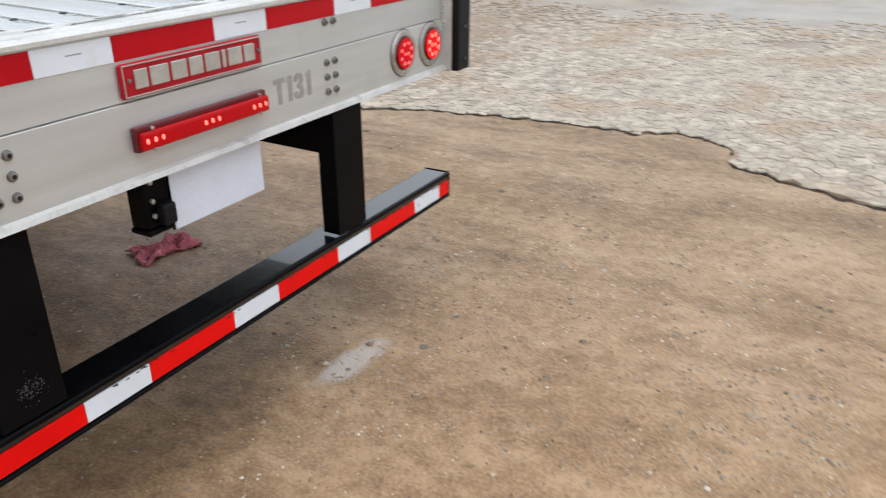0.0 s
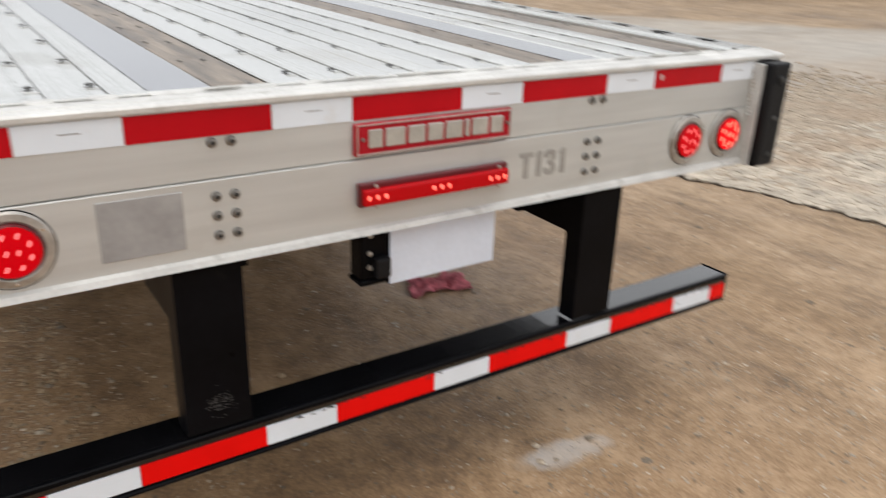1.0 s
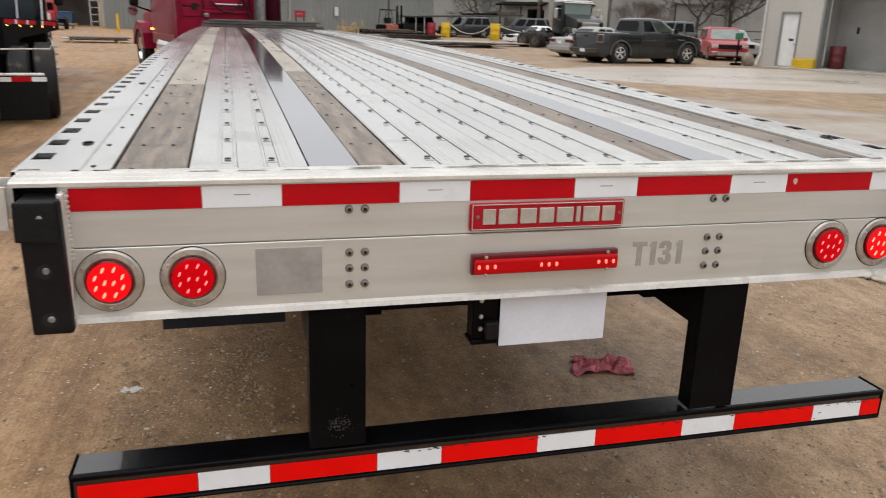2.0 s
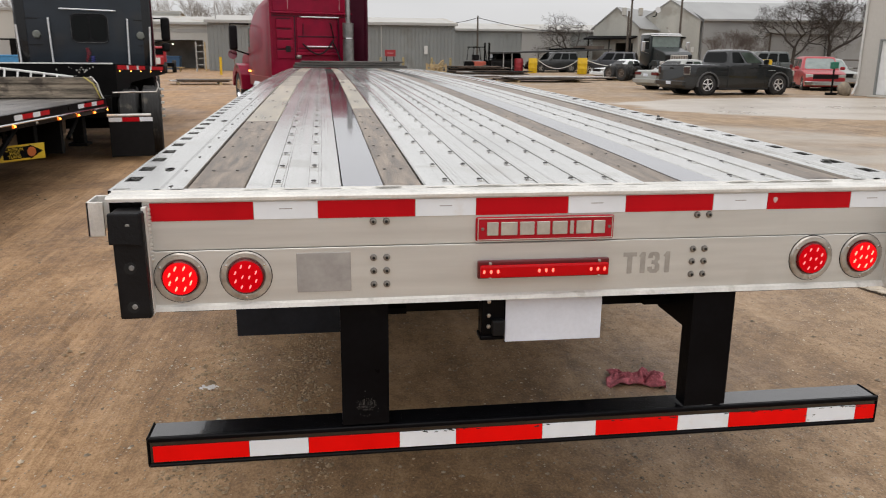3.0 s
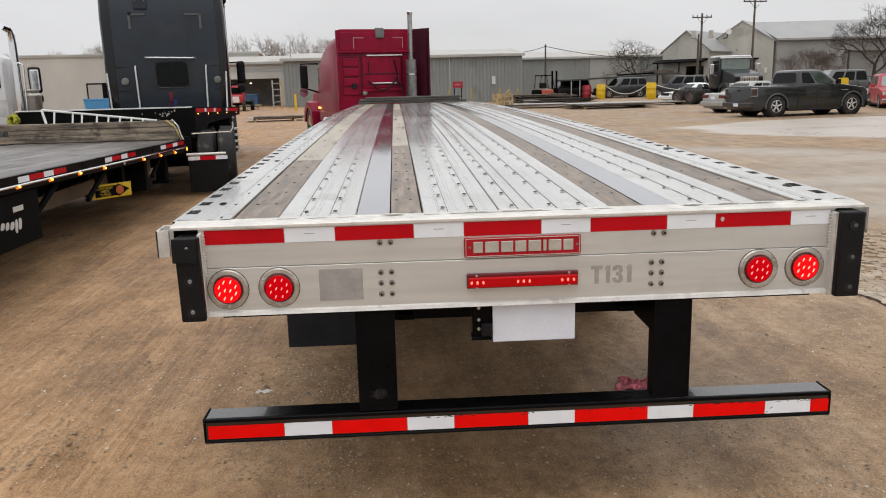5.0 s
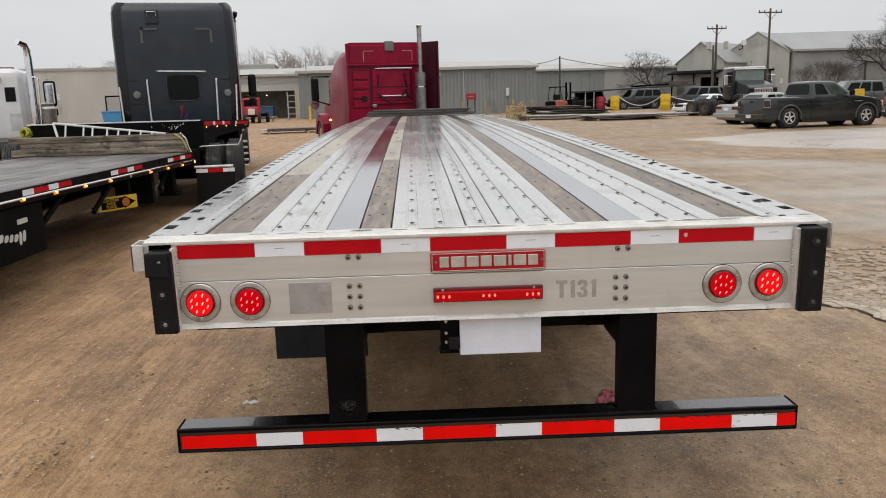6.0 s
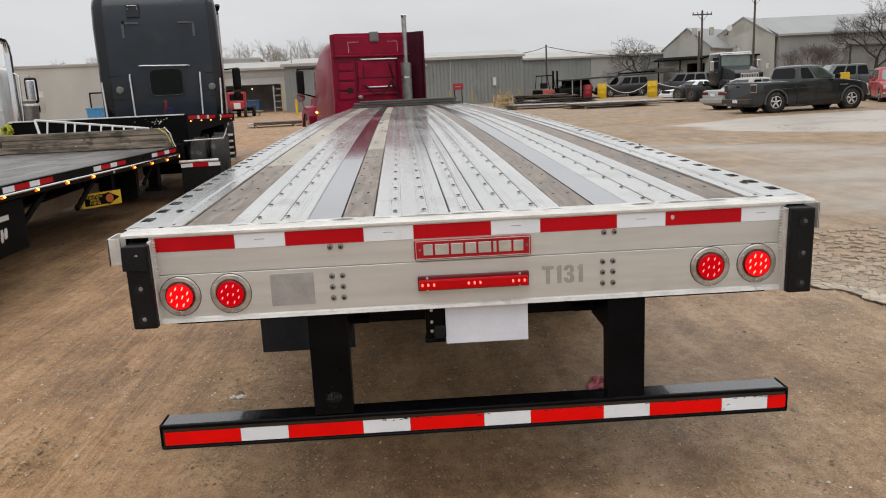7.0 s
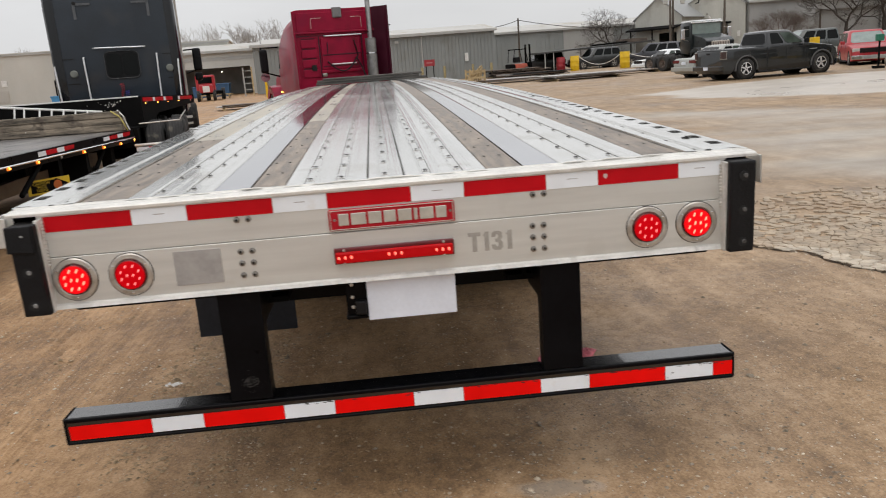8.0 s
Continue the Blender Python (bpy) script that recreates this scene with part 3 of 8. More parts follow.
def build_guard():
    """The rear underride guard: two channel uprights, gussets and a box bumper with tape."""
    for x0, x1 in ((-0.63, -0.487), (0.474, 0.614)):
        bm = prism(B(), [(x0, 0.0), (x1, 0.0), (x1, 0.062), (x1 - 0.008, 0.062), (x1 - 0.008, 0.01), (x0 + 0.008, 0.01), (x0 + 0.008, 0.062), (x0, 0.062)], 0.47, 0.875, "z")
        part("upright", bm, BLACK_STEEL, trailer, "black steel guard upright")
    for x0, x1 in ((-0.63, -0.487), (0.474, 0.614)):
        bm = prism(B(), [(0.06, 0.868), (0.06, 0.724), (0.262, 0.727), (0.275, 0.74), (0.275, 0.868)], x0 + 0.003, x1 - 0.003, "x")
        part("gusset", bm, BLACK_STEEL, trailer, "black steel forward brace of the upright")
    part("guard_cross_beam", box(B(), -0.625, 0.605, 0.278, 0.36, 0.732, 0.872, 0.006, 2), BLACK_STEEL, trailer, "black steel cross beam behind the uprights")
    bm = box(B(), -1.203, 1.168, 0.004, 0.105, 0.372, 0.462, 0.004, 2)
    bmp = part("guard_bumper", bm, BUMPER_BLACK, trailer, "black steel underride bumper with reflective tape")
    for z0, z1 in ((0.368, 0.378), (0.449, 0.464)):
        part("bumper_rib", box(B(), -1.205, 1.17, -0.004, 0.012, z0, z1, 0.003), BLACK_STEEL, bmp)
    part("end_cap", box(B(), -1.209, -1.203, 0.0, 0.106, 0.369, 0.465, 0.002), BLACK_STEEL, bmp)
    part("end_cap", box(B(), 1.168, 1.174, 0.0, 0.106, 0.369, 0.465, 0.002), BLACK_STEEL, bmp)
    edges = [-1.193] + [(-36.0 + o) * IN + 0.002 for o in (0, 7, 18, 25, 36, 43, 54, 61, 72, 79)] + [1.166]
    for i, (a, b) in enumerate(zip(edges, edges[1:])):
        red = i % 2 == 0
        part("tape_red" if red else "tape_white", box(B(), a + 0.0006, b - 0.0006, 0.0008, 0.006, 0.3835, 0.4345, 0.0004), BUMPER_RED if red else TAPE_WHITE, bmp,
             "bright red reflective tape" if red else "white reflective tape")
    rnd = random.Random(4)
    for cx, n, sp in ((1.05, 16, 0.09), (-0.33, 9, 0.05), (0.42, 5, 0.03), (0.28, 6, 0.06), (0.75, 14, 0.14), (-0.24, 5, 0.05), (0.0, 4, 0.05), (0.93, 4, 0.02)):
        bm = B()                              # chips along the tape's upper edge
        for k in range(n):
            x, z, r = cx + rnd.uniform(-sp, sp), 0.4343 - abs(rnd.gauss(0, 0.0028)), rnd.uniform(0.001, 0.0042)
            if cx == 0.93:
                z = 0.40 + rnd.uniform(-0.012, 0.012)
            prism(bm, [(x + 2.2 * r * math.cos(a) * rnd.uniform(0.4, 1.3), z + 0.5 * r * math.sin(a) * rnd.uniform(0.5, 1.3)) for a in np.arange(7) * 0.9], 0.0, 0.001, "y")
        tagged(part("tape_wear", bm, CHIP, bmp), kind="stuff")
    # scrape of bare paint low on the left upright
    bm = B()
    for k in range(110):
        x, z = -0.555 + rnd.gauss(0, 0.014), 0.535 + rnd.gauss(0, 0.014)
        r = rnd.uniform(0.0005, 0.0016)
        prism(bm, [(x + r * math.cos(a), z + 1.2 * r * math.sin(a)) for a in np.arange(5) * 1.256], -0.0006, 0.0004, "y")
    tagged(part("paint_scrapes", bm, mat("rubbed_grey_paint", (0.075, 0.072, 0.07), 0.6), trailer), kind="stuff")


def build_under():
    """What hangs under the deck: licence-plate holder, cross beams, main beams, flaps, axles and wheels."""
    part("rear_cross_beam", box(B(), -1.12, 1.1, 0.07, 0.16, 0.83, 1.13, 0.004), BLACK_STEEL, trailer)
    holder = part("plate_holder", box(B(), -0.2, -0.128, 0.02, 0.075, 0.735, 0.872, 0.004), BLACK_STEEL, trailer, "black steel plate bracket with lamp")
    part("bracket_lip", box(B(), -0.205, -0.13, 0.012, 0.075, 0.722, 0.735, 0.003), BLACK_STEEL, holder)
    part("plate_lamp", box(B(), -0.17, -0.132, -0.004, 0.022, 0.74, 0.79, 0.006, 2), RUBBER, holder)
    for z in (0.845, 0.8, 0.765):
        part("bolt", lathe(B(), [(0.007, 0), (0.006, -0.005), (0.0001, -0.006)], (-0.178, 0.02, z), "y", 6), STEEL, holder)
    part("backing", box(B(), -0.128, 0.178, 0.022, 0.028, 0.71, 0.872, 0.002), BLACK_STEEL, holder)
    part("licence_plate", box(B(), -0.127, 0.179, 0.014, 0.0165, 0.714, 0.867, 0.002), BLANK_PLATE, holder, "blank white licence plate")
    for x in (-0.48, 0.45):
        bm = B()
        for a, b, z0, z1 in ((-0.065, 0.065, 1.08, 1.1), (-0.006, 0.006, 0.78, 1.08), (-0.065, 0.065, 0.76, 0.78)):
            n = 10
            rings = []
            for i in range(n + 1):
                y = 0.17 + (13.6 - 0.17) * i / n
                o = deck_z(y) - 1.19
                dx = deck_x(x, y)
                rings.append([(dx + a, y, z0 + o), (dx + b, y, z0 + o), (dx + b, y, z1 + o), (dx + a, y, z1 + o)])
            loft(bm, rings)
        part("main_beam", bm, FRAME_BLACK, trailer, "black steel main beam")
    for y in np.arange(0.6, 14.3, 0.6):
        o = deck_z(y) - 1.19
        part("cross_member", box(B(), deck_x(-1.2, y), deck_x(1.2, y), y - 0.03, y + 0.03, 1.06 + o, 1.135 + o), FRAME_BLACK, trailer)
    for x0, x1 in ((-1.14, -0.6),):
        flap = part("mud_flap", box(B(), x0, x1, 1.64, 1.65, 0.17, 0.86, 0.003), FLAP, trailer, "grey-black hanging mud flap")
        part("flap_bracket", box(B(), x0 - 0.01, x1 + 0.01, 1.62, 1.67, 0.84, 0.9, 0.004), FRAME_BLACK, flap)
    part("suspension_cross_beam", box(B(), -0.62, 0.64, 1.2, 1.42, 0.465, 0.78, 0.012, 2), FRAME_BLACK, trailer, "black steel suspension cross beam")
    for x in (-0.45, 0.45):                    # sliding suspension under the main beams, added unseen to shade the ground
        part("suspension_rail", box(B(), x - 0.09, x + 0.09, 2.2, 5.4, 0.56, 0.76, 0.01), FRAME_BLACK, trailer)
        for y in (3.1, 4.35):
            part("air_spring", lathe(B(), [(0.08, 0.5), (0.15, 0.53), (0.155, 0.6), (0.12, 0.63), (0.155, 0.66), (0.15, 0.74), (0.08, 0.77)], (x * 0.95, y + 0.35, 0), "z", 16), RUBBER, trailer, smooth=True)
            part("brake_chamber", lathe(B(), [(0.001, 0.1), (0.09, 0.11), (0.095, 0.2), (0.08, 0.24), (0.085, 0.33), (0.001, 0.34)], (x * 0.7, y - 0.45, 0.5), "y", 14), FRAME_BLACK, trailer, smooth=True)
    # more added structure that keeps light from the ground below
    part("suspension_cross_beam", box(B(), -0.62, 0.62, 2.15, 2.3, 0.5, 0.78, 0.01), FRAME_BLACK, trailer)
    part("air_tank", lathe(B(), [(0.001, -0.5), (0.1, -0.48), (0.14, -0.43), (0.14, 0.43), (0.1, 0.48), (0.001, 0.5)], (0, 1.75, 0.62), "x", 18), FRAME_BLACK, trailer, smooth=True)
    for y in (3.1, 4.35):
        part("axle", rod(B(), (-0.95, y, 0.48), (0.95, y, 0.48), 0.065, 14), FRAME_BLACK, trailer)
        for x in (-1.04, -0.72, 0.72, 1.04):
            wheel("road_wheel", trailer, (x, y, 0.49), 0.49, 0.27, 1 if x > 0 else -1, STEEL)
    for x in (-0.72, 0.7):
        leg = part("landing_leg", box(B(), x - 0.07, x + 0.07, 11.4, 11.54, 0.35, 1.1, 0.006), FRAME_BLACK, trailer)
        part("foot", box(B(), x - 0.13, x + 0.13, 11.34, 11.6, 0.31, 0.35, 0.006), FRAME_BLACK, leg)
    # low stack of timbers and chain tray across the trailer's front end
    z = deck_z(14.4)
    FRONT_TIMBER = mat("dark_grey_wet_timber", (0.085, 0.078, 0.07), 0.5, 0, 0.35, 4, 0.4, 40, stretch=(0.5, 3, 3), random_tone=0.25)
    for k, (x0, x1, h, y) in enumerate(((-1.25, 1.1, 0.055, 14.45), (-1.22, 0.95, 0.045, 14.43), (-1.1, 1.02, 0.035, 14.42))):
        zz = z + 0.01 + (0, 0.057, 0.104)[k]
        part("front_rail", box(B(), deck_x(x0, y), deck_x(x1, y), y, y + 0.14, zz, zz + h, 0.008), FRONT_TIMBER, trailer,
             "dark wet timber rail across the front")


def wheel(name, parent, at, r, w, out, rim_mat, spokes=0, label=""):
    """A tyre with a tread and a dished rim; out: which way along x its face looks."""
    x, h = at[0], w / 2
    prof = [(r * 0.3, -h * 0.1), (r * 0.58, -h * 0.12), (r * 0.58, -h * 0.85), (r * 0.62, -h), (r * 0.9, -h), (r * 0.985, -h * 0.8)]
    for k in range(5):
        c = -h * 0.8 + (k + 0.5) * h * 1.6 / 5
        prof += [(r, c - h * 0.12), (r, c + h * 0.1), (r * 0.965, c + h * 0.11), (r * 0.965, c + h * 0.2)]
    prof += [(r * 0.985, h * 0.82), (r * 0.9, h), (r * 0.62, h), (r * 0.58, h * 0.85), (r * 0.58, h * 0.12), (r * 0.3, h * 0.1)]
    wh = part(name, lathe(B(), prof, at, "x", 32), TYRE, parent, label or "dusty black tyre", smooth=True)
    o = out
    bm = lathe(B(), [(r * 0.6, -0.02 * o), (r * 0.6, o * h * 0.9), (r * 0.55, o * h * 0.95), (r * 0.5, o * h * 0.55), (r * 0.2, o * h * 0.35), (r * 0.17, o * h * 0.75), (0.001, o * h * 0.8)], at, "x", 28)
    # behind spokes the rim takes near-black for the shade in the gaps
    rim = part("rim", bm, rim_mat if not spokes else DARK, wh, smooth=True)
    for k in range(spokes):
        a = 2 * math.pi * k / spokes
        bm = prism(B(), [(-r * 0.07, r * 0.06), (r * 0.07, r * 0.06), (r * 0.045, r * 0.3), (r * 0.065, r * 0.57), (-r * 0.065, r * 0.57), (-r * 0.045, r * 0.3)], h * 0.55, h * 0.9, "x", 0.008)
        ob = part("spoke", bm, rim_mat, rim)
        ob.matrix_local = Matrix.Translation(at) @ pose(0, 0, 0, math.degrees(a)) @ Matrix.Diagonal((o, 1, 1, 1))
    if spokes:
        part("rim_lip", lathe(B(), [(r * 0.555, o * h * 0.8), (r * 0.555, o * h * 0.98), (r * 0.585, o * h * 1.0), (r * 0.61, o * h * 0.96), (r * 0.61, o * h * 0.8)], at, "x", 28, False), rim_mat, rim, smooth=True)
    if not spokes:
        for k in range(8):
            a = 2 * math.pi * k / 8
            part("lug_nut", rod(B(), (x + o * h * 0.3, at[1] + r * 0.32 * math.cos(a), at[2] + r * 0.32 * math.sin(a)), (x + o * h * 0.6, at[1] + r * 0.32 * math.cos(a), at[2] + r * 0.32 * math.sin(a)), 0.016, 6), STEEL, rim)
    return wh


build_header()
tail_lamp(-1.073, 0.957, True)
tail_lamp(-0.893, 0.957, False)
tail_lamp(0.853, 0.96, False)
tail_lamp(1.027, 0.962, True)
build_marker_bar()
dock_bumper(-1)
dock_bumper(1)
for y in (0.02, 0.62, 1.23, 1.84, 2.45, 3.06, 4.3, 5.5, 6.7, 7.9, 9.1, 10.3, 11.5, 12.7, 13.9):
    for sx in (-1, 1):
        stake_pocket(y, sx)
side_rail(-1)
side_rail(1)
build_deck()
build_guard()
build_under()

# ---- more materials ----


def earth(name, dark, mid, pale, grey=None, rough=0.7):
    """Packed dirt: four sizes of mottling from wet patches to grit; grey: where given, worn pavement shows through away from the dirt's edge."""
    m = bpy.data.materials.new(name)
    m.use_nodes = True
    n, l = m.node_tree.nodes, m.node_tree.links
    p = n["Principled BSDF"]
    co = n.new("ShaderNodeTexCoord")
    mp = n.new("ShaderNodeMapping")
    mp.inputs["Rotation"].default_value = (0, 0, radians(-20))
    mp.inputs["Scale"].default_value = (1, 0.75, 1)
    l.new(co.outputs["Object"], mp.inputs["Vector"])
    noises = {}
    for key, sc, det in (("wet", 0.35, 4), ("patch", 2.2, 8), ("clod", 17, 8), ("grit", 95, 6), ("stone", 240, 2)):
        t = n.new("ShaderNodeTexNoise")
        t.inputs["Scale"].default_value, t.inputs["Detail"].default_value, t.inputs["Roughness"].default_value = sc, det, 0.62
        l.new(mp.outputs[0], t.inputs["Vector"])
        noises[key] = t.outputs["Fac"]

    def math_(op, a, b_, c_=None):
        q = n.new("ShaderNodeMath")
        q.operation = op
        for k, v in enumerate((a, b_) if c_ is None else (a, b_, c_)):
            if isinstance(v, float):
                q.inputs[k].default_value = v
            else:
                l.new(v, q.inputs[k])
        return q.outputs[0]
    drag = n.new("ShaderNodeMapping")            # wheels drag the dirt out along the yard's lanes
    drag.inputs["Rotation"].default_value, drag.inputs["Scale"].default_value = (0, 0, radians(12)), (3.2, 0.35, 1)
    l.new(co.outputs["Object"], drag.inputs["Vector"])
    lane = n.new("ShaderNodeTexNoise")
    lane.inputs["Scale"].default_value, lane.inputs["Detail"].default_value = 1.6, 6
    l.new(drag.outputs[0], lane.inputs["Vector"])
    tone = math_("MULTIPLY_ADD", lane.outputs["Fac"], 0.34, -0.17)
    tone = math_("ADD", tone, math_("MULTIPLY_ADD", noises["wet"], 0.3, math_("MULTIPLY_ADD", noises["patch"], 0.5, math_("MULTIPLY_ADD", noises["clod"], 0.42, math_("MULTIPLY", noises["grit"], 0.5)))))
    # fine marks that tyres drew along the trailer's left side
    marks_map = n.new("ShaderNodeMapping")
    marks_map.inputs["Rotation"].default_value, marks_map.inputs["Scale"].default_value = (0, 0, radians(-2)), (34, 1.5, 1)
    l.new(co.outputs["Object"], marks_map.inputs["Vector"])
    marks = n.new("ShaderNodeTexNoise")
    marks.inputs["Scale"].default_value, marks.inputs["Detail"].default_value = 1.0, 4
    l.new(marks_map.outputs[0], marks.inputs["Vector"])
    place = n.new("ShaderNodeSeparateXYZ")
    l.new(co.outputs["Object"], place.inputs[0])
    lefthand = n.new("ShaderNodeMapRange")
    lefthand.inputs["From Min"].default_value, lefthand.inputs["From Max"].default_value = -0.6, -1.5
    l.new(math_("MULTIPLY_ADD", noises["patch"], 1.6, math_("ADD", place.outputs["X"], -0.4)), lefthand.inputs["Value"])
    drawn = math_("MULTIPLY", math_("ADD", marks.outputs["Fac"], -0.5), lefthand.outputs[0])
    tone = math_("MULTIPLY_ADD", drawn, 0.32, tone)
    ramp = n.new("ShaderNodeValToRGB")
    e = ramp.color_ramp.elements
    e[0].position, e[0].color = 0.72, (*dark, 1)
    e[1].position, e[1].color = 1.14, (*pale, 1)
    k = e.new(0.92)
    k.color = (*mid, 1)
    tn = math_("MULTIPLY", tone, 1.0)
    rr = n.new("ShaderNodeMapRange")
    rr.clamp = False
    l.new(tn, rr.inputs["Value"])
    for el, pos in zip(ramp.color_ramp.elements, (0.2, 0.5, 0.85)):
        el.position = pos
    rr.inputs["From Min"].default_value, rr.inputs["From Max"].default_value = 0.62, 1.08
    l.new(rr.outputs[0], ramp.inputs["Fac"])
    last = ramp.outputs["Color"]
    if grey:
        sep = n.new("ShaderNodeSeparateXYZ")
        l.new(co.outputs["Object"], sep.inputs[0])
        far = math_("MULTIPLY_ADD", sep.outputs["X"], 0.886, math_("MULTIPLY_ADD", sep.outputs["Y"], -0.45, 1.0))
        rise = n.new("ShaderNodeMapRange")
        rise.inputs["From Min"].default_value, rise.inputs["From Max"].default_value, rise.inputs["To Max"].default_value = 8, 16, 2.6
        l.new(sep.outputs["Y"], rise.inputs["Value"])
        far = math_("MINIMUM", math_("ADD", far, rise.outputs[0]), math_("MULTIPLY_ADD", sep.outputs["X"], 1.9, -7.4))
        warp = n.new("ShaderNodeTexNoise")
        warp.inputs["Scale"].default_value, warp.inputs["Detail"].default_value = 0.3, 7
        wm = n.new("ShaderNodeMapping")
        wm.inputs["Scale"].default_value, wm.inputs["Rotation"].default_value = (0.45, 1.4, 1), (0, 0, radians(28))
        l.new(co.outputs["Object"], wm.inputs["Vector"])
        l.new(wm.outputs[0], warp.inputs["Vector"])
        clay = n.new("ShaderNodeMapRange")            # redder clay on the trailer's other side
        clay.inputs["From Min"].default_value, clay.inputs["From Max"].default_value = 4.0, -1.9
        l.new(math_("MULTIPLY_ADD", noises["patch"], 1.6, math_("ADD", sep.outputs["X"], -0.8)), clay.inputs["Value"])
        cm = n.new("ShaderNodeMix")
        cm.data_type, cm.blend_type = "RGBA", "MULTIPLY"
        l.new(clay.outputs[0], cm.inputs["Factor"])
        l.new(last, cm.inputs[6])
        cm.inputs[7].default_value = (1.15, 0.985, 0.8, 1)
        last = cm.outputs[2]
        cover = n.new("ShaderNodeMapRange")
        cover.inputs["From Min"].default_value, cover.inputs["From Max"].default_value = 6.0, 9.3
        l.new(math_("MULTIPLY_ADD", warp.outputs["Fac"], 11.0, math_("MAXIMUM", math_("MINIMUM", far, 3.4), -6.0)), cover.inputs["Value"])

        def smooth_step(value, lo, hi, most=1.0):
            q = n.new("ShaderNodeMapRange")
            q.interpolation_type = "SMOOTHSTEP"
            q.inputs["From Min"].default_value, q.inputs["From Max"].default_value, q.inputs["To Max"].default_value = lo, hi, most
            l.new(value, q.inputs["Value"])
            return q.outputs[0]
        # a broad sheet of wet worn pavement in front of the parked cars, with a tongue of dirt washed along its near side
        ragged = math_("MULTIPLY_ADD", warp.outputs["Fac"], 3.2, -1.6)
        ragged = math_("ADD", ragged, math_("MULTIPLY_ADD", noises["patch"], 1.1, -0.55))
        ex = math_("MULTIPLY", math_("ADD", sep.outputs["X"], -17.8), 1 / 8.8)
        ey = math_("MULTIPLY", math_("ADD", sep.outputs["Y"], -21.4), 1 / 5.6)
        oval = math_("ADD", math_("MULTIPLY", ex, ex), math_("MULTIPLY", ey, ey))
        wet_sheet = smooth_step(math_("MULTIPLY_ADD", ragged, 0.3, oval), 1.08, 0.86)
        across = math_("ADD", ragged, math_("MULTIPLY_ADD", sep.outputs["X"], 0.73, math_("MULTIPLY", sep.outputs["Y"], 0.68)))
        beyond = smooth_step(across, 15.6, 16.6)
        keep = math_("MULTIPLY", cover.outputs[0], math_("SUBTRACT", 1.0, beyond))
        pool = math_("MULTIPLY", smooth_step(across, 19.0, 19.9), wet_sheet)
        shown = math_("MAXIMUM", keep, pool)
        gm = n.new("ShaderNodeMix")
        gm.data_type = "RGBA"
        l.new(shown, gm.inputs["Factor"])
        l.new(last, gm.inputs[6])
        gt = n.new("ShaderNodeMix")
        gt.data_type = "RGBA"
        l.new(noises["patch"], gt.inputs["Factor"])
        gt.inputs[6].default_value, gt.inputs[7].default_value = (*[v * 0.68 for v in grey], 1), (*[v * 1.3 for v in grey], 1)
        l.new(gt.outputs[2], gm.inputs[7])
        last = gm.outputs[2]
        sheet_sheen = n.new("ShaderNodeMix")                  # the wet sheet's sky reflection, put in as a pale colour
        sheet_sheen.data_type = "RGBA"
        l.new(math_("MULTIPLY", pool, 0.7), sheet_sheen.inputs["Factor"])
        l.new(last, sheet_sheen.inputs[6])
        sheet_sheen.inputs[7].default_value = (0.47, 0.42, 0.36, 1)
        last = sheet_sheen.outputs[2]
        u = math_("MULTIPLY", math_("ADD", sep.outputs["X"], -0.5), 6.0)      # a thin film of water in a shallow hollow, its sheen part painted
        v = math_("MULTIPLY_ADD", u, 0.3, math_("MULTIPLY", math_("ADD", sep.outputs["Y"], 0.0), 17.0))
        away = math_("ADD", math_("MULTIPLY", u, u), math_("MULTIPLY", v, v))
        away = math_("MULTIPLY_ADD", noises["clod"], 2.2, math_("ADD", away, -1.1))
        film_sheen = n.new("ShaderNodeMapRange")
        film_sheen.inputs["From Min"].default_value, film_sheen.inputs["From Max"].default_value, film_sheen.inputs["To Max"].default_value = 1.3, 0.35, 0.55
        l.new(away, film_sheen.inputs["Value"])
        sheen_tint = n.new("ShaderNodeMix")
        sheen_tint.data_type = "RGBA"
        l.new(film_sheen.outputs[0], sheen_tint.inputs["Factor"])
        l.new(last, sheen_tint.inputs[6])
        sheen_tint.inputs[7].default_value = (0.36, 0.32, 0.275, 1)
        last = sheen_tint.outputs[2]
    damp = n.new("ShaderNodeTexNoise")           # long damp stains
    damp.inputs["Scale"].default_value, damp.inputs["Detail"].default_value, damp.inputs["Roughness"].default_value = 0.5, 7, 0.6
    dm = n.new("ShaderNodeMapping")
    dm.inputs["Scale"].default_value, dm.inputs["Location"].default_value = (0.45, 1.3, 1), (3.7, 1.2, 0)
    l.new(co.outputs["Object"], dm.inputs["Vector"])
    l.new(dm.outputs[0], damp.inputs["Vector"])
    dr = n.new("ShaderNodeMapRange")
    dr.inputs["From Min"].default_value, dr.inputs["From Max"].default_value, dr.inputs["To Max"].default_value = 0.51, 0.66, 0.45
    l.new(damp.outputs["Fac"], dr.inputs["Value"])
    dk = n.new("ShaderNodeMix")
    dk.data_type, dk.blend_type = "RGBA", "MULTIPLY"
    l.new(dr.outputs[0], dk.inputs["Factor"])
    l.new(last, dk.inputs[6])
    dk.inputs[7].default_value = (0.58, 0.53, 0.48, 1)
    last = dk.outputs[2]
    l.new(last, p.inputs["Base Color"])
    ro = n.new("ShaderNodeMapRange")
    ro.inputs["From Min"].default_value, ro.inputs["From Max"].default_value = 0.35, 0.65
    ro.inputs["To Min"].default_value, ro.inputs["To Max"].default_value = rough - 0.25, rough + 0.15
    l.new(noises["wet"], ro.inputs["Value"])
    bp = n.new("ShaderNodeBump")
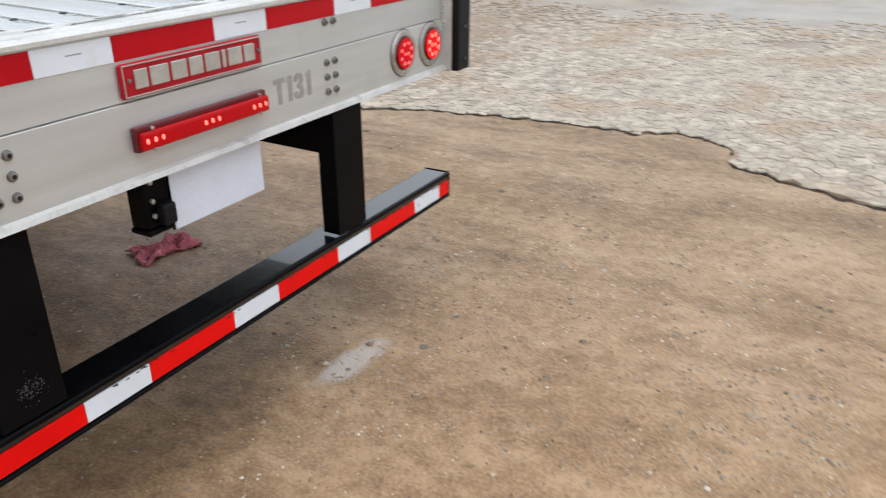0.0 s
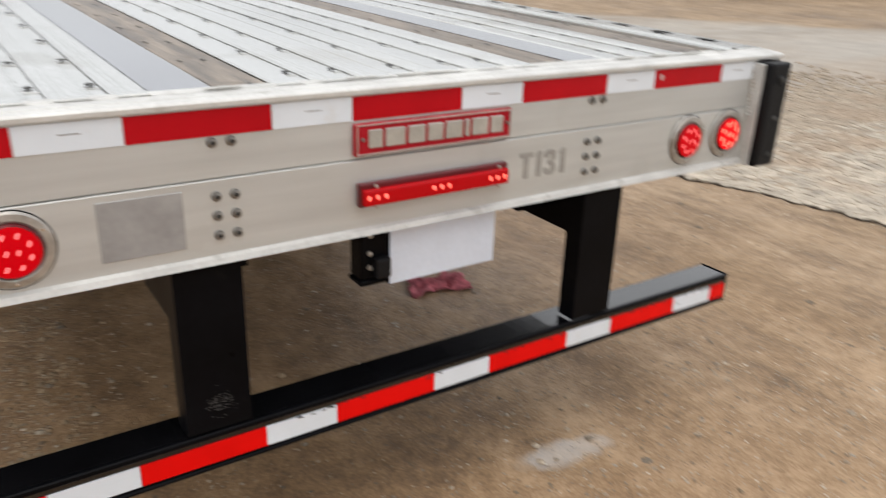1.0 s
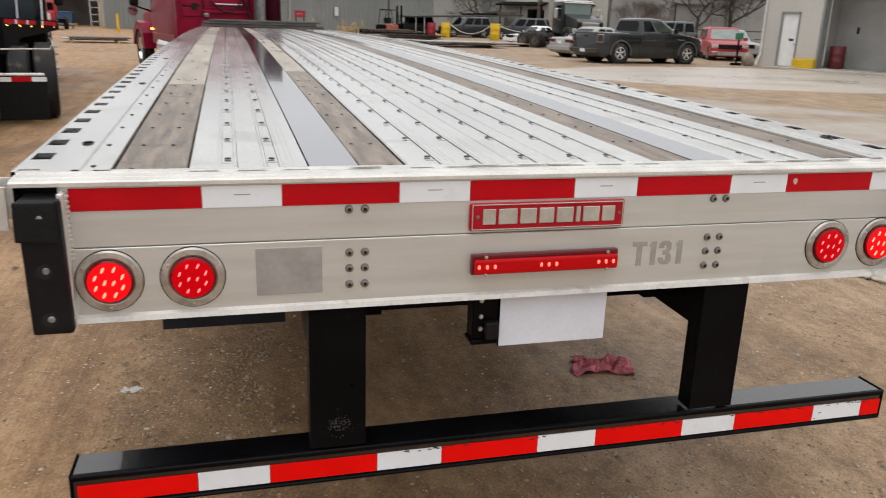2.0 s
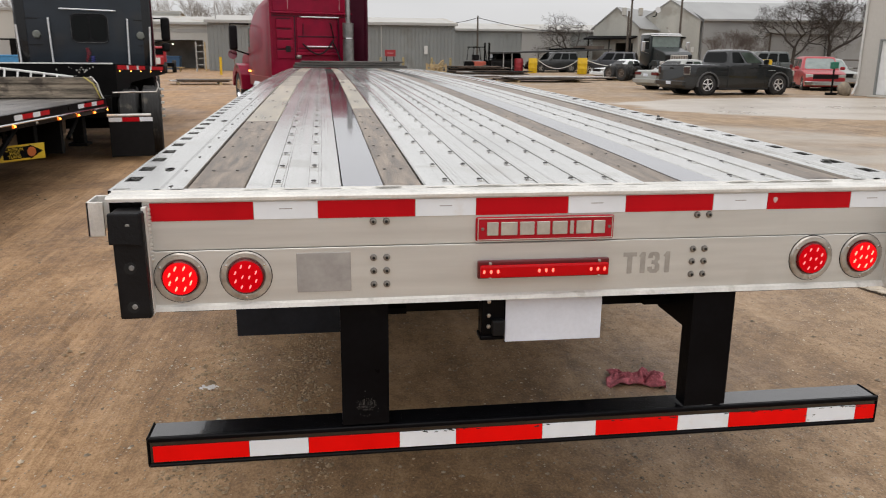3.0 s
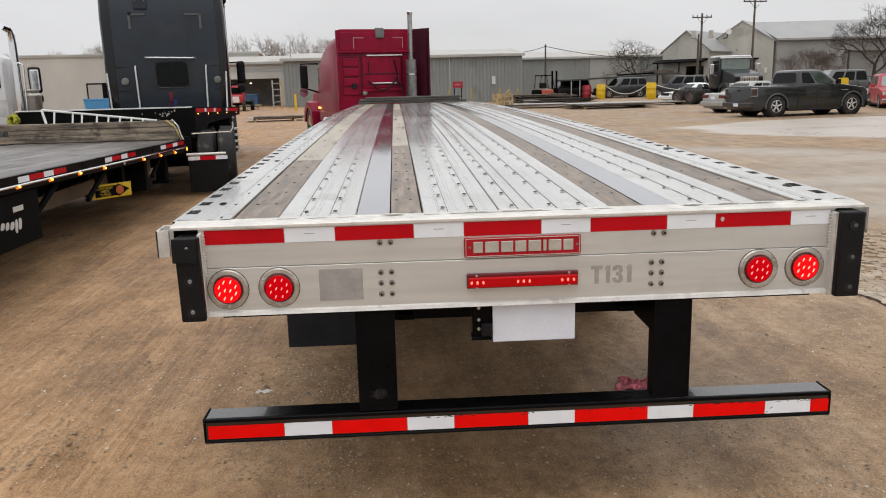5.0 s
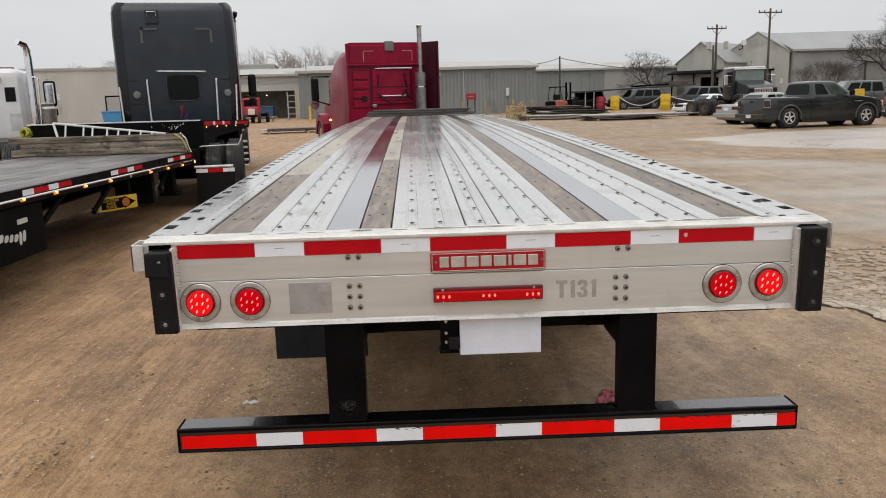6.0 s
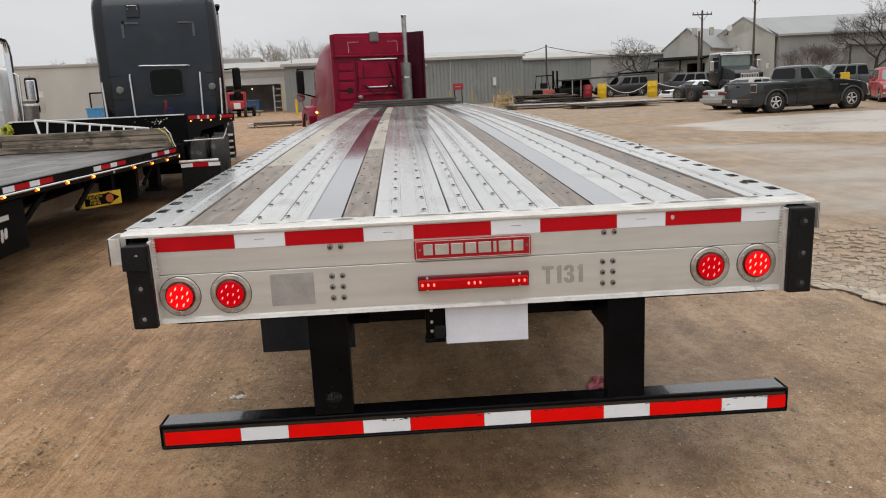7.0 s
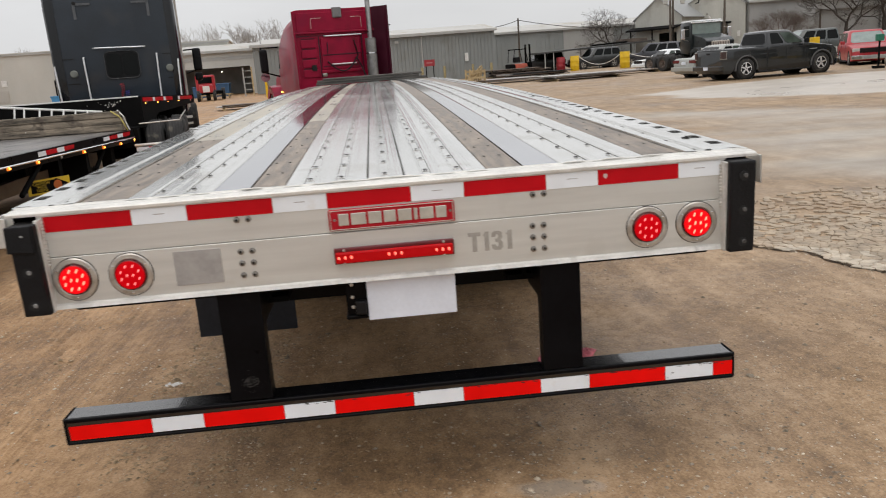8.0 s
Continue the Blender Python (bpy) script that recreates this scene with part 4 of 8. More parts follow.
    bp.inputs["Strength"].default_value, bp.inputs["Distance"].default_value = 0.75, 0.010
    if grey:                                      # the wet sheet is smooth and shines
        film_ = math_("MULTIPLY", film_sheen.outputs[0], 1.8)
        l.new(math_("MULTIPLY", math_("MULTIPLY", ro.outputs[0], math_("MULTIPLY_ADD", film_, -0.85, 1.0)), math_("MULTIPLY_ADD", pool, -0.4, 1.0)), p.inputs["Roughness"])
        p.inputs["Coat Roughness"].default_value = 0.05
        l.new(film_, p.inputs["Coat Weight"])
        l.new(math_("MULTIPLY_ADD", film_, -0.5, math_("MULTIPLY_ADD", pool, -0.6, 0.75)), bp.inputs["Strength"])
    else:
        l.new(ro.outputs[0], p.inputs["Roughness"])
    height = math_("MULTIPLY_ADD", noises["stone"], 0.15, math_("MULTIPLY_ADD", noises["grit"], 0.35, noises["clod"]))
    l.new(math_("MULTIPLY_ADD", drawn, 2.2, height), bp.inputs["Height"])
    l.new(bp.outputs[0], p.inputs["Normal"])
    return m


GROUND = earth("wet_packed_dirt", (0.149, 0.097, 0.056), (0.267, 0.18, 0.104), (0.412, 0.298, 0.193), (0.36, 0.318, 0.268))
PAVE = GROUND
PIECE = mat("worn_asphalt_piece", (0.475, 0.405, 0.318), 0.75, 0, 0.22, 7, 0.9, 60, random_tone=0.09, spots=(0.38, 0.29, 0.205), spot_scale=1.3, spot_low=0.52, island=0.09)
SILTED_PIECE = mat("silted_asphalt_piece", (0.365, 0.292, 0.213), 0.8, 0, 0.22, 7, 0.9, 60, spots=(0.31, 0.235, 0.165), spot_scale=1.3, spot_low=0.52, island=0.06)
PEBBLE = mat("pale_gravel", (0.34, 0.28, 0.21), 0.75, 0, 0.3, 25, 0.3, 90, tint=(0.15, 0.11, 0.075), island=0.5)
CLOD = mat("dark_dirt_clods", (0.345, 0.245, 0.15), 0.85, 0, 0.25, 20, 0.5, 90, island=0.25)
CHIPS = mat("bright_stone_chips", (0.56, 0.5, 0.41), 0.7, 0, 0.2, 40, island=0.35)
CHALK = mat("white_residue", (0.6, 0.58, 0.56), 0.75, 0, 0.12, 20, 0.5, 70)
RAG = mat("faded_pink_rag", (0.56, 0.15, 0.18), 0.85, 0, 0.3, 26, 0.5, 160)
RED_PAINT = mat("dark_red_truck_paint", (0.27, 0.006, 0.032), 0.36, 0, 0.18, 2, 0.05, 40, coat=0.06, rvar=0.08, spec=0.12, spots=(0.2, 0.006, 0.03), spot_scale=1.5, spot_low=0.56)
RED_DARK = mat("dark_maroon_panel_paint", (0.05, 0.004, 0.014), 0.45, 0, 0.14, 3, spec=0.25)
BLACK_PAINT = mat("charcoal_truck_paint", (0.0125, 0.0198, 0.0295), 0.4, 0, 0.2, 1.5, 0.06, 40, coat=0.25, spots=(0.021, 0.0245, 0.029), spot_scale=1.2, spot_low=0.56, spec=0.32)
FAIRING_SHADE = mat("glossy_shaded_fairing", (0.002, 0.003, 0.005), 0.16, 0, 0.2, 2, coat=0.3, spec=0.3)
BRIGHT_BAR = mat("bright_aluminium_bar", (0.74, 0.75, 0.76), 0.38, 0.5, 0.08, 12)
WHITE_PAINT = mat("white_truck_paint", (0.74, 0.755, 0.76), 0.35, 0, 0.06, 3, coat=0.3)
GLASS = mat("dark_vehicle_glass", (0.005, 0.006, 0.006), 0.06, 0, 0.1, 4, rvar=0.03, spec=0.13)
# the sky seen in the windscreens is put into a pale base colour
GLASS_PALE = mat("windscreen_painted_sky", (0.2, 0.25, 0.235), 0.08, 0, 0.1, 4, rvar=0.04, coat=0.6)
PLANK = mat("weathered_grey_plank", (0.225, 0.185, 0.14), 0.75, 0, 0.46, 5, 0.7, 30, stretch=(0.45, 3, 4), random_tone=0.16, spots=(0.07, 0.055, 0.042), spot_scale=5.5, spot_low=0.56)
FLOOR_WOOD = mat("wet_grey_trailer_floor", (0.15, 0.138, 0.128), 0.4, 0, 0.4, 2.5, 0.5, 30, stretch=(4, 0.4, 1), random_tone=0.25, rvar=0.2, spots=(0.055, 0.05, 0.046), spot_scale=2.6, spot_low=0.56)
WHITE_METAL = mat("white_painted_metal", (0.62, 0.62, 0.6), 0.45, 0, 0.1, 6)
SIGN_YELLOW = mat("yellow_sign_face", (0.62, 0.43, 0.02), 0.45, 0, 0.12, 5, spots=(0.4, 0.3, 0.06), spot_scale=5, spot_low=0.6)
SIGN_ORANGE = mat("orange_sign_dot", (0.45, 0.11, 0.02), 0.45, 0, 0.1, 8)
BLUE = mat("blue_plastic", (0.025, 0.085, 0.18), 0.5, 0, 0.15, 3)
HOSE_RED = mat("red_air_hose", (0.3, 0.01, 0.02), 0.4, 0, 0.1, 10)
HOSE_BLUE = mat("blue_air_hose", (0.03, 0.03, 0.25), 0.4, 0, 0.1, 10)
SHED_GREY = mat("grey_green_sheet_metal", (0.235, 0.25, 0.245), 0.55, 0.1, 0.1, 0.35, 0.1, 20, stretch=(1, 1, 0.3), spots=(0.19, 0.195, 0.185), spot_scale=0.5, spot_low=0.58)
SHED_LIGHT = mat("pale_grey_sheet_metal", (0.36, 0.36, 0.345), 0.6, 0, 0.08, 0.3, 0.1, 20, stretch=(1, 1, 0.3))
SHED_BEIGE = mat("beige_grey_sheet_metal", (0.47, 0.465, 0.43), 0.6, 0, 0.1, 0.3, 0.1, 20, stretch=(1, 1, 0.3), spots=(0.42, 0.395, 0.34), spot_scale=0.4, spot_low=0.6)
SHED_TAN = mat("stained_tan_sheet_metal", (0.44, 0.425, 0.39), 0.6, 0, 0.14, 0.3, 0.1, 20, stretch=(1, 1, 0.2), spots=(0.35, 0.325, 0.28), spot_scale=0.35, spot_low=0.57)
ROOF_WHITE = mat("pale_metal_roof", (0.42, 0.41, 0.38), 0.5, 0, 0.1, 0.4, spots=(0.32, 0.28, 0.22), spot_scale=0.5, spot_low=0.58)
ROOF_GREY = mat("grey_metal_roof", (0.3, 0.305, 0.3), 0.55, 0, 0.1, 0.4, stretch=(1, 0.3, 1))
# the dimness behind the openings is put into a darker wall grey
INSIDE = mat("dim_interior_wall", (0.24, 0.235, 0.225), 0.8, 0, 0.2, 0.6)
BARK = mat("dark_bare_bark", (0.055, 0.045, 0.038), 0.9, 0, 0.25, 4)
BRUSH = mat("reddish_brown_brush", (0.12, 0.09, 0.075), 0.9, 0, 0.2, 4)
# distance haze is put into the colour of the far trees
HAZE_TWIG = mat("haze_greyed_twigs", (0.34, 0.325, 0.305), 0.9, 0, 0.2, 4)
YELLOW = mat("yellow_safety_paint", (0.66, 0.42, 0.008), 0.5, 0, 0.12, 3, spots=(0.4, 0.27, 0.04), spot_scale=3, spot_low=0.64)
DRUM_RED = mat("faded_red_drum_paint", (0.32, 0.02, 0.03), 0.5, 0, 0.15, 3)
RUST = mat("rusty_steel_sheets", (0.12, 0.09, 0.07), 0.7, 0.2, 0.3, 1.2, 0.3, 20, random_tone=0.3)
SHEET = mat("wet_pale_steel_sheets", (0.42, 0.4, 0.38), 0.3, 0.15, 0.25, 1.2, 0.1, 20, random_tone=0.25, spots=(0.24, 0.2, 0.16), spot_scale=1.2, spot_low=0.56)
TIMBER = mat("pale_crate_timber", (0.46, 0.34, 0.18), 0.7, 0, 0.2, 4, 0.3, 30)
ORANGE = mat("orange_forklift_paint", (0.42, 0.085, 0.05), 0.45, 0, 0.15, 3)
POLE_WOOD = mat("grey_brown_pole_wood", (0.1, 0.082, 0.065), 0.85, 0, 0.2, 2, stretch=(1, 1, 0.2))
CAR_GREY = mat("dark_grey_pickup_paint", (0.0085, 0.0105, 0.0115), 0.26, 0.0, 0.06, 2, coat=0.7, rvar=0.02, spec=0.35)
CAR_SILVER = mat("silver_grey_car_paint", (0.33, 0.34, 0.32), 0.3, 0.2, 0.08, 2, coat=0.4)
CAR_RED = mat("faded_red_car_paint", (0.38, 0.014, 0.022), 0.35, 0, 0.1, 2, coat=0.2)
CAR_NAVY = mat("dark_blue_car_paint", (0.02, 0.022, 0.03), 0.35, 0, 0.1, 2, coat=0.3)
CAR_BLACK = mat("black_car_paint", (0.018, 0.02, 0.02), 0.35, 0, 0.1, 2, coat=0.4)
GREEN_TRUCK = mat("dark_green_truck_paint", (0.008, 0.012, 0.013), 0.3, 0, 0.1, 2, coat=0.3, spec=0.3)
CONCRETE = mat("pale_concrete", (0.42, 0.4, 0.36), 0.7, 0, 0.12, 1, 0.3, 30)
LAMP_RED = mat("red_car_lamp", (0.11, 0.012, 0.014), 0.2, 0, 0.1, 10)
LAMP_WHITE = mat("clear_headlamp", (0.55, 0.55, 0.52), 0.15, 0.3, 0.1, 10)
GREEN_SIGN = mat("green_plastic", (0.02, 0.16, 0.1), 0.5, 0, 0.1, 5)

# ---- ground: one sheet, fine near the trailer, out to the horizon ----


def spread(lo, hi, step, far, grow=1.35):
    a = list(np.arange(lo, hi + step / 2, step))
    s = step
    while a[-1] < far:
        s *= grow
        a.append(a[-1] + s)
    s = step
    while a[0] > -far:
        s *= grow
        a.insert(0, a[0] - s)
    return a


EDGE = [(1.6, -7), (2.1, -4), (2.55, -2.4), (2.855, -1.47), (2.915, -1.31), (3.0, -1.12), (3.13, -0.9), (3.17, -0.74), (3.52, -0.66), (3.6, -0.5), (3.69, -0.3), (3.54, -0.05), (3.57, 0.15), (3.58, 0.46), (3.49, 1.0),
        (3.4, 1.42), (3.26, 1.9), (3.135, 2.19), (3.02, 2.41), (2.99, 2.72), (2.72, 3.05), (2.6, 3.6), (2.9, 4.6), (3.3, 6), (4.6, 8.6), (6.2, 12), (7.2, 15.5), (9.4, 18.5), (11.5, 22), (13, 24.6), (22.4, 30.6)]


def EDGE_X(y):
    """Where the broken pavement begins, at a given y."""
    for (x0, y0), (x1, y1) in zip(EDGE, EDGE[1:]):
        if y0 <= y < y1:
            return x0 + (x1 - x0) * (y - y0) / (y1 - y0)
    return 99.0


def ground_z(x, y):
    """Small relief: clods, ruts of tyres at the trailer's left, hollows."""
    near = max(0.0, 1 - math.hypot(x / 9, (y - 2) / 9))
    z = 0.016 * (noise.noise((x * 0.9, y * 0.9, 3)) - 0.2) + 0.010 * noise.noise((x * 3.1, y * 3.1, 1)) + 0.006 * noise.noise((x * 9, y * 9, 2)) + 0.004 * noise.noise((x * 21, y * 21, 5))
    rut = 0.0
    for c, wide, deep in ((-2.12, 0.15, 0.045), (-1.82, 0.11, 0.022), (-2.62, 0.12, 0.018), (-3.1, 0.1, 0.02), (2.55, 0.09, 0.012)):
        d = x - c - 0.015 * math.sin(y * 1.3) + 0.02 * (y - 1.5)
        if abs(d) > wide + 0.15:
            continue
        fall = 1 / (1 + math.exp((abs(d) - wide) / 0.018))
        treads = 0.45 + 0.55 * math.cos(d * 6.2832 / 0.075)
        rut -= deep * fall * treads * max(0.0, 0.45 + 0.75 * noise.noise((c * 7, y * 1.1, 6))) * (0.7 + 0.3 * math.sin(y * 45 + 8 * abs(d)))
    gap = EDGE_X(y) - x
    bank = 0.01 * math.exp(-(gap / 0.22) ** 2) if gap > -0.02 else 0.0
    return (z + rut) * min(1, near * 2) * (1 if gap > 0.1 else 0.5) - 0.004 + bank


xs, ys = spread(-4.2, 4.0, 0.03, 900), spread(-1.6, 5.2, 0.035, 1200)
verts = [(x, y, ground_z(x, y)) for y in ys for x in xs]
nx = len(xs)
faces = [(j * nx + i, j * nx + i + 1, (j + 1) * nx + i + 1, (j + 1) * nx + i) for j in range(len(ys) - 1) for i in range(nx - 1)]
me = bpy.data.meshes.new("ground")
me.from_pydata(verts, [], faces)
me.materials.append(GROUND)
for p in me.polygons:
    p.use_smooth = True
ground = tagged(new("ground", me), "wet brown packed dirt yard strewn with gravel", "ground", kind="structure")

# ---- the old broken pavement beside the trailer ----



def jagged(line, step=0.03, amp=0.034):
    """The broken edge between the given corners."""
    out = []
    for (x0, y0), (x1, y1) in zip(line, line[1:]):
        d = math.hypot(x1 - x0, y1 - y0)
        n = max(2, min(int(d / step), 40))
        for k in range(n):
            f = k / n
            x, y = x0 + (x1 - x0) * f, y0 + (y1 - y0) * f
            w = amp * (1 + d * 0.6)
            out.append((x + w * noise.noise((x * 9, y * 9, 7)) * 1.6, y + w * noise.noise((x * 9, y * 9, 11)) * 1.2))
    return out + [line[-1]]


rim = jagged(EDGE)
outline = rim + [(60, 31), (60, -12), (1.2, -12)]
bm = B()
top = [bm.verts.new((x + (0.07 if k < len(rim) and y < 3.5 else 0), y, 0.0115 if y < 3 else max(0.0115 - 0.004 * (y - 3), -0.014))) for k, (x, y) in enumerate(outline)]
low = [bm.verts.new((v.co.x + 0.03, v.co.y, -0.03)) for v in top]
bm.faces.new(top)
for i in range(len(outline)):
    j = (i + 1) % len(outline)
    bm.faces.new((top[i], low[i], low[j], top[j]))
pavement = tagged(part("pavement", bm, PAVE), "old cracked grey pavement with a broken edge, silted and wet", "pavement", kind="structure")


def inside(x, y, poly):
    c = False
    for (x0, y0), (x1, y1) in zip(poly, poly[1:] + poly[:1]):
        if (y0 > y) != (y1 > y) and x < (x1 - x0) * (y - y0) / (y1 - y0) + x0:
            c = not c
    return c


def cell(p, near):
    """The cell of p among its neighbours: what is left of a square when each neighbour cuts it half way."""
    s = 0.1
    poly = [(p[0] - s, p[1] - s), (p[0] + s, p[1] - s), (p[0] + s, p[1] + s), (p[0] - s, p[1] + s)]
    for q in near:
        mx, my, dx, dy = (p[0] + q[0]) / 2, (p[1] + q[1]) / 2, q[0] - p[0], q[1] - p[1]
        out = []
        for a, b in zip(poly, poly[1:] + poly[:1]):
            da, db = (a[0] - mx) * dx + (a[1] - my) * dy, (b[0] - mx) * dx + (b[1] - my) * dy
            if da <= 0:
                out.append(a)
            if (da < 0) != (db < 0):
                f = da / (da - db)
                out.append((a[0] + (b[0] - a[0]) * f, a[1] + (b[1] - a[1]) * f))
        poly = out
        if len(poly) < 3:
            return []
    return poly


rnd = random.Random(11)
PITCH = 0.064
pts = {(i, j): ((i + (0.5 if j % 2 else 0) + rnd.uniform(-0.42, 0.42)) * PITCH * 1.15, (j + rnd.uniform(-0.42, 0.42)) * PITCH) for i in range(30, 132) for j in range(-70, 84)}
rim_xy = np.array(rim)
cells = []
for (i, j), p in pts.items():
    if i in (30, 131) or j in (-70, 83) or not inside(p[0], p[1], outline):
        continue
    gap = float(np.min(np.hypot(rim_xy[:, 0] - p[0], rim_xy[:, 1] - p[1])))
    if gap < 0.012 or rnd.random() < max((-2.4 - p[1]) / 1.9, (p[0] - 7.6) / 1.9) or (p[1] > 2.9 and rnd.random() < (p[1] - 2.9) / 2.4) or (gap > 0.8 and noise.noise((p[0] * 0.9, p[1] * 0.9, 21)) + 0.25 * rnd.random() > 0.7 - 0.1 * max(p[0] - 6.5, 0)):
        continue
    poly = cell(p, [pts[(i + a, j + b)] for a in (-2, -1, 0, 1, 2) for b in (-2, -1, 0, 1, 2) if (a or b) and (i + a, j + b) in pts])
    if gap < 0.12:                             # broken off along the edge
        cut = []
        for x, y in poly:
            lo, hi = 0.0, 1.0
            if not inside(x, y, outline):
                for _ in range(7):
                    f = (lo + hi) / 2
                    lo, hi = (f, hi) if inside(p[0] + (x - p[0]) * f, p[1] + (y - p[1]) * f, outline) else (lo, f)
                x, y = p[0] + (x - p[0]) * lo, p[1] + (y - p[1]) * lo
            cut.append((x, y))
        poly = cut
    if len(poly) >= 3:
        cells.append((gap, p, poly))
cells.sort(key=lambda c: c[0])


def piece(bm, p, poly, lift):
    """A flat stone of pavement: rounded-in top, sunk joints round it."""
    n = len(poly)
    rows = []
    tx, ty = rnd.uniform(-0.06, 0.06), rnd.uniform(-0.06, 0.06)
    for s, z in ((0.97, -0.004), (0.94, 0.0125 + lift), (0.74, 0.0158 + lift)):
        rows.append([bm.verts.new((p[0] + (x - p[0]) * s, p[1] + (y - p[1]) * s, z + (tx * (x - p[0]) + ty * (y - p[1]) if z > 0.01 else 0))) for x, y in poly])
    for a, b in zip(rows, rows[1:]):
        for k in range(n):
            bm.faces.new((a[k], a[(k + 1) % n], b[(k + 1) % n], b[k]))
    bm.faces.new(rows[-1])


# dark ribbon that paints the shadow gap along the broken edge
shade_strip = B()
lines = []
for k, (x, y) in enumerate(rim):
    if -3 < y < 6:
        w = 0.003 + 0.013 * max(0.0, noise.noise((x * 3, y * 3, 31)) + 0.25)
        z = ground_z(x - w, y) + 0.0045
        lines.append((shade_strip.verts.new((x + 0.03, y, z)), shade_strip.verts.new((x - w, y - 0.2 * w, z))))
for (a0, a1), (b0, b1) in zip(lines, lines[1:]):
    shade_strip.faces.new((a0, a1, b1, b0))
part("edge_shadow", shade_strip, mat("edge_shadow_brown", (0.055, 0.037, 0.023), 0.9, 0, 0.4, 14, 0.5, 60, spec=0.15), pavement, "dark strip painted as the shadow along the broken edge")
joined, silted = B(), B()
for k, (gap, p, poly) in enumerate(cells):
    lift = rnd.uniform(-0.0015, 0.003)
    if k < 300:
        bm = B()
        piece(bm, p, poly, lift)
        part("asphalt_piece", bm, PIECE, pavement)
    else:
        piece(silted if p[1] + rnd.uniform(-0.7, 0.7) > 2.0 else joined, p, poly, lift)
tagged(part("asphalt_pieces", joined, PIECE, pavement), kind="stuff")
tagged(part("silted_pieces", silted, SILTED_PIECE, pavement, "worn asphalt pieces under a silty tan film"), kind="stuff")


# ---- gravel, clods and litter on the dirt ----
def stones(name, count, material, label, size, seed, area, clump=True, flat=0.6):
    r = random.Random(seed)
    vs, fs = [], []
    base = [(1, 0, 0), (0.3, 0.9, 0.1), (-0.8, 0.5, 0), (-0.7, -0.6, 0.1), (0.4, -0.9, 0), (0.1, 0.05, 1), (0, 0, -0.6)]
    tri = [(0, 1, 5), (1, 2, 5), (2, 3, 5), (3, 4, 5), (4, 0, 5), (1, 0, 6), (2, 1, 6), (3, 2, 6), (4, 3, 6), (0, 4, 6)]
    made = 0
    while made < count:
        x, y = r.uniform(area[0], area[1]), r.uniform(area[2], area[3])
        if clump and noise.noise((x * 1.1, y * 1.1, seed)) + 0.35 * noise.noise((x * 4, y * 4, seed)) < r.uniform(-0.35, 0.4):
            continue
        if x > 2.4 and inside(x, y, outline):
            continue
        s = size * math.exp(r.gauss(0, 0.45))
        a = r.uniform(0, 6.28)
        c, d = math.cos(a), math.sin(a)
        z = ground_z(x, y)
        k = len(vs)
        for u, v, w in base:
            u, v, w = u * r.uniform(0.7, 1.2), v * r.uniform(0.6, 1.1), w * r.uniform(0.6, 1.1)
            vs.append((x + s * (c * u - d * v), y + s * (d * u + c * v), z + s * flat * w + s * 0.1))
        fs += [(k + p, k + q, k + t) for p, q, t in tri]
        made += 1
    me = bpy.data.meshes.new(name)
    me.from_pydata(vs, [], fs)
    me.materials.append(material)
    return tagged(new(name, me), label, "gravel", kind="stuff")


stones("gravel", 30000, PEBBLE, "small pale gravel pressed into the dirt", 0.0032, 3, (-4.5, 4.2, -1.5, 5))
stones("pale_chips", 8500, CHIPS, "tiny bright stone chips trodden into the dirt", 0.0031, 61, (-3.5, 3.6, -1.6, 3.5))
stones("dirt_clods", 11000, CLOD, "small dark clods of dirt and gravel", 0.0042, 8, (-4.5, 4.2, -1.5, 5))
stones("larger_stones", 1500, PEBBLE, "larger pale stones lying on the dirt", 0.0085, 21, (-5, 4.2, -1.6, 7))
stones("crushed_rock", 700, PEBBLE, "coarse crushed rock at the foot of the guard", 0.0045, 31, (-1.5, -0.4, 0.2, 1.8))
stones("dirt_crumbs", 1100, CLOD, "dark rubble of earth thrown up by the tyres", 0.0068, 51, (-1.34, -1.06, 0.4, 2.4), False)
stones("dirt_crumbs", 1000, CLOD, "dark rubble of earth thrown up by the tyres", 0.0068, 53, (-0.96, -0.68, 0.3, 2.1), False)
stones("crushed_rock", 4200, PEBBLE, "coarse pale gravel patch on the dirt", 0.0042, 33, (0.4, 2.9, -1.5, 0.9))
stones("dirt_crumbs", 1900, CLOD, "loose crumbs of earth along the tyre tracks", 0.0055, 41, (-4.6, -1.3, -1.0, 6))
stones("dirt_crumbs", 600, CLOD, "crumbled earth pressed up by tyre treads", 0.006, 43, (-2.32, -1.98, 0.6, 2.0))
stones("crushed_rock", 220, CHIPS, "pale crushed stones trodden into the track", 0.0048, 45, (-2.6, -0.9, 1.2, 2.3))


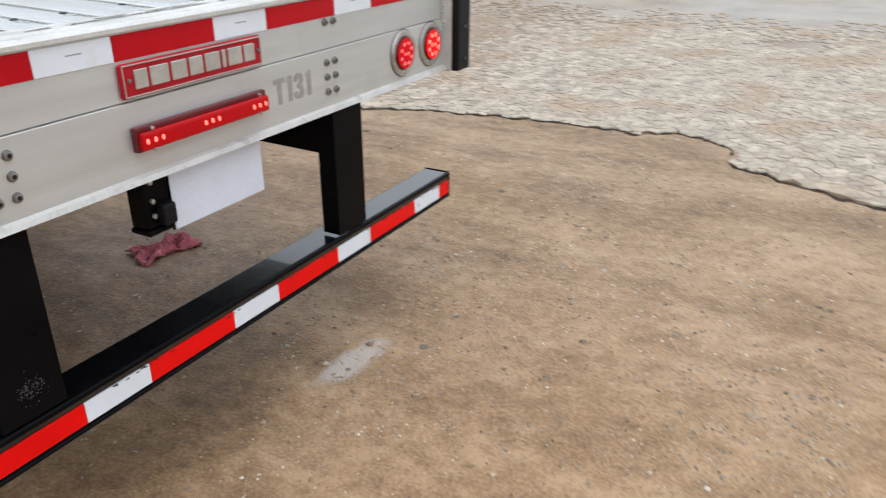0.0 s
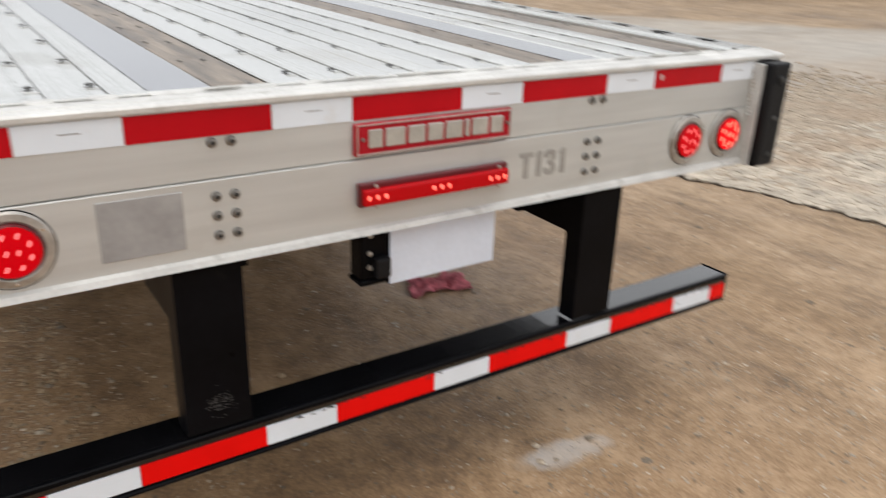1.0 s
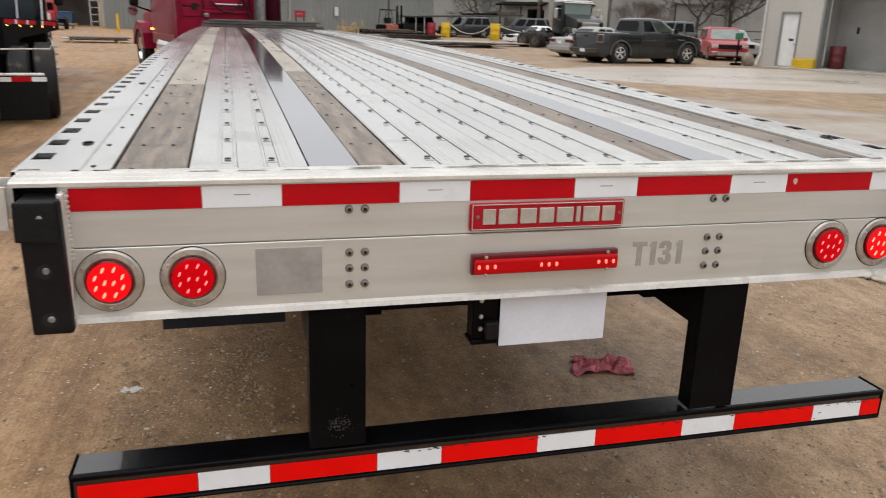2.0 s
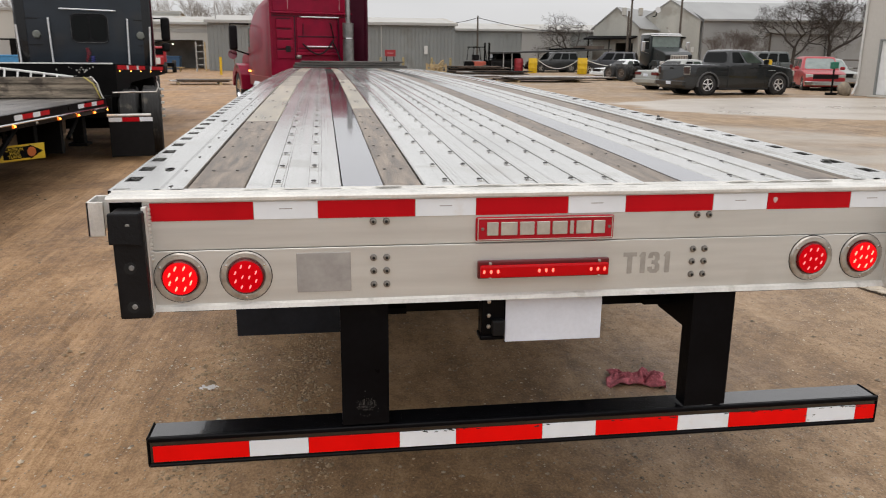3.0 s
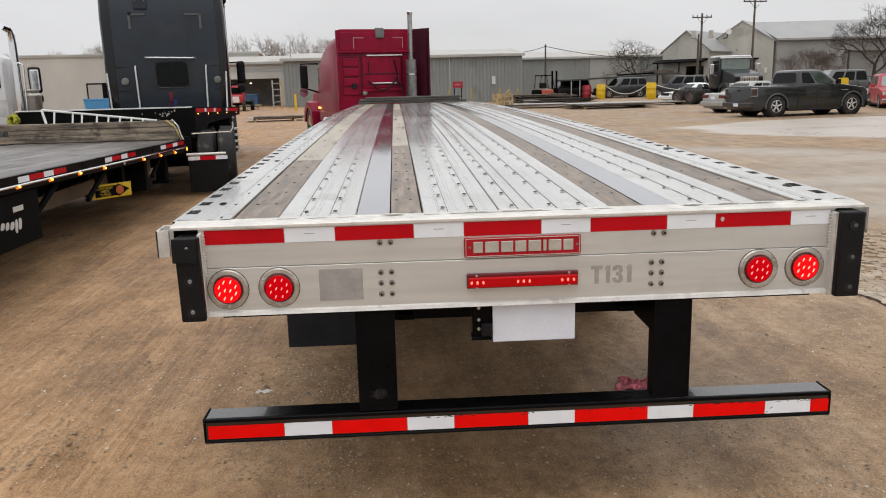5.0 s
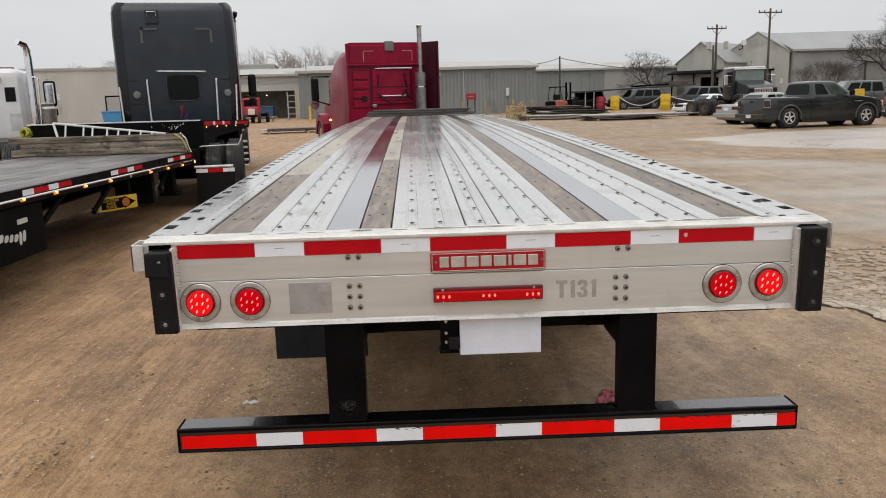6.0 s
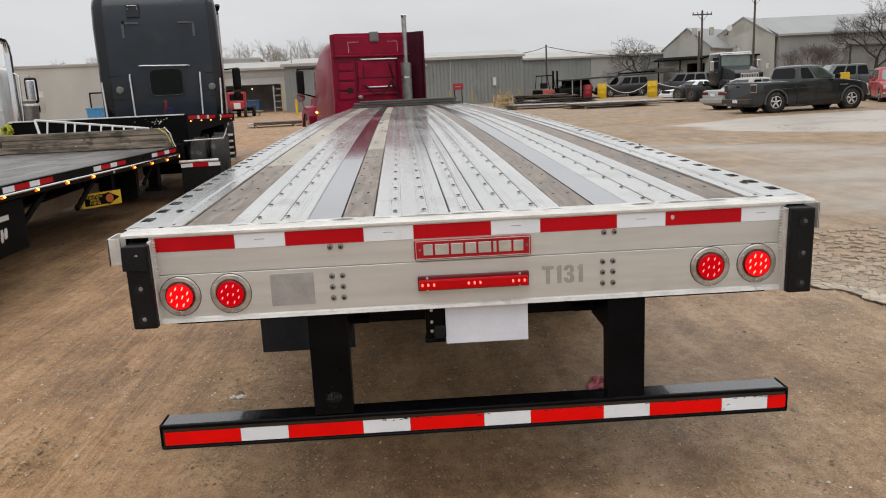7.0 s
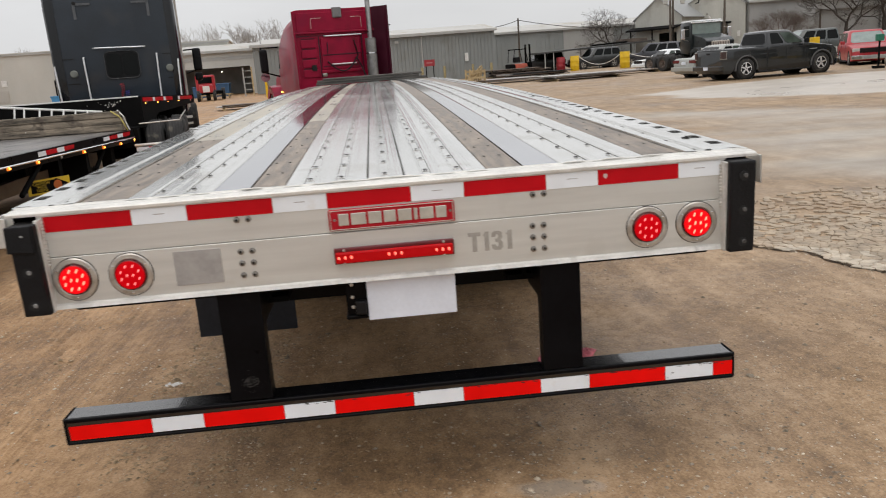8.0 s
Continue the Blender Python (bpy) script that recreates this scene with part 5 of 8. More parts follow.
def residue(at, rx, ry, rz, seed, n):
    """A patch of white caked residue: many flat flakes with gaps."""
    r = random.Random(seed)
    bm = B()
    for k in range(n):
        u, v = r.gauss(0, 0.42), r.gauss(0, 0.42)
        if math.hypot(u, v) > 1.1:
            continue
        x, y = u * rx, v * ry
        s = r.uniform(0.004, 0.014)
        c, d = math.cos(rz), math.sin(rz)
        px, py = at[0] + c * x - d * y, at[1] + d * x + c * y
        ring = [(px + s * r.uniform(0.6, 1.3) * math.cos(a), py + s * r.uniform(0.6, 1.3) * math.sin(a)) for a in np.arange(6) * 1.047]
        z = ground_z(px, py)
        lo = [bm.verts.new((p, q, z)) for p, q in ring]
        hi = [bm.verts.new((px + (p - px) * 0.7, py + (q - py) * 0.7, z + r.uniform(0.001, 0.004))) for p, q in ring]
        for i in range(6):
            bm.faces.new((lo[i], lo[(i + 1) % 6], hi[(i + 1) % 6], hi[i]))
        bm.faces.new(hi)
    return tagged(part("white_residue", bm, CHALK), "flaky white residue spilled on the dirt", "residue", kind="stuff")


residue((-1.262, 1.43, 0), 0.045, 0.04, 0.2, 2, 110)





def crumpled_rag():
    """A rag in folds: a grid pushed into ridges."""
    bm = B()
    n = 44
    bmesh.ops.create_grid(bm, x_segments=n, y_segments=n, size=0.5)
    for v in bm.verts:
        u, w = v.co.x * 2, v.co.y * 2
        fold = noise.noise((u * 2.3, w * 2.3, 4)) + 0.6 * abs(noise.noise((u * 5, w * 5, 9))) + 0.25 * noise.noise((u * 11, w * 11, 2))
        pull = 1 + 0.35 * noise.noise((u * 1.5, w * 1.5, 14))
        waist = 0.55 + 0.45 * abs(u) ** 1.5
        v.co.x, v.co.y = 0.14 * u * pull, 0.1 * w * waist * pull
        v.co.z = max(0.004, 0.026 + 0.05 * fold) * (1.0 - 0.55 * max(abs(u), abs(w)) ** 3)
    ob = part("rag", bm, RAG, smooth=True)
    sol = ob.modifiers.new("cloth", "SOLIDIFY")
    sol.thickness = 0.003
    ob.matrix_world = pose(0.85, 1.25, ground_z(0.85, 1.25) + 0.002, 0, 0, -12)
    return tagged(ob, "crumpled faded pink rag lying on the dirt", "rag")


crumpled_rag()

# small torn black strap in a slot of the trailer's rail
strap = B()
tube(strap, [(1.205, 2.04, 1.232), (1.21, 2.055, 1.24), (1.216, 2.075, 1.241), (1.22, 2.1, 1.236)], 0.006, 6)
part("torn_strap", strap, RUBBER, trailer, "torn black strap end in the rail")


# ---- trucks and trailers ----
def face_panel(bm, quad, u0, u1, v0, v1, out=0.006, thick=0.012, cut=0.0):
    """A thin slab on a four-cornered face, over a part of it, proud of it. quad: lower left, lower right, upper right, upper left."""
    q = [Vector(p) for p in quad]
    nrm = (q[1] - q[0]).cross(q[3] - q[0]).normalized()

    def at(u, v):
        return (q[0] * (1 - u) + q[1] * u) * (1 - v) + (q[3] * (1 - u) + q[2] * u) * v
    ring = [at(u0, v0), at(u1, v0), at(u1, v1), at(u0, v1)]
    if cut:
        e = cut * 0.4 * (u1 - u0)
        f = cut * (v1 - v0)
        ring = [at(u0 + e, v0), at(u1 - e, v0), at(u1, v0 + f), at(u1, v1 - f), at(u1 - e, v1), at(u0 + e, v1), at(u0, v1 - f), at(u0, v0 + f)]
    return loft(bm, [[p + nrm * (out - thick) for p in ring], [p + nrm * out for p in ring]])


def duals(parent, x, y, r, out, rim_mat=STEEL):
    for k in (0, 1):
        wheel("dual_wheel", parent, (x - out * 0.34 * k, y, r), r, 0.28, out if k == 0 else -out, rim_mat, 0, "dusty dual truck tyre")


# the step-deck trailer that stands alongside
step = thing("step_deck_trailer", "black step-deck trailer with wooden floor and lit amber marker lamps", "trailer")


def sd_z(y):
    return 0.965 - 0.010 * (y - 3.84)


def build_step_deck():
    y0, y1 = -4.0, 9.62
    bm = B()
    loft(bm, [[(-6.42, y, sd_z(y) - 0.012), (-3.86, y, sd_z(y) - 0.012), (-3.86, y, sd_z(y) - 0.05), (-6.42, y, sd_z(y) - 0.05)] for y in (y0, y1)])
    part("deck_base", bm, FRAME_BLACK, step)
    for k in range(12):                       # floor boards along the deck
        xa, xb = -6.4 + k * 0.211, -6.4 + (k + 1) * 0.211 - 0.006
        bm = loft(B(), [[(xa, y, sd_z(y) - 0.012), (xb, y, sd_z(y) - 0.012), (xb, y, sd_z(y)), (xa, y, sd_z(y))] for y in (y0, y1)])
        part("floor_board", bm, FLOOR_WOOD, step, "wet grey wooden floor board")
    for x0, x1 in ((-3.86, -3.8), (-6.48, -6.42)):
        rings = [[(x0, y, sd_z(y) + 0.006), (x1, y, sd_z(y) + 0.006), (x1, y, sd_z(y) - 0.13 - 0.008 * max(y - 4, 0)), (x0, y, sd_z(y) - 0.13 - 0.008 * max(y - 4, 0))] for y in np.linspace(y0, y1, 9)]
        part("side_rail", loft(B(), rings), BLACK_STEEL, step, "black steel side rail")
    rub = [(-3.79, y, sd_z(y) - 0.078 - 0.006 * max(y - 4, 0)) for y in np.linspace(y0, y1, 9)]
    part("rub_rail", tube(B(), rub, 0.012, 6), CHROME, step, "worn bright rub rail")
    # reflective tape in pairs of pieces
    for ya, w in ((4.22, 0.203), (6.25, 0.21), (8.32, 0.235)):
        for k in range(4):
            a = ya + (0, 1, 2.45, 3.45)[k] * w
            b = a + (1, 1.43, 1, 1.43)[k] * w - 0.002
            rings = [[(-3.801, y, sd_z(y) - 0.064), (-3.796, y, sd_z(y) - 0.064), (-3.796, y, sd_z(y) - 0.012), (-3.801, y, sd_z(y) - 0.012)] for y in (a, b)]
            red = k % 2 == 1
            part("tape_red" if red else "tape_white", loft(B(), rings), TAPE_RED if red else TAPE_WHITE, step)
    # amber marker lamps under the rail
    for y in (2.3, 2.9, 3.55, 4.2, 4.84, 5.52, 6.2, 7.55, 8.27, 8.96):
        z = 0.87 - 0.0225 * (y - 4.2)
        lamp = part("marker_lamp", box(B(), -3.815, -3.785, y - 0.038, y + 0.038, z - 0.018, z + 0.018, 0.006), AMBER_LENS, step, "lit amber marker lamp")
        part("bulb", lathe(B(), [(0.011, 0), (0.008, 0.01), (0.0001, 0.013)], (-3.785, y, z), "x", 10), AMBER, lamp, "lit amber lamp")
    part("marker_lamp", box(B(), -3.83, -3.8, 9.6, 9.66, 0.74, 0.79, 0.006), AMBER, step, "lit amber lamp")
    part("side_marker", lathe(B(), [(0.02, 0), (0.012, 0.014), (0.0001, 0.016)], (-3.8, 6.85, 0.81), "x", 8), LAMP_WHITE, step)
    # under the deck
    for x in (-4.75, -5.5):
        rings = [[(x - 0.07, y, 0.5), (x + 0.07, y, 0.5), (x + 0.07, y, sd_z(y) - 0.05), (x - 0.07, y, sd_z(y) - 0.05)] for y in (y0, y1)]
        part("main_beam", loft(B(), rings), FRAME_BLACK, step)
    for y in np.arange(-3.6, 9.6, 0.8):
        part("cross_member", box(B(), -6.4, -3.86, y - 0.04, y + 0.04, sd_z(y) - 0.15, sd_z(y) - 0.052), FRAME_BLACK, step)
    for ya, yb in ((4.62, 5.2), (5.95, 6.5), (8.2, 8.6)):
        part("brace", tube(B(), [(-3.86, yb, 0.84), (-3.92, ya, 0.5)], 0.03, 6), FRAME_BLACK, step)
    part("cross_tie", box(B(), -4.75, -3.86, 7.75, 7.85, 0.36, 0.8, 0.004), FRAME_BLACK, step)
    # light bounced off the dirt is put into this rail's brown
    part("lower_rail", prism(B(), [(4.64, 0.4), (9.55, 0.44), (9.55, 0.62), (4.64, 0.55)], -4.46, -4.36, "x"), mat("bounce_lit_rail_brown", (0.16, 0.118, 0.08), 0.7, 0, 0.2, 4), step, "lower rail coloured brown by bounced ground light")
    # black box added to make the shadowed space under the deck dark
    part("lower_rail", box(B(), -5.9, -5.6, 4.64, 9.9, 0.12, 0.5, 0.006), FRAME_BLACK, step)
    for y in (5.6, 7.2, 8.8):
        part("rail_hanger", box(B(), -4.45, -4.37, y - 0.05, y + 0.05, 0.38, 0.8), FRAME_BLACK, step)
    # tool box with maker's lettering turned into plain white strokes
    tool = part("tool_box", box(B(), -4.35, -3.83, 2.4, 4.62, 0.34, 0.82, 0.012), FRAME_BLACK, step, "black steel tool box")
    y = 3.7
    for w, tall, drop in ((0.07, 0.062, 0), (0.075, 0.07, 0), (0.07, 0.062, 0), (0.065, 0.066, 0), (0.075, 0.068, 0), (0.05, 0.12, 0.03), (0.06, 0.1, 0)):   # plain slanted blobs, joined like script
        z = 0.558 - 0.14 * (y - 3.7) - drop
        blob = [(y, z + tall * 0.2), (y + w * 0.3, z), (y + w * 0.8, z + tall * 0.1), (y + w * 1.12, z + tall * 0.7), (y + w * 0.9, z + tall), (y + w * 0.35, z + tall * 0.95)]
        part("stroke", prism(B(), blob, -3.83, -3.826, "x"), WHITE_METAL, tool)
        y += w + 0.012
    part("sticker", box(B(), -3.83, -3.826, 4.12, 4.3, 0.655, 0.7), WHITE_METAL, tool)
    leg = part("landing_leg", box(B(), -4.15, -4.0, 9.1, 9.25, 0.34, 0.8, 0.008), FRAME_BLACK, step)
    part("foot", box(B(), -4.2, -3.95, 9.05, 9.3, 0.3, 0.34, 0.006), FRAME_BLACK, leg)
    for y in (-1.2, -2.5):
        part("axle", rod(B(), (-6.2, y, 0.42), (-4.05, y, 0.42), 0.06, 10), FRAME_BLACK, step)
        for x, o in ((-3.98, 1), (-6.3, -1)):
            duals(step, x, y, 0.42, o)
    # the raised front deck
    yf, ye, zt = 10.2, 13.75, 1.385
    bm = prism(B(), [(yf, 0.9), (yf, zt), (ye, zt - 0.09), (ye, zt - 0.24), (yf + 0.9, zt - 0.3), (yf + 0.35, 0.9)], -6.6, -3.78, "x")
    part("upper_deck", bm, FRAME_BLACK, step, "black raised front deck")
    part("upper_edge", prism(B(), [(yf - 0.01, zt - 0.006), (yf + 0.03, zt + 0.004), (yf + 0.03, zt + 0.013), (yf - 0.01, zt + 0.01)], -6.6, -3.82, "x"), WHITE_METAL, step, "white worn top edge")
    part("step_wall", box(B(), -6.42, -3.86, 9.86, 10.19, 0.62, 0.93, 0.006), FRAME_BLACK, step)
    for i, (a, b) in enumerate(((10.3, 10.85), (10.85, 10.98), (10.98, 11.5), (11.5, 11.64), (11.64, 12.1), (12.5, 12.62), (12.62, 13.6))):
        zz = [zt - 0.005 - 0.0254 * (y - yf) for y in (a, b)]
        rings = [[(-3.782, y, z - 0.075), (-3.776, y, z - 0.075), (-3.776, y, z - 0.012), (-3.782, y, z - 0.012)] for y, z in zip((a, b), zz)]
        part("tape_red" if i % 2 == 0 else "tape_white", loft(B(), rings), TAPE_RED if i % 2 == 0 else TAPE_WHITE, step)
    for y in (10.4, 11.1, 11.75, 12.5, 13.4):
        z = zt - 0.105 - 0.0254 * (y - yf)
        part("marker_lamp", lathe(B(), [(0.011, 0), (0.008, 0.01), (0.0001, 0.013)], (-3.778, y, z), "x", 8), AMBER if y < 13 else LED_HOT, step, "lit marker lamp")
    # air tank and suspension beam under the raised deck
    part("air_tank", lathe(B(), [(0.001, 10.5), (0.15, 10.52), (0.2, 10.58), (0.2, 12.1), (0.15, 12.16), (0.001, 12.18)], (-4.75, 0, 0.6), "y", 16), FRAME_BLACK, step, "black air tank", smooth=True)
    part("suspension_beam", box(B(), -6.0, -5.3, 10.4, 12.6, 0.3, 0.75, 0.02, 2), FRAME_BLACK, step)
    # scratches of bare metal on the step's corner
    r = random.Random(9)
    bm = B()
    for k in range(26):
        x, z, s = -4.25 + r.gauss(0, 0.16), 1.3 + r.gauss(0, 0.04), r.uniform(0.004, 0.014)
        prism(bm, [(x - s, z), (x + s * 0.4, z - s), (x + s, z + s * 1.5)], yf - 0.004, yf - 0.001, "y")
    tagged(part("bare_scratches", bm, ALU_EDGE, step), kind="stuff")


build_step_deck()

# grey dunnage boards stacked on edge against the step
for k, (z0, z1, x0, x1, y) in enumerate(((0.912, 1.012, -6.6, -3.92, 9.56), (1.014, 1.112, -6.45, -3.9, 9.57), (1.114, 1.205, -6.62, -3.96, 9.56))):
    bm = box(B(), x0, x1, y, y + 0.14, z0, z1, 0.008)
    for v in bm.verts:
        v.co.z += 0.008 * noise.noise((v.co.x * 2, k, 0))
    tagged(part("dunnage_board", bm, PLANK), "weathered grey timber board stacked against the trailer's step", "board", "boards on the step deck")
tie = thing("yellow_tie_rope", "thin yellow rope tied round the end of the boards", "rope")
part("rope", tube(B(), [(-4.05, 9.54, 1.21), (-3.93, 9.53, 1.12), (-3.88, 9.54, 1.0), (-3.86, 9.6, 0.9), (-3.83, 9.6, 0.87)], 0.011, 6), mat("yellow_rope", (0.5, 0.42, 0.12), 0.8), tie)
part("rope", tube(B(), [(-4.0, 9.68, 1.215), (-3.88, 9.54, 1.13), (-3.85, 9.56, 0.99), (-3.81, 9.58, 0.88)], 0.009, 6), WHITE_METAL, tie)


def ladder():
    """A white metal ladder lying on edge over the boards, leaning on the raised deck."""
    lad = thing("ladder", "white metal ladder lying over the boards of the black trailer", "ladder")
    a0, a1, b0, b1 = Vector((-6.05, 9.9, 1.41)), Vector((-4.3, 9.9, 1.2)), Vector((-5.95, 9.78, 1.17)), Vector((-4.3, 9.78, 1.165))
    part("rail", tube(B(), [a0, a1], 0.018, 8), WHITE_METAL, lad)
    part("rail", tube(B(), [b0, b1], 0.02, 8), WHITE_METAL, lad)
    part("brace", tube(B(), [a0, b0], 0.02, 8), WHITE_METAL, lad)
    for f in (0.11, 0.27, 0.35, 0.48, 0.58, 0.68, 0.78, 0.88):
        hi_ = a0.lerp(a1, f)
        part("rung", tube(B(), [hi_, Vector((hi_.x + 0.02, 9.78, 1.168))], 0.014, 6), WHITE_METAL, lad)


ladder()
part_sign = thing("caution_sign", "yellow wide turns warning sign hung under the trailer's side", "sign", (-3.9, 6.62, 0.515), -35)
part_sign.scale = (0.8, 0.8, 0.8)
part("panel", box(B(), 0, 0.006, -0.33, 0.33, -0.105, 0.105, 0.003), SIGN_YELLOW, part_sign)
part("arrow", prism(B(), [(-0.28, -0.078), (0.1, -0.078), (0.1, -0.1), (0.3, 0.0), (0.1, 0.1), (0.1, 0.078), (-0.28, 0.078)], 0.006, 0.009, "x"), BLACK_STEEL, part_sign, "black arrow")
part("dot", lathe(B(), [(0.065, 0.009), (0.065, 0.011), (0.0001, 0.0112)], (0, 0.13, 0), "x", 18), SIGN_ORANGE, part_sign, "orange dot")
for words, z in (("CAUTION", 0.048), ("WIDE", 0.0), ("TURNS", -0.048)):
    text_part("lettering", words, 0.058, pose(0.0102, -0.12, z, 90, 0, 90), SIGN_YELLOW, part_sign, 0.0004, 1.0)
part("bracket", box(B(), -0.02, 0, -0.25, -0.2, -0.1, 0.37, 0.002), FRAME_BLACK, part_sign)
part("bracket", box(B(), -0.02, 0, 0.2, 0.25, -0.1, 0.35, 0.002), FRAME_BLACK, part_sign)


bundle = thing("strap_bundle", "bundled yellow-green cargo strap hung on the raised deck's corner", "strap", (-6.6, 10.12, 1.26))
STRAP_YELLOW = mat("yellow_green_webbing", (0.42, 0.42, 0.04), 0.8, 0, 0.25, 12, 0.4, 80)
for k in range(5):
    r_ = random.Random(70 + k)
    loop = [(0.05 * math.cos(a) + r_.uniform(-0.02, 0.02), 0.03 * (k - 2), 0.075 * math.sin(a) + r_.uniform(-0.02, 0.02)) for a in np.linspace(0, 6.1, 13)]
    part("loop", tube(B(), loop, 0.022, 5), STRAP_YELLOW, bundle)
part("hook", tube(B(), [(0.02, 0, 0.06), (0.04, 0, 0.12), (0.09, 0, 0.12)], 0.014, 6), STEEL, bundle)


def black_tractor():
    """The charcoal sleeper tractor in front of the step-deck trailer, seen from behind."""
    tr = thing("sleeper_tractor", "charcoal black sleeper tractor truck seen from behind", "truck", (-5.16, 14.0, 0), 12)
    rings = []                                # rounded box with a back panel set between two swelling side fairings
    for z, wl, wr, y0, cap in ((0.95, 1.27, 1.13, 0.02, 0), (1.6, 1.27, 1.14, 0.0, 0), (2.4, 1.275, 1.145, 0.0, 0), (3.1, 1.285, 1.14, 0.02, 0), (3.5, 1.275, 1.12, 0.05, 0.0), (3.63, 1.255, 1.1, 0.1, 0.03), (3.71, 1.2, 1.04, 0.19, 0.1), (3.74, 1.08, 0.92, 0.34, 0.25)):
        left, right = [], []
        for k, (u, v) in enumerate(((0.0, 0.7), (0.0, 0.3), (0.012, 0.16), (0.05, 0.06), (0.1, 0.035), (0.13, 0.06), (0.155, 0.045), (0.18, 0.015), (0.23, 0.0))):
            left.append((-wl + u, y0 + v, z))
            right.append((wr - u * 0.72, y0 + v, z))
        rings.append(left + right[::-1] + [(wr, 2.3 - cap, z), (-wl, 2.3 - cap, z)])
    sl = part("sleeper", loft(B(), rings), BLACK_PAINT, tr, "charcoal painted sleeper box", smooth=True)
    for s, wide in ((-1, (1.275, 1.275, 1.28, 1.29, 1.28, 1.26, 1.2)), (1, (1.135, 1.145, 1.15, 1.145, 1.125, 1.1, 1.04))):
        rows = []                             # glossy corner fairings that swell out past the back panel, blackened for channel shade
        for z, w, y0 in zip((0.96, 1.6, 2.4, 3.1, 3.5, 3.64, 3.72), wide, (-0.04, -0.06, -0.06, -0.04, 0.0, 0.06, 0.14)):
            rows.append([(s * (w - a), y0 + b, z) for a, b in ((-0.004, 0.5), (-0.006, 0.16), (0.012, 0.05), (0.05, 0.0), (0.1, 0.006), (0.16, 0.035), (0.21, 0.075), (0.235, 0.1), (0.06, 0.5))])
        part("corner_fairing", loft(B(), rows), FAIRING_SHADE, sl, "glossy corner fairing blackened for the shaded channel", smooth=True)
    part("cab", box(B(), -1.1, 1.1, 2.2, 4.0, 0.95, 2.9, 0.15, 3), BLACK_PAINT, tr, smooth=True)
    part("hood", box(B(), -0.95, 0.95, 3.9, 6.2, 0.75, 1.95, 0.2, 3), BLACK_PAINT, tr, smooth=True)
    for s in (-1, 1):
        part("grab_bar", tube(B(), [(s * 0.69, 0.0, 2.16), (s * 0.69, -0.05, 2.14), (s * 0.67, -0.05, 1.3), (s * 0.67, 0, 1.28)], 0.017, 8), BRIGHT_BAR, sl, "bright grab bar")
        part("grab_bar", tube(B(), [(s * 1.16 - 0.07, 0.05, 2.04), (s * 1.16 - 0.07, -0.11, 2.02), (s * 1.13 - 0.07, -0.11, 1.28), (s * 1.13 - 0.07, 0.05, 1.24)], 0.017, 8), BRIGHT_BAR, sl, "bright grab bar")
        part("work_lamp", lathe(B(), [(0.075, 0.01), (0.075, -0.02), (0.06, -0.032), (0.0001, -0.036)], (s * 0.91, 0, 1.86), "y", 20), mat("frosted_lamp", (0.17, 0.18, 0.16), 0.4), sl, "round frosted work lamp")
        part("body_seam", box(B(), s * 0.98 - 0.18, s * 0.98 + 0.1, -0.008, 0.01, 2.14, 2.155), DARK, sl)
        part("body_seam", box(B(), s * 0.95 - 0.1, s * 0.95 + 0.12, -0.008, 0.01, 1.66, 1.675), DARK, sl)
        for a, b in (((s * 0.69 - 0.03, 3.18), (s * 0.4 - 0.03, 3.18)), ((s * 0.69 - 0.03, 3.18), (s * 0.68 - 0.03, 2.92))):
            x0, x1, z0, z1 = min(a[0], b[0]) - 0.02, max(a[0], b[0]) + 0.02, min(a[1], b[1]) - 0.02, max(a[1], b[1]) + 0.02
            part("corner_mark", box(B(), x0, x1, 0.0, 0.03, z0, z1), mat("faded_grey_tape", (0.085, 0.092, 0.1), 0.5), sl)
        mir = part("mirror_arm", tube(B(), [(s * 1.15, 3.2, 2.3), (s * 1.5, 3.3, 2.32), (s * 1.5, 3.3, 1.85), (s * 1.15, 3.2, 1.75)], 0.02, 6), BLACK_STEEL, tr)
        part("mirror", box(B(), s * 1.44 - 0.1, s * 1.44 + 0.1, 3.2, 3.32, 1.8, 2.34, 0.07, 3), RUBBER, mir)
        part("spot_mirror", box(B(), s * 1.44 - 0.1, s * 1.44 + 0.08, 3.2, 3.32, 1.56, 1.76, 0.06, 3), RUBBER, mir)
        if s > 0:
            part("exhaust_pipe", tube(B(), [(1.13, 1.4, 1.0), (1.13, 1.4, 3.4), (1.13, 1.38, 3.5), (1.15, 1.34, 3.58)], 0.04, 14), STEEL, tr, "tall chrome exhaust pipe", smooth=True)
            part("pipe_tip", tube(B(), [(1.13, 1.38, 3.46), (1.15, 1.35, 3.56), (1.17, 1.3, 3.64)], 0.05, 12), RUBBER, tr, smooth=True)
    part("top_handle", tube(B(), [(-0.49, 0.0, 2.33), (-0.46, -0.045, 2.33), (0.46, -0.045, 2.31), (0.49, 0, 2.31)], 0.017, 8), BRIGHT_BAR, sl, "bright bar over the window")
    def rounded(x0, x1, z0, z1, r):
        out = []
        for cx, cz, a0 in ((x1 - r, z0 + r, -90), (x1 - r, z1 - r, 0), (x0 + r, z1 - r, 90), (x0 + r, z0 + r, 180)):
            out += [(cx + r * math.cos(radians(a0 + a)), cz + r * math.sin(radians(a0 + a))) for a in (0, 22.5, 45, 67.5, 90)]
        return out
    win = part("rear_window", prism(B(), rounded(-0.32, 0.35, 1.71, 2.26, 0.11), -0.02, 0.01, "y"), RUBBER, sl, "black-framed sliding rear window")
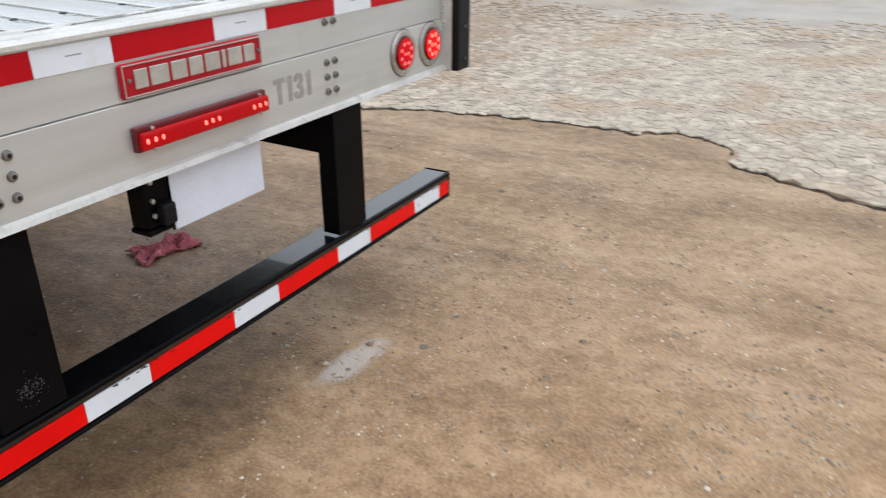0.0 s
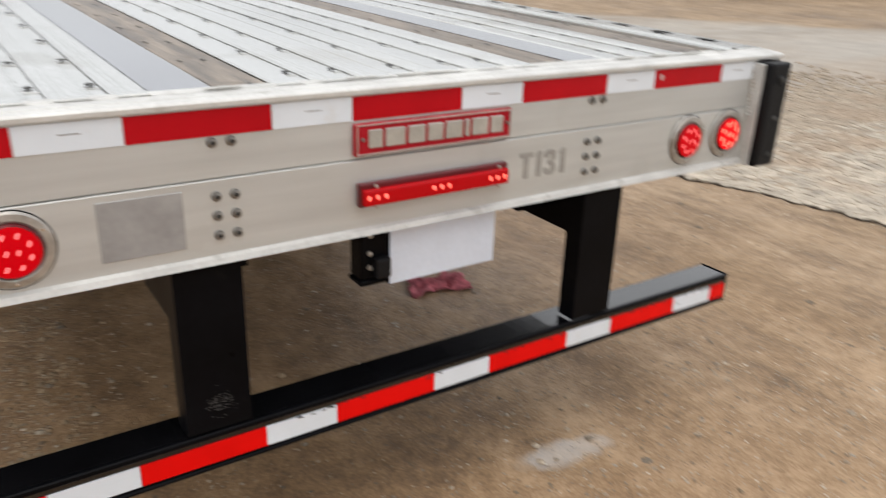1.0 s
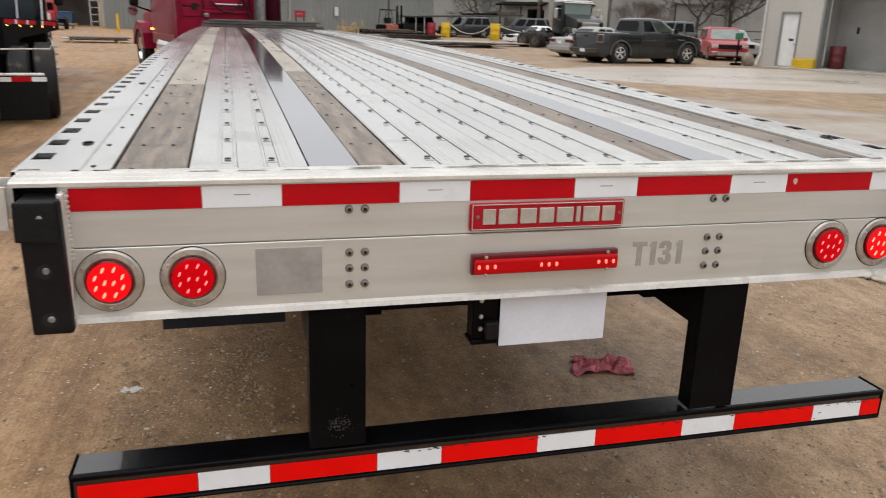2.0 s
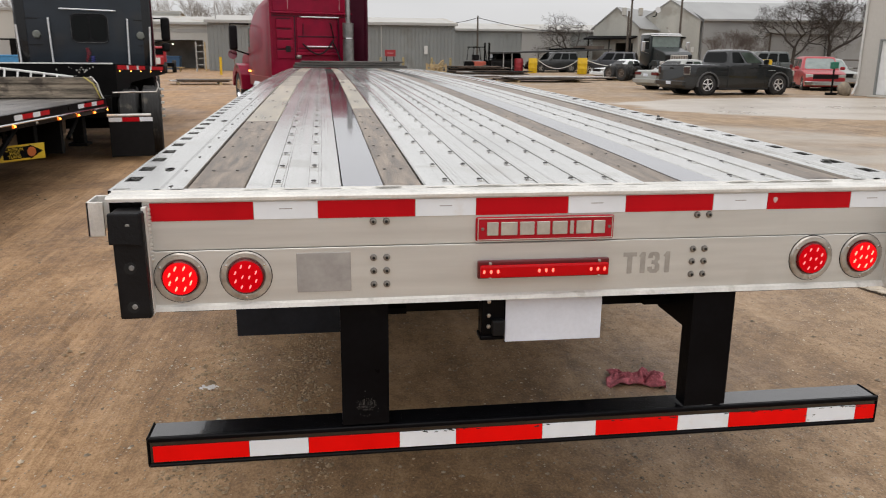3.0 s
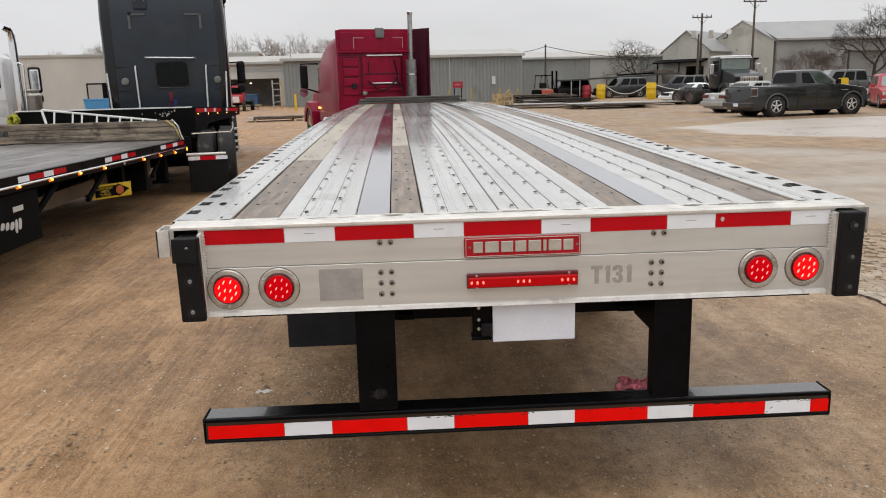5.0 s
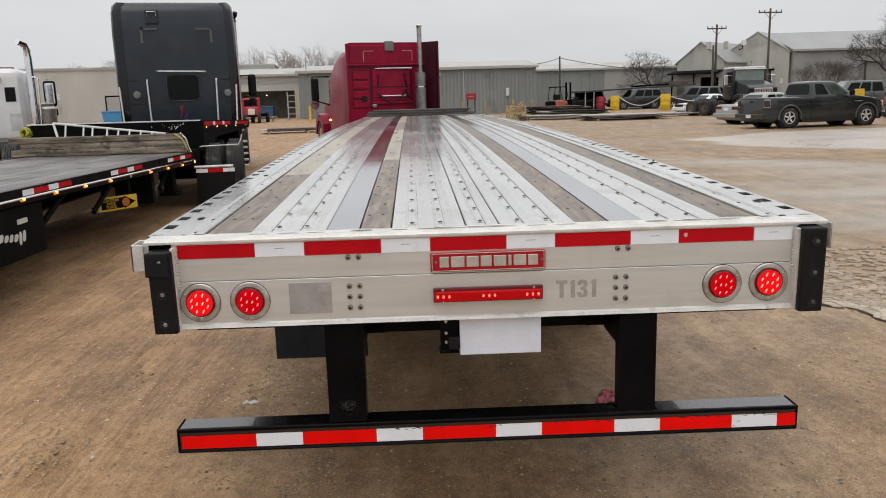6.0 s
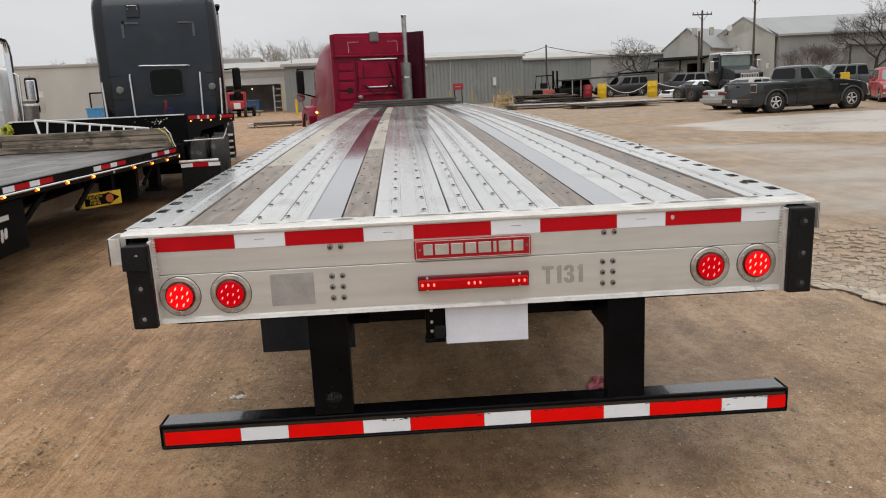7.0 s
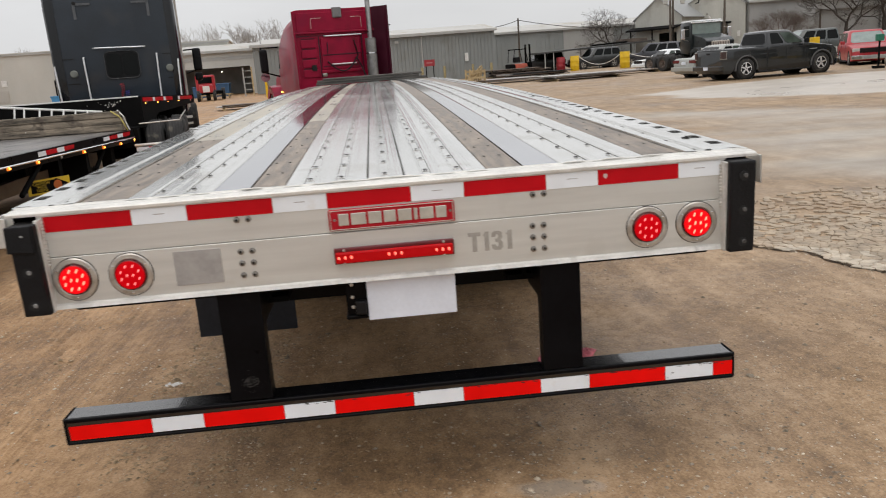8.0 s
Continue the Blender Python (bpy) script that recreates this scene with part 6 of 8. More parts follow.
    part("pane", prism(B(), rounded(-0.275, 0.0, 1.765, 2.205, 0.07), -0.026, -0.018, "y"), GLASS, win)
    part("pane", prism(B(), rounded(0.03, 0.305, 1.765, 2.205, 0.07), -0.026, -0.018, "y"), GLASS, win)
    bead = [(x, -0.021, z) for x, z in rounded(-0.31, 0.34, 1.72, 2.25, 0.105)]
    part("window_bead", tube(B(), bead + bead[:1], 0.007, 6), mat("dull_window_bead", (0.05, 0.054, 0.058), 0.45), win)
    hatch = part("roof_hatch", box(B(), -0.62, -0.36, 0.0, 0.06, 3.28, 3.56, 0.02, 2), BLACK_PAINT, sl)
    part("latch", tube(B(), [(-0.58, -0.005, 3.44), (-0.58, -0.03, 3.52), (-0.4, -0.03, 3.52), (-0.4, -0.005, 3.44)], 0.01, 6), STEEL, hatch)
    part("plug", lathe(B(), [(0.035, 0.03), (0.035, -0.01), (0.0001, -0.012)], (-0.7, 0.0, 3.2), "y", 10), DARK, sl)
    part("air_hose", tube(B(), [(-0.06 + 0.04 * math.cos(a * 0.9) * (1 - a / 90) + 0.02 * math.sin(a * 0.1), -0.07 + 0.03 * math.sin(a * 0.9), 1.62 - a * 0.006) for a in range(46)], 0.006, 6), HOSE_RED, tr, "coiled red air hose")
    part("air_hose", tube(B(), [(0.03 + 0.04 * math.cos(a * 0.9), -0.08 + 0.03 * math.sin(a * 0.9), 1.47 - a * 0.006) for a in range(34)], 0.006, 6), HOSE_BLUE, tr, "coiled blue air hose")
    for s in (-1, 1):
        part("frame_rail", box(B(), s * 0.43 - 0.04, s * 0.43 + 0.04, -4.3, 5.5, 0.62, 0.9), FRAME_BLACK, tr)
        for y in (-3.62, -2.32):
            duals(tr, s * 1.02, y, 0.5, s)
        wheel("steer_wheel", tr, (s * 1.1, 4.9, 0.5), 0.5, 0.29, s, CHROME)
        part("axle_fender_bar", tube(B(), [(s * 0.5, -4.3, 0.98), (s * 1.1, -4.3, 0.99), (s * 1.14, -4.1, 1.05), (s * 1.14, -1.9, 1.05)], 0.011, 6), STEEL, tr, "thin steel fender bar")
        if s < 0:
            continue
        hang = part("flap_hanger", tube(B(), [(s * 0.4, -4.42, 0.66), (s * 1.0, -4.42, 0.66)], 0.022, 8), ALU_EDGE, tr)
        part("mud_flap", box(B(), s * 0.72 - 0.3, s * 0.72 + 0.3, -4.44, -4.425, 0.06, 0.63, 0.003), RUBBER, hang, "black hanging mud flap")
        for k, (a, b) in enumerate(((-0.3, -0.12), (-0.12, 0.12), (0.12, 0.3))):
            part("tape_red" if k == 1 else "tape_white", box(B(), 0.72 + a if s > 0 else -0.72 - b, 0.72 + b if s > 0 else -0.72 - a, -4.447, -4.44, 0.57, 0.63), TAPE_RED if k == 1 else TAPE_WHITE, hang)
    for y in (-3.62, -2.32):
        part("axle", rod(B(), (-0.95, y, 0.5), (0.95, y, 0.5), 0.09, 10), FRAME_BLACK, tr)
    for k in range(5):
        part("step_rib", box(B(), 1.12, 1.24, -1.5, -1.4, 0.4 + 0.12 * k, 0.44 + 0.12 * k, 0.004), ALU_EDGE, tr)
    part("battery_box", box(B(), -1.12, 1.1, -1.5, -0.2, 0.35, 1.12, 0.03, 2), FRAME_BLACK, tr, "black box behind the sleeper")
    part("bulkhead_stand", box(B(), -0.5, 0.5, -3.4, -2.6, 0.9, 1.05, 0.02), FRAME_BLACK, tr)


black_tractor()


FADED_MARK = mat("faded_pinkish_tape", (0.5, 0.36, 0.37), 0.5, 0, 0.15, 12)


def red_tractor():
    """The dark red sleeper tractor that pulls the aluminium trailer, turned a little to one side."""
    tr = thing("red_sleeper_tractor", "dark red sleeper tractor truck coupled to the aluminium trailer", "truck", (-0.9, 17.75, 0), 16)
    W = 1.16
    bm = B()
    rings = []
    for y, w, zt in ((0.0, W, 2.99), (0.1, W, 2.99), (0.16, W * 1.02, 2.9), (0.9, W * 1.03, 2.86), (1.5, W * 1.03, 2.76), (2.0, W * 1.03, 2.6), (2.4, W * 1.02, 2.4), (2.75, W, 2.15), (3.0, W * 0.98, 1.9)):
        c = 0.22
        rings.append([(-w, y, 0.95), (w, y, 0.95), (w, y, zt - c), (w - 0.05, y, zt - 0.09), (w - 0.16, y, zt), (-w + 0.16, y, zt), (-w + 0.05, y, zt - 0.09), (-w, y, zt - c)])
    cabin = part("sleeper", loft(bm, rings), RED_PAINT, tr, "dark red sleeper cab", smooth=True)
    part("roof_fairing", prism(B(), [(-1.16, 2.5), (1.12, 2.5), (1.12, 3.02), (1.0, 3.05), (-1.04, 3.05), (-1.16, 3.02)], -0.02, 0.05, "y", 0.01), RED_PAINT, cabin)
    part("hood", prism(B(), [(2.8, 0.7), (5.2, 0.7), (5.3, 1.1), (5.0, 1.5), (2.8, 1.75)], -0.95, 0.95, "x", 0.08), RED_PAINT, tr)
    part("top_panel", box(B(), -1.08, 0.95, -0.03, 0.0, 2.52, 2.98, 0.012), RED_PAINT, cabin)
    part("ledge", box(B(), -1.13, 0.98, -0.07, 0.0, 2.47, 2.52, 0.012), RED_PAINT, cabin)
    part("back_panel", box(B(), -0.52, 0.5, -0.035, 0.0, 1.58, 2.38, 0.03, 2), RED_PAINT, cabin)
    part("panel_crease", box(B(), -0.5, 0.48, -0.045, -0.03, 1.93, 1.96, 0.005), RED_DARK, cabin)
    for k in range(4):                        # pressed louvres on one side
        z = 1.42 + 0.24 * k
        part("louvre", box(B(), -1.02, -0.62, -0.02, 0.0, z, z + 0.2, 0.018, 2), RED_PAINT, cabin)
        part("louvre_gap", box(B(), -1.0, -0.66, -0.008, 0.004, z + 0.207, z + 0.228), RED_DARK, cabin)
    part("vent", box(B(), -0.8, -0.68, -0.045, -0.03, 1.58, 1.72, 0.004), DARK, cabin)
    part("seam", box(B(), -1.13, 0.98, -0.008, 0.0, 2.41, 2.43), RED_DARK, cabin)
    for s in (-1, 1):
        x = -0.72 if s < 0 else 0.56
        part("corner_mark", box(B(), min(x, x - s * 0.26), max(x, x - s * 0.26), -0.036, -0.03, 2.832, 2.843), FADED_MARK, cabin)
        part("corner_mark", box(B(), x - 0.006, x + 0.006, -0.036, -0.03, 2.58, 2.843), FADED_MARK, cabin)
    part("panel_ledge", box(B(), -0.56, 0.54, -0.05, 0.0, 1.5, 1.58, 0.02, 2), RED_PAINT, cabin)
    part("panel_groove", box(B(), -0.5, 0.48, -0.04, -0.034, 1.66, 1.68), RED_DARK, cabin)
    for x in (-0.56, 0.54):
        part("panel_gap", box(B(), x - 0.016, x + 0.016, -0.01, 0.004, 1.4, 2.42), RED_DARK, cabin)
    part("roof_box", box(B(), -0.16, 0.07, -0.09, 0.03, 2.83, 3.08, 0.03, 2), mat("grey_roof_unit", (0.16, 0.16, 0.16), 0.6), cabin)
    part("handle", tube(B(), [(-0.42, 0, 2.41), (-0.4, -0.07, 2.4), (0.52, -0.07, 2.4), (0.54, 0, 2.41)], 0.019, 8), BRIGHT_BAR, cabin, "bright handle")
    part("handle", tube(B(), [(-0.28, 0, 1.72), (-0.26, -0.07, 1.71), (0.34, -0.07, 1.71), (0.36, 0, 1.72)], 0.018, 8), BRIGHT_BAR, cabin, "bright handle")
    part("handle", tube(B(), [(-0.36, 0, 2.26), (-0.36, -0.05, 2.24), (-0.37, -0.05, 1.98), (-0.37, 0, 1.96)], 0.012, 8), RED_DARK, cabin)
    part("handle", tube(B(), [(0.3, -0.02, 2.28), (0.32, -0.07, 2.26), (0.4, -0.07, 1.9), (0.4, -0.02, 1.88)], 0.013, 8), RUBBER, cabin)
    part("air_line", tube(B(), [(-0.4 + 0.78 * f, -0.1 - 0.1 * math.sin(math.pi * f), 1.78 - 0.3 * math.sin(math.pi * f) + 0.1 * f) for f in np.linspace(0, 1, 14)], 0.02, 6), RUBBER, tr, "black looped air line")
    part("air_line", tube(B(), [(0.34, -0.12, 1.84), (0.45, -0.16, 1.6), (0.48, -0.3, 1.4), (0.42, -0.8, 1.25)], 0.018, 6), RUBBER, tr)
    part("deck_plate", box(B(), -0.55, -0.42, -0.05, 0.0, 1.42, 1.55, 0.05, 2), STEEL, cabin)
    # dark inner side extender
    part("side_extender", prism(B(), [(0.84, -0.03), (0.88, -0.03), (1.15, -0.3), (1.17, -0.4), (1.13, -0.4), (1.1, -0.31)], 1.3, 3.05, "z", 0.008), RED_DARK, cabin, "dark maroon side extender")
    part("side_extender", prism(B(), [(-0.12, 1.3), (0.0, 1.3), (0.0, 3.02), (-0.08, 3.02)], -1.18, -1.13, "x", 0.01), RED_PAINT, cabin)
    stack = part("exhaust_pipe", rod(B(), (0.69, -0.3, 2.2), (0.69, -0.3, 3.42), 0.062, 16), mat("dull_exhaust_chrome", (0.36, 0.36, 0.36), 0.3, 0.9, 0.2, 6), tr, "tall dull chrome exhaust pipe", smooth=True)
    part("pipe_tip", rod(B(), (0.69, -0.3, 3.4), (0.685, -0.32, 3.46), 0.074, 16), CHROME, stack, smooth=True)
    part("muffler", rod(B(), (0.69, -0.3, 1.2), (0.69, -0.3, 2.28), 0.135, 18), mat("dull_heat_shield", (0.24, 0.24, 0.235), 0.45, 0.7, 0.2, 8), stack, "dull steel heat shield", smooth=True)
    part("clamp", rod(B(), (0.69, -0.3, 1.9), (0.69, -0.3, 1.93), 0.142, 18), CHROME, stack)
    # side: door, mirror, fender and steer wheel
    part("side_window", box(B(), -1.175, -1.15, 2.0, 2.75, 1.7, 2.2, 0.01), GLASS, cabin)
    part("door_seam", box(B(), -1.17, -1.15, 1.85, 1.88, 1.0, 2.3), RED_DARK, cabin)
    for s in (-1, 1):
        mir = part("mirror_arm", tube(B(), [(s * 1.12, 2.9, 2.3), (s * 1.62, 2.85, 2.3), (s * 1.62, 2.85, 1.65), (s * 1.14, 2.9, 1.5)], 0.025, 6), BLACK_STEEL, tr)
        part("mirror", box(B(), s * 1.56 - 0.11, s * 1.56 + 0.11, 2.75, 2.88, 1.62, 2.26, 0.05, 2), RUBBER, mir, "black mirror housing")
        part("hood_mirror", lathe(B(), [(0.13, -0.03), (0.12, 0.03), (0.03, 0.06), (0.0001, 0.06)], (s * 1.42, 3.9, 1.5), "y", 16), CHROME, mir)
        part("hood_mirror_stem", tube(B(), [(s * 1.4, 3.9, 1.4), (s * 1.3, 4.0, 1.1)], 0.016, 6), STEEL, mir)
        part("fender", prism(B(), [(3.3, 0.55), (3.42, 0.95), (3.75, 1.2), (4.3, 1.25), (4.75, 1.0), (4.9, 0.6), (4.7, 0.6), (4.5, 0.9), (4.2, 1.06), (3.8, 1.02), (3.58, 0.85), (3.5, 0.55)], s * 0.95 if s > 0 else -1.3, 1.3 if s > 0 else -0.95, "x", 0.02), RED_PAINT, tr, "dark red front fender")
        part("fender_lamp", box(B(), s * 1.19 - 0.03, s * 1.19 + 0.03, 2.6, 2.66, 1.05, 1.1, 0.01), AMBER, cabin, "lit amber side lamp")
        wheel("steer_wheel", tr, (s * 1.12, 4.1, 0.52), 0.52, 0.29, s, CHROME)
        part("frame_rail", box(B(), s * 0.43 - 0.04, s * 0.43 + 0.04, -3.8, 4.8, 0.62, 0.9), FRAME_BLACK, tr)
        for y in (-2.6, -1.3):
            duals(tr, s * 1.2, y, 0.5, s)
        part("fuel_tank", lathe(B(), [(0.0001, 0.5), (0.3, 0.52), (0.31, 1.9), (0.0001, 1.92)], (s * 0.95, 0, 0.66), "y", 18), CHROME, tr, smooth=True)
    part("lower_skirt", box(B(), -1.2, -1.14, 0.1, 2.6, 0.72, 1.0, 0.02), RED_PAINT, tr)


red_tractor()


def white_tractor():
    """Part of a white day-cab truck at the yard's edge."""
    tr = thing("white_tractor", "white day-cab tractor truck with chrome exhaust pipe", "truck", (-9.75, 14.0, 0), 18)
    cabin = part("cab", box(B(), -1.2, 1.18, 0.0, 1.9, 0.95, 2.5, 0.22, 3), WHITE_PAINT, tr, "white rounded day cab", smooth=True)
    part("hood", box(B(), -0.95, 0.95, 1.8, 4.0, 0.8, 1.7, 0.15, 2), WHITE_PAINT, tr, smooth=True)
    part("rear_window", box(B(), 0.82, 1.02, -0.012, 0.02, 1.8, 2.1, 0.006), GLASS, cabin)
    part("rear_window", box(B(), -0.5, 0.5, -0.012, 0.02, 1.7, 2.2, 0.006), GLASS, cabin)
    part("horn", lathe(B(), [(0.06, -0.1), (0.03, 0.1), (0.0001, 0.12)], (0.75, -0.06, 2.28), "y", 12), STEEL, cabin)
    part("roof_lamp", box(B(), 0.7, 1.0, 0.3, 0.5, 2.46, 2.53, 0.02), LAMP_RED, cabin, "red roof lamp")
    part("door_handle", tube(B(), [(0.5, -0.05, 1.75), (0.52, -0.05, 1.3)], 0.012, 6), RUBBER, cabin)
    part("lower_door", box(B(), 0.86, 1.1, -0.01, 0.01, 1.2, 1.55, 0.004), mat("white_hatch", (0.55, 0.55, 0.54), 0.4), cabin)
    st = part("exhaust_pipe", tube(B(), [(1.36, -0.15, 1.2), (1.36, -0.15, 2.7), (1.36, -0.15, 2.85), (1.32, -0.2, 2.96), (1.22, -0.3, 3.02)], 0.075, 14), CHROME, tr, "tall chrome exhaust pipe with bent tip", smooth=True)
    part("guard", tube(B(), [(1.48, -0.2, 1.3), (1.5, -0.2, 2.25), (1.42, -0.2, 2.3)], 0.02, 8), CHROME, st)
    part("air_cleaner", lathe(B(), [(0.001, 1.35), (0.2, 1.38), (0.21, 1.75), (0.16, 1.8), (0.17, 1.86), (0.001, 1.9)], (1.42, 1.3, -0.12), "z", 20), STEEL, tr, "steel air cleaner", smooth=True)
    mir = part("mirror_arm", tube(B(), [(1.0, 1.5, 2.28), (1.5, 1.5, 2.3), (1.5, 1.5, 1.62), (1.0, 1.5, 1.58)], 0.014, 6), STEEL, tr)
    part("mirror", box(B(), 1.38, 1.64, 1.45, 1.55, 1.68, 2.26, 0.07, 3), RUBBER, mir)
    part("mirror_glass", box(B(), 1.41, 1.61, 1.43, 1.455, 1.73, 2.21, 0.03, 2), CHROME, mir)
    part("spot_mirror", box(B(), 1.4, 1.64, 1.44, 1.54, 1.46, 1.64, 0.05, 3), RUBBER, mir)
    for s in (-1, 1):
        part("frame_rail", box(B(), s * 0.43 - 0.04, s * 0.43 + 0.04, -3.4, 3.6, 0.62, 0.9), FRAME_BLACK, tr)
        for y in (-2.4, -1.1):
            duals(tr, s * 1.2, y, 0.5, s)
        wheel("steer_wheel", tr, (s * 1.05, 2.9, 0.5), 0.5, 0.29, s, CHROME)
    part("fifth_wheel_plate", box(B(), -0.45, 0.45, -2.2, -1.2, 0.9, 1.0, 0.02), FRAME_BLACK, tr)


white_tractor()

# ---- parked cars ----
# greenish base colour raised for the sky that shows through the panes
GLASS_GREEN = mat("greenish_sky_toned_glass", (0.05, 0.068, 0.056), 0.08, 0, 0.2, 3, rvar=0.03, spec=0.4)
RIM_BRIGHT = mat("polished_alloy_wheel", (0.86, 0.86, 0.87), 0.22, 0.55, 0.05, 10)
GABLE_TAN = mat("streaked_grey_tan_sheet_metal", (0.42, 0.418, 0.38), 0.6, 0, 0.14, 0.5, 0.1, 20, stretch=(1, 1, 0.15), spots=(0.32, 0.308, 0.27), spot_scale=0.45, spot_low=0.53)
LAMP_SMOKED = mat("smoked_tail_lamp", (0.05, 0.03, 0.028), 0.2, 0, 0.1, 10)


def car(name, label, paint, at, rz, L, W, H, style="suv", rim=None, belt=None, group="parked cars", windscreen=None):
    """A car: lower body with arches, glasshouse with panes, wheels, lamps and bumpers. Local y points to its front."""
    c = thing(name, label, "pickup" if style == "pickup" else "car", at, rz, group)
    rim = rim or STEEL
    h = L / 2
    belt = belt or H * (0.6 if style != "sedan" else 0.64)
    r = 0.4 if style == "pickup" else 0.37 if style == "suv" else 0.31
    g = r * 0.62                              # sill height
    wf, wr = h - L * (0.165 if style != "pickup" else 0.151), -h + L * (0.19 if style != "pickup" else 0.2)
    hood = belt * (0.95 if style != "sedan" else 0.9)
    top = {"sedan": [(-h, belt * 0.78), (-h + 0.05, belt * 0.94), (-h + 0.15, belt * 0.98), (-h * 0.55, belt), (h * 0.3, belt), (h * 0.38, hood), (h - 0.5, hood * 0.93), (h - 0.08, hood * 0.86), (h, belt * 0.6)],
           "pickup": [(-h, belt * 0.93), (-h + 0.04, belt * 0.985), (-h * 0.26, belt * 0.985), (-h * 0.25, belt), (h * 0.5, belt), (h - 0.62, hood * 0.965), (h - 0.25, hood * 0.91), (h - 0.06, hood * 0.8), (h, belt * 0.6)]}.get(
        style, [(-h, belt * 0.7), (-h + 0.06, belt), (h * 0.42, belt * 0.99), (h - 0.3, hood * 0.95), (h - 0.08, hood * 0.86), (h, belt * 0.6)])

    def under(y):
        """The lower edge of the body: the sill, with an arch over each wheel."""
        z = g + (0.12 * (1 - (y + h) / 0.12) if y < -h + 0.12 else 0.08 * (1 - (h - y) / 0.12) if y > h - 0.12 else 0)
        for cy in (wf, wr):
            d = abs(y - cy)
            if d < r + 0.07:
                z = max(z, r + math.sqrt((r + 0.07) ** 2 - d * d))
        return z

    def side_x(z, y=0.0):
        """Half the body's width: fullest below the belt, drawn in towards the sill, the belt and the corners."""
        f = 1 - 0.032 * max((z - belt * 0.7) / (belt * 0.3), 0) ** 2 - 0.03 * max((belt * 0.62 - z) / (belt * 0.4), 0) ** 2
        return W / 2 * f * (1 - 0.09 * max((abs(y) - h * 0.86) / (h * 0.14), 0) ** 2)
    stations = sorted({round(v, 4) for v in [q[0] for q in top] + list(np.linspace(-h + 0.12, h - 0.12, 21)) + [cy + (r + 0.069) * math.sin(a_) for cy in (wf, wr) for a_ in np.linspace(-math.pi / 2, math.pi / 2, 13)]})
    rings = []
    for y in stations:
        zt, zb_ = float(np.interp(y, [q[0] for q in top], [q[1] for q in top])), under(y)
        half = [(side_x(zb_ + (zt - 0.05 - zb_) * f, y), zb_ + (zt - 0.05 - zb_) * f) for f in (0, 0.12, 0.3, 0.5, 0.7, 0.86, 1.0)]
        e = half[-1][0]
        half += [(e - 0.012, zt - 0.022), (e - 0.045, zt - 0.004), (e - 0.2, zt + 0.008)]
        rings.append([(-x, y, z) for x, z in half] + [(x, y, z) for x, z in half[::-1]])
    body = part("body", loft(B(), rings), paint, c, smooth=True)
    for cy in (wf, wr):
        for s in (-1, 1):
            wheel("wheel", c, (s * (W / 2 - 0.12), cy, r), r, 0.24, s, rim, 5)
            part("wheel_well", lathe(B(), [(r + 0.075, s * (W / 2 - 0.36)), (r + 0.075, s * (W / 2 - 0.02)), (r + 0.03, s * (W / 2 - 0.02)), (r + 0.03, s * (W / 2 - 0.36))], (0, cy, r), "x", 20), DARK, body)
            if style == "pickup":
                ring = [(r + 0.075, s * (W / 2 - 0.03)), (r + 0.08, s * (W / 2 + 0.03)), (r + 0.13, s * (W / 2 + 0.025)), (r + 0.14, s * (W / 2 - 0.03))]
                fl = B()
                rows = []
                for a in np.linspace(-0.15, math.pi + 0.15, 14):
                    rows.append([(x, cy + q * math.cos(a), r + q * math.sin(a)) for q, x in ring])
                loft(fl, rows)
                part("wheel_arch_flare", fl, mat("grey_arch_flare", (0.1, 0.1, 0.1), 0.4, 0.2), body)
    # glasshouse
    if style == "sedan":
        b0, b1, t0, t1 = -h * 0.62, h * 0.36, -h * 0.34, h * 0.08
    elif style == "pickup":
        b0, b1, t0, t1 = -h * 0.25, h * 0.52, -h * 0.21, h * 0.2
    elif style == "compact":
        b0, b1, t0, t1 = -h + 0.08, h * 0.36, -h * 0.9, h * 0.05
    else:
        b0, b1, t0, t1 = -h + 0.08, h * 0.42, -h * 0.88, h * 0.16
    w0, w1 = W / 2 - 0.05, W / 2 - 0.2
    zb = belt - 0.01
    zr = H - 0.075
    base = [(-w0, b0, zb), (w0, b0, zb), (w0, b1, zb), (-w0, b1, zb)]
    roof = [(-w1, t0, zr), (w1, t0, zr), (w1, t1, zr), (-w1, t1, zr)]

    def ring(q, r_, inset, z):
        out = []
        for k, (sx, sy) in enumerate(((1, 1), (-1, 1), (-1, -1), (1, -1))):
            px, py = q[k][0] + sx * inset, q[k][1] + sy * inset
            turn = [(px, py + sy * r_), (px + sx * r_ * 0.3, py + sy * r_ * 0.3), (px + sx * r_, py)]
            out += [(x, y, z) for x, y in (turn if k % 2 == 0 else turn[::-1])]
        return out
    gh = part("glasshouse", loft(B(), [ring(base, 0.1, 0, zb), ring(roof, 0.1, 0, zr), ring(roof, 0.13, 0.03, zr + 0.035), ring(roof, 0.2, 0.12, H - 0.012), ring(roof, 0.25, 0.3, H)]), paint, c, smooth=True)
    part("windscreen", face_panel(B(), (base[2], base[3], roof[3], roof[2]), 0.07, 0.93, 0.1, 0.95, cut=0.12), windscreen or GLASS, gh)
    part("rear_window", face_panel(B(), (base[0], base[1], roof[1], roof[0]), 0.08, 0.92, 0.12, 0.93, cut=0.18), GLASS, gh)
    cuts = {"pickup": ((0.1, 0.4), (0.46, 0.86)), "sedan": ((0.16, 0.46), (0.5, 0.8)), "compact": ((0.06, 0.4), (0.45, 0.85)), "suv": ((0.05, 0.3), (0.34, 0.58), (0.62, 0.88))}[style]
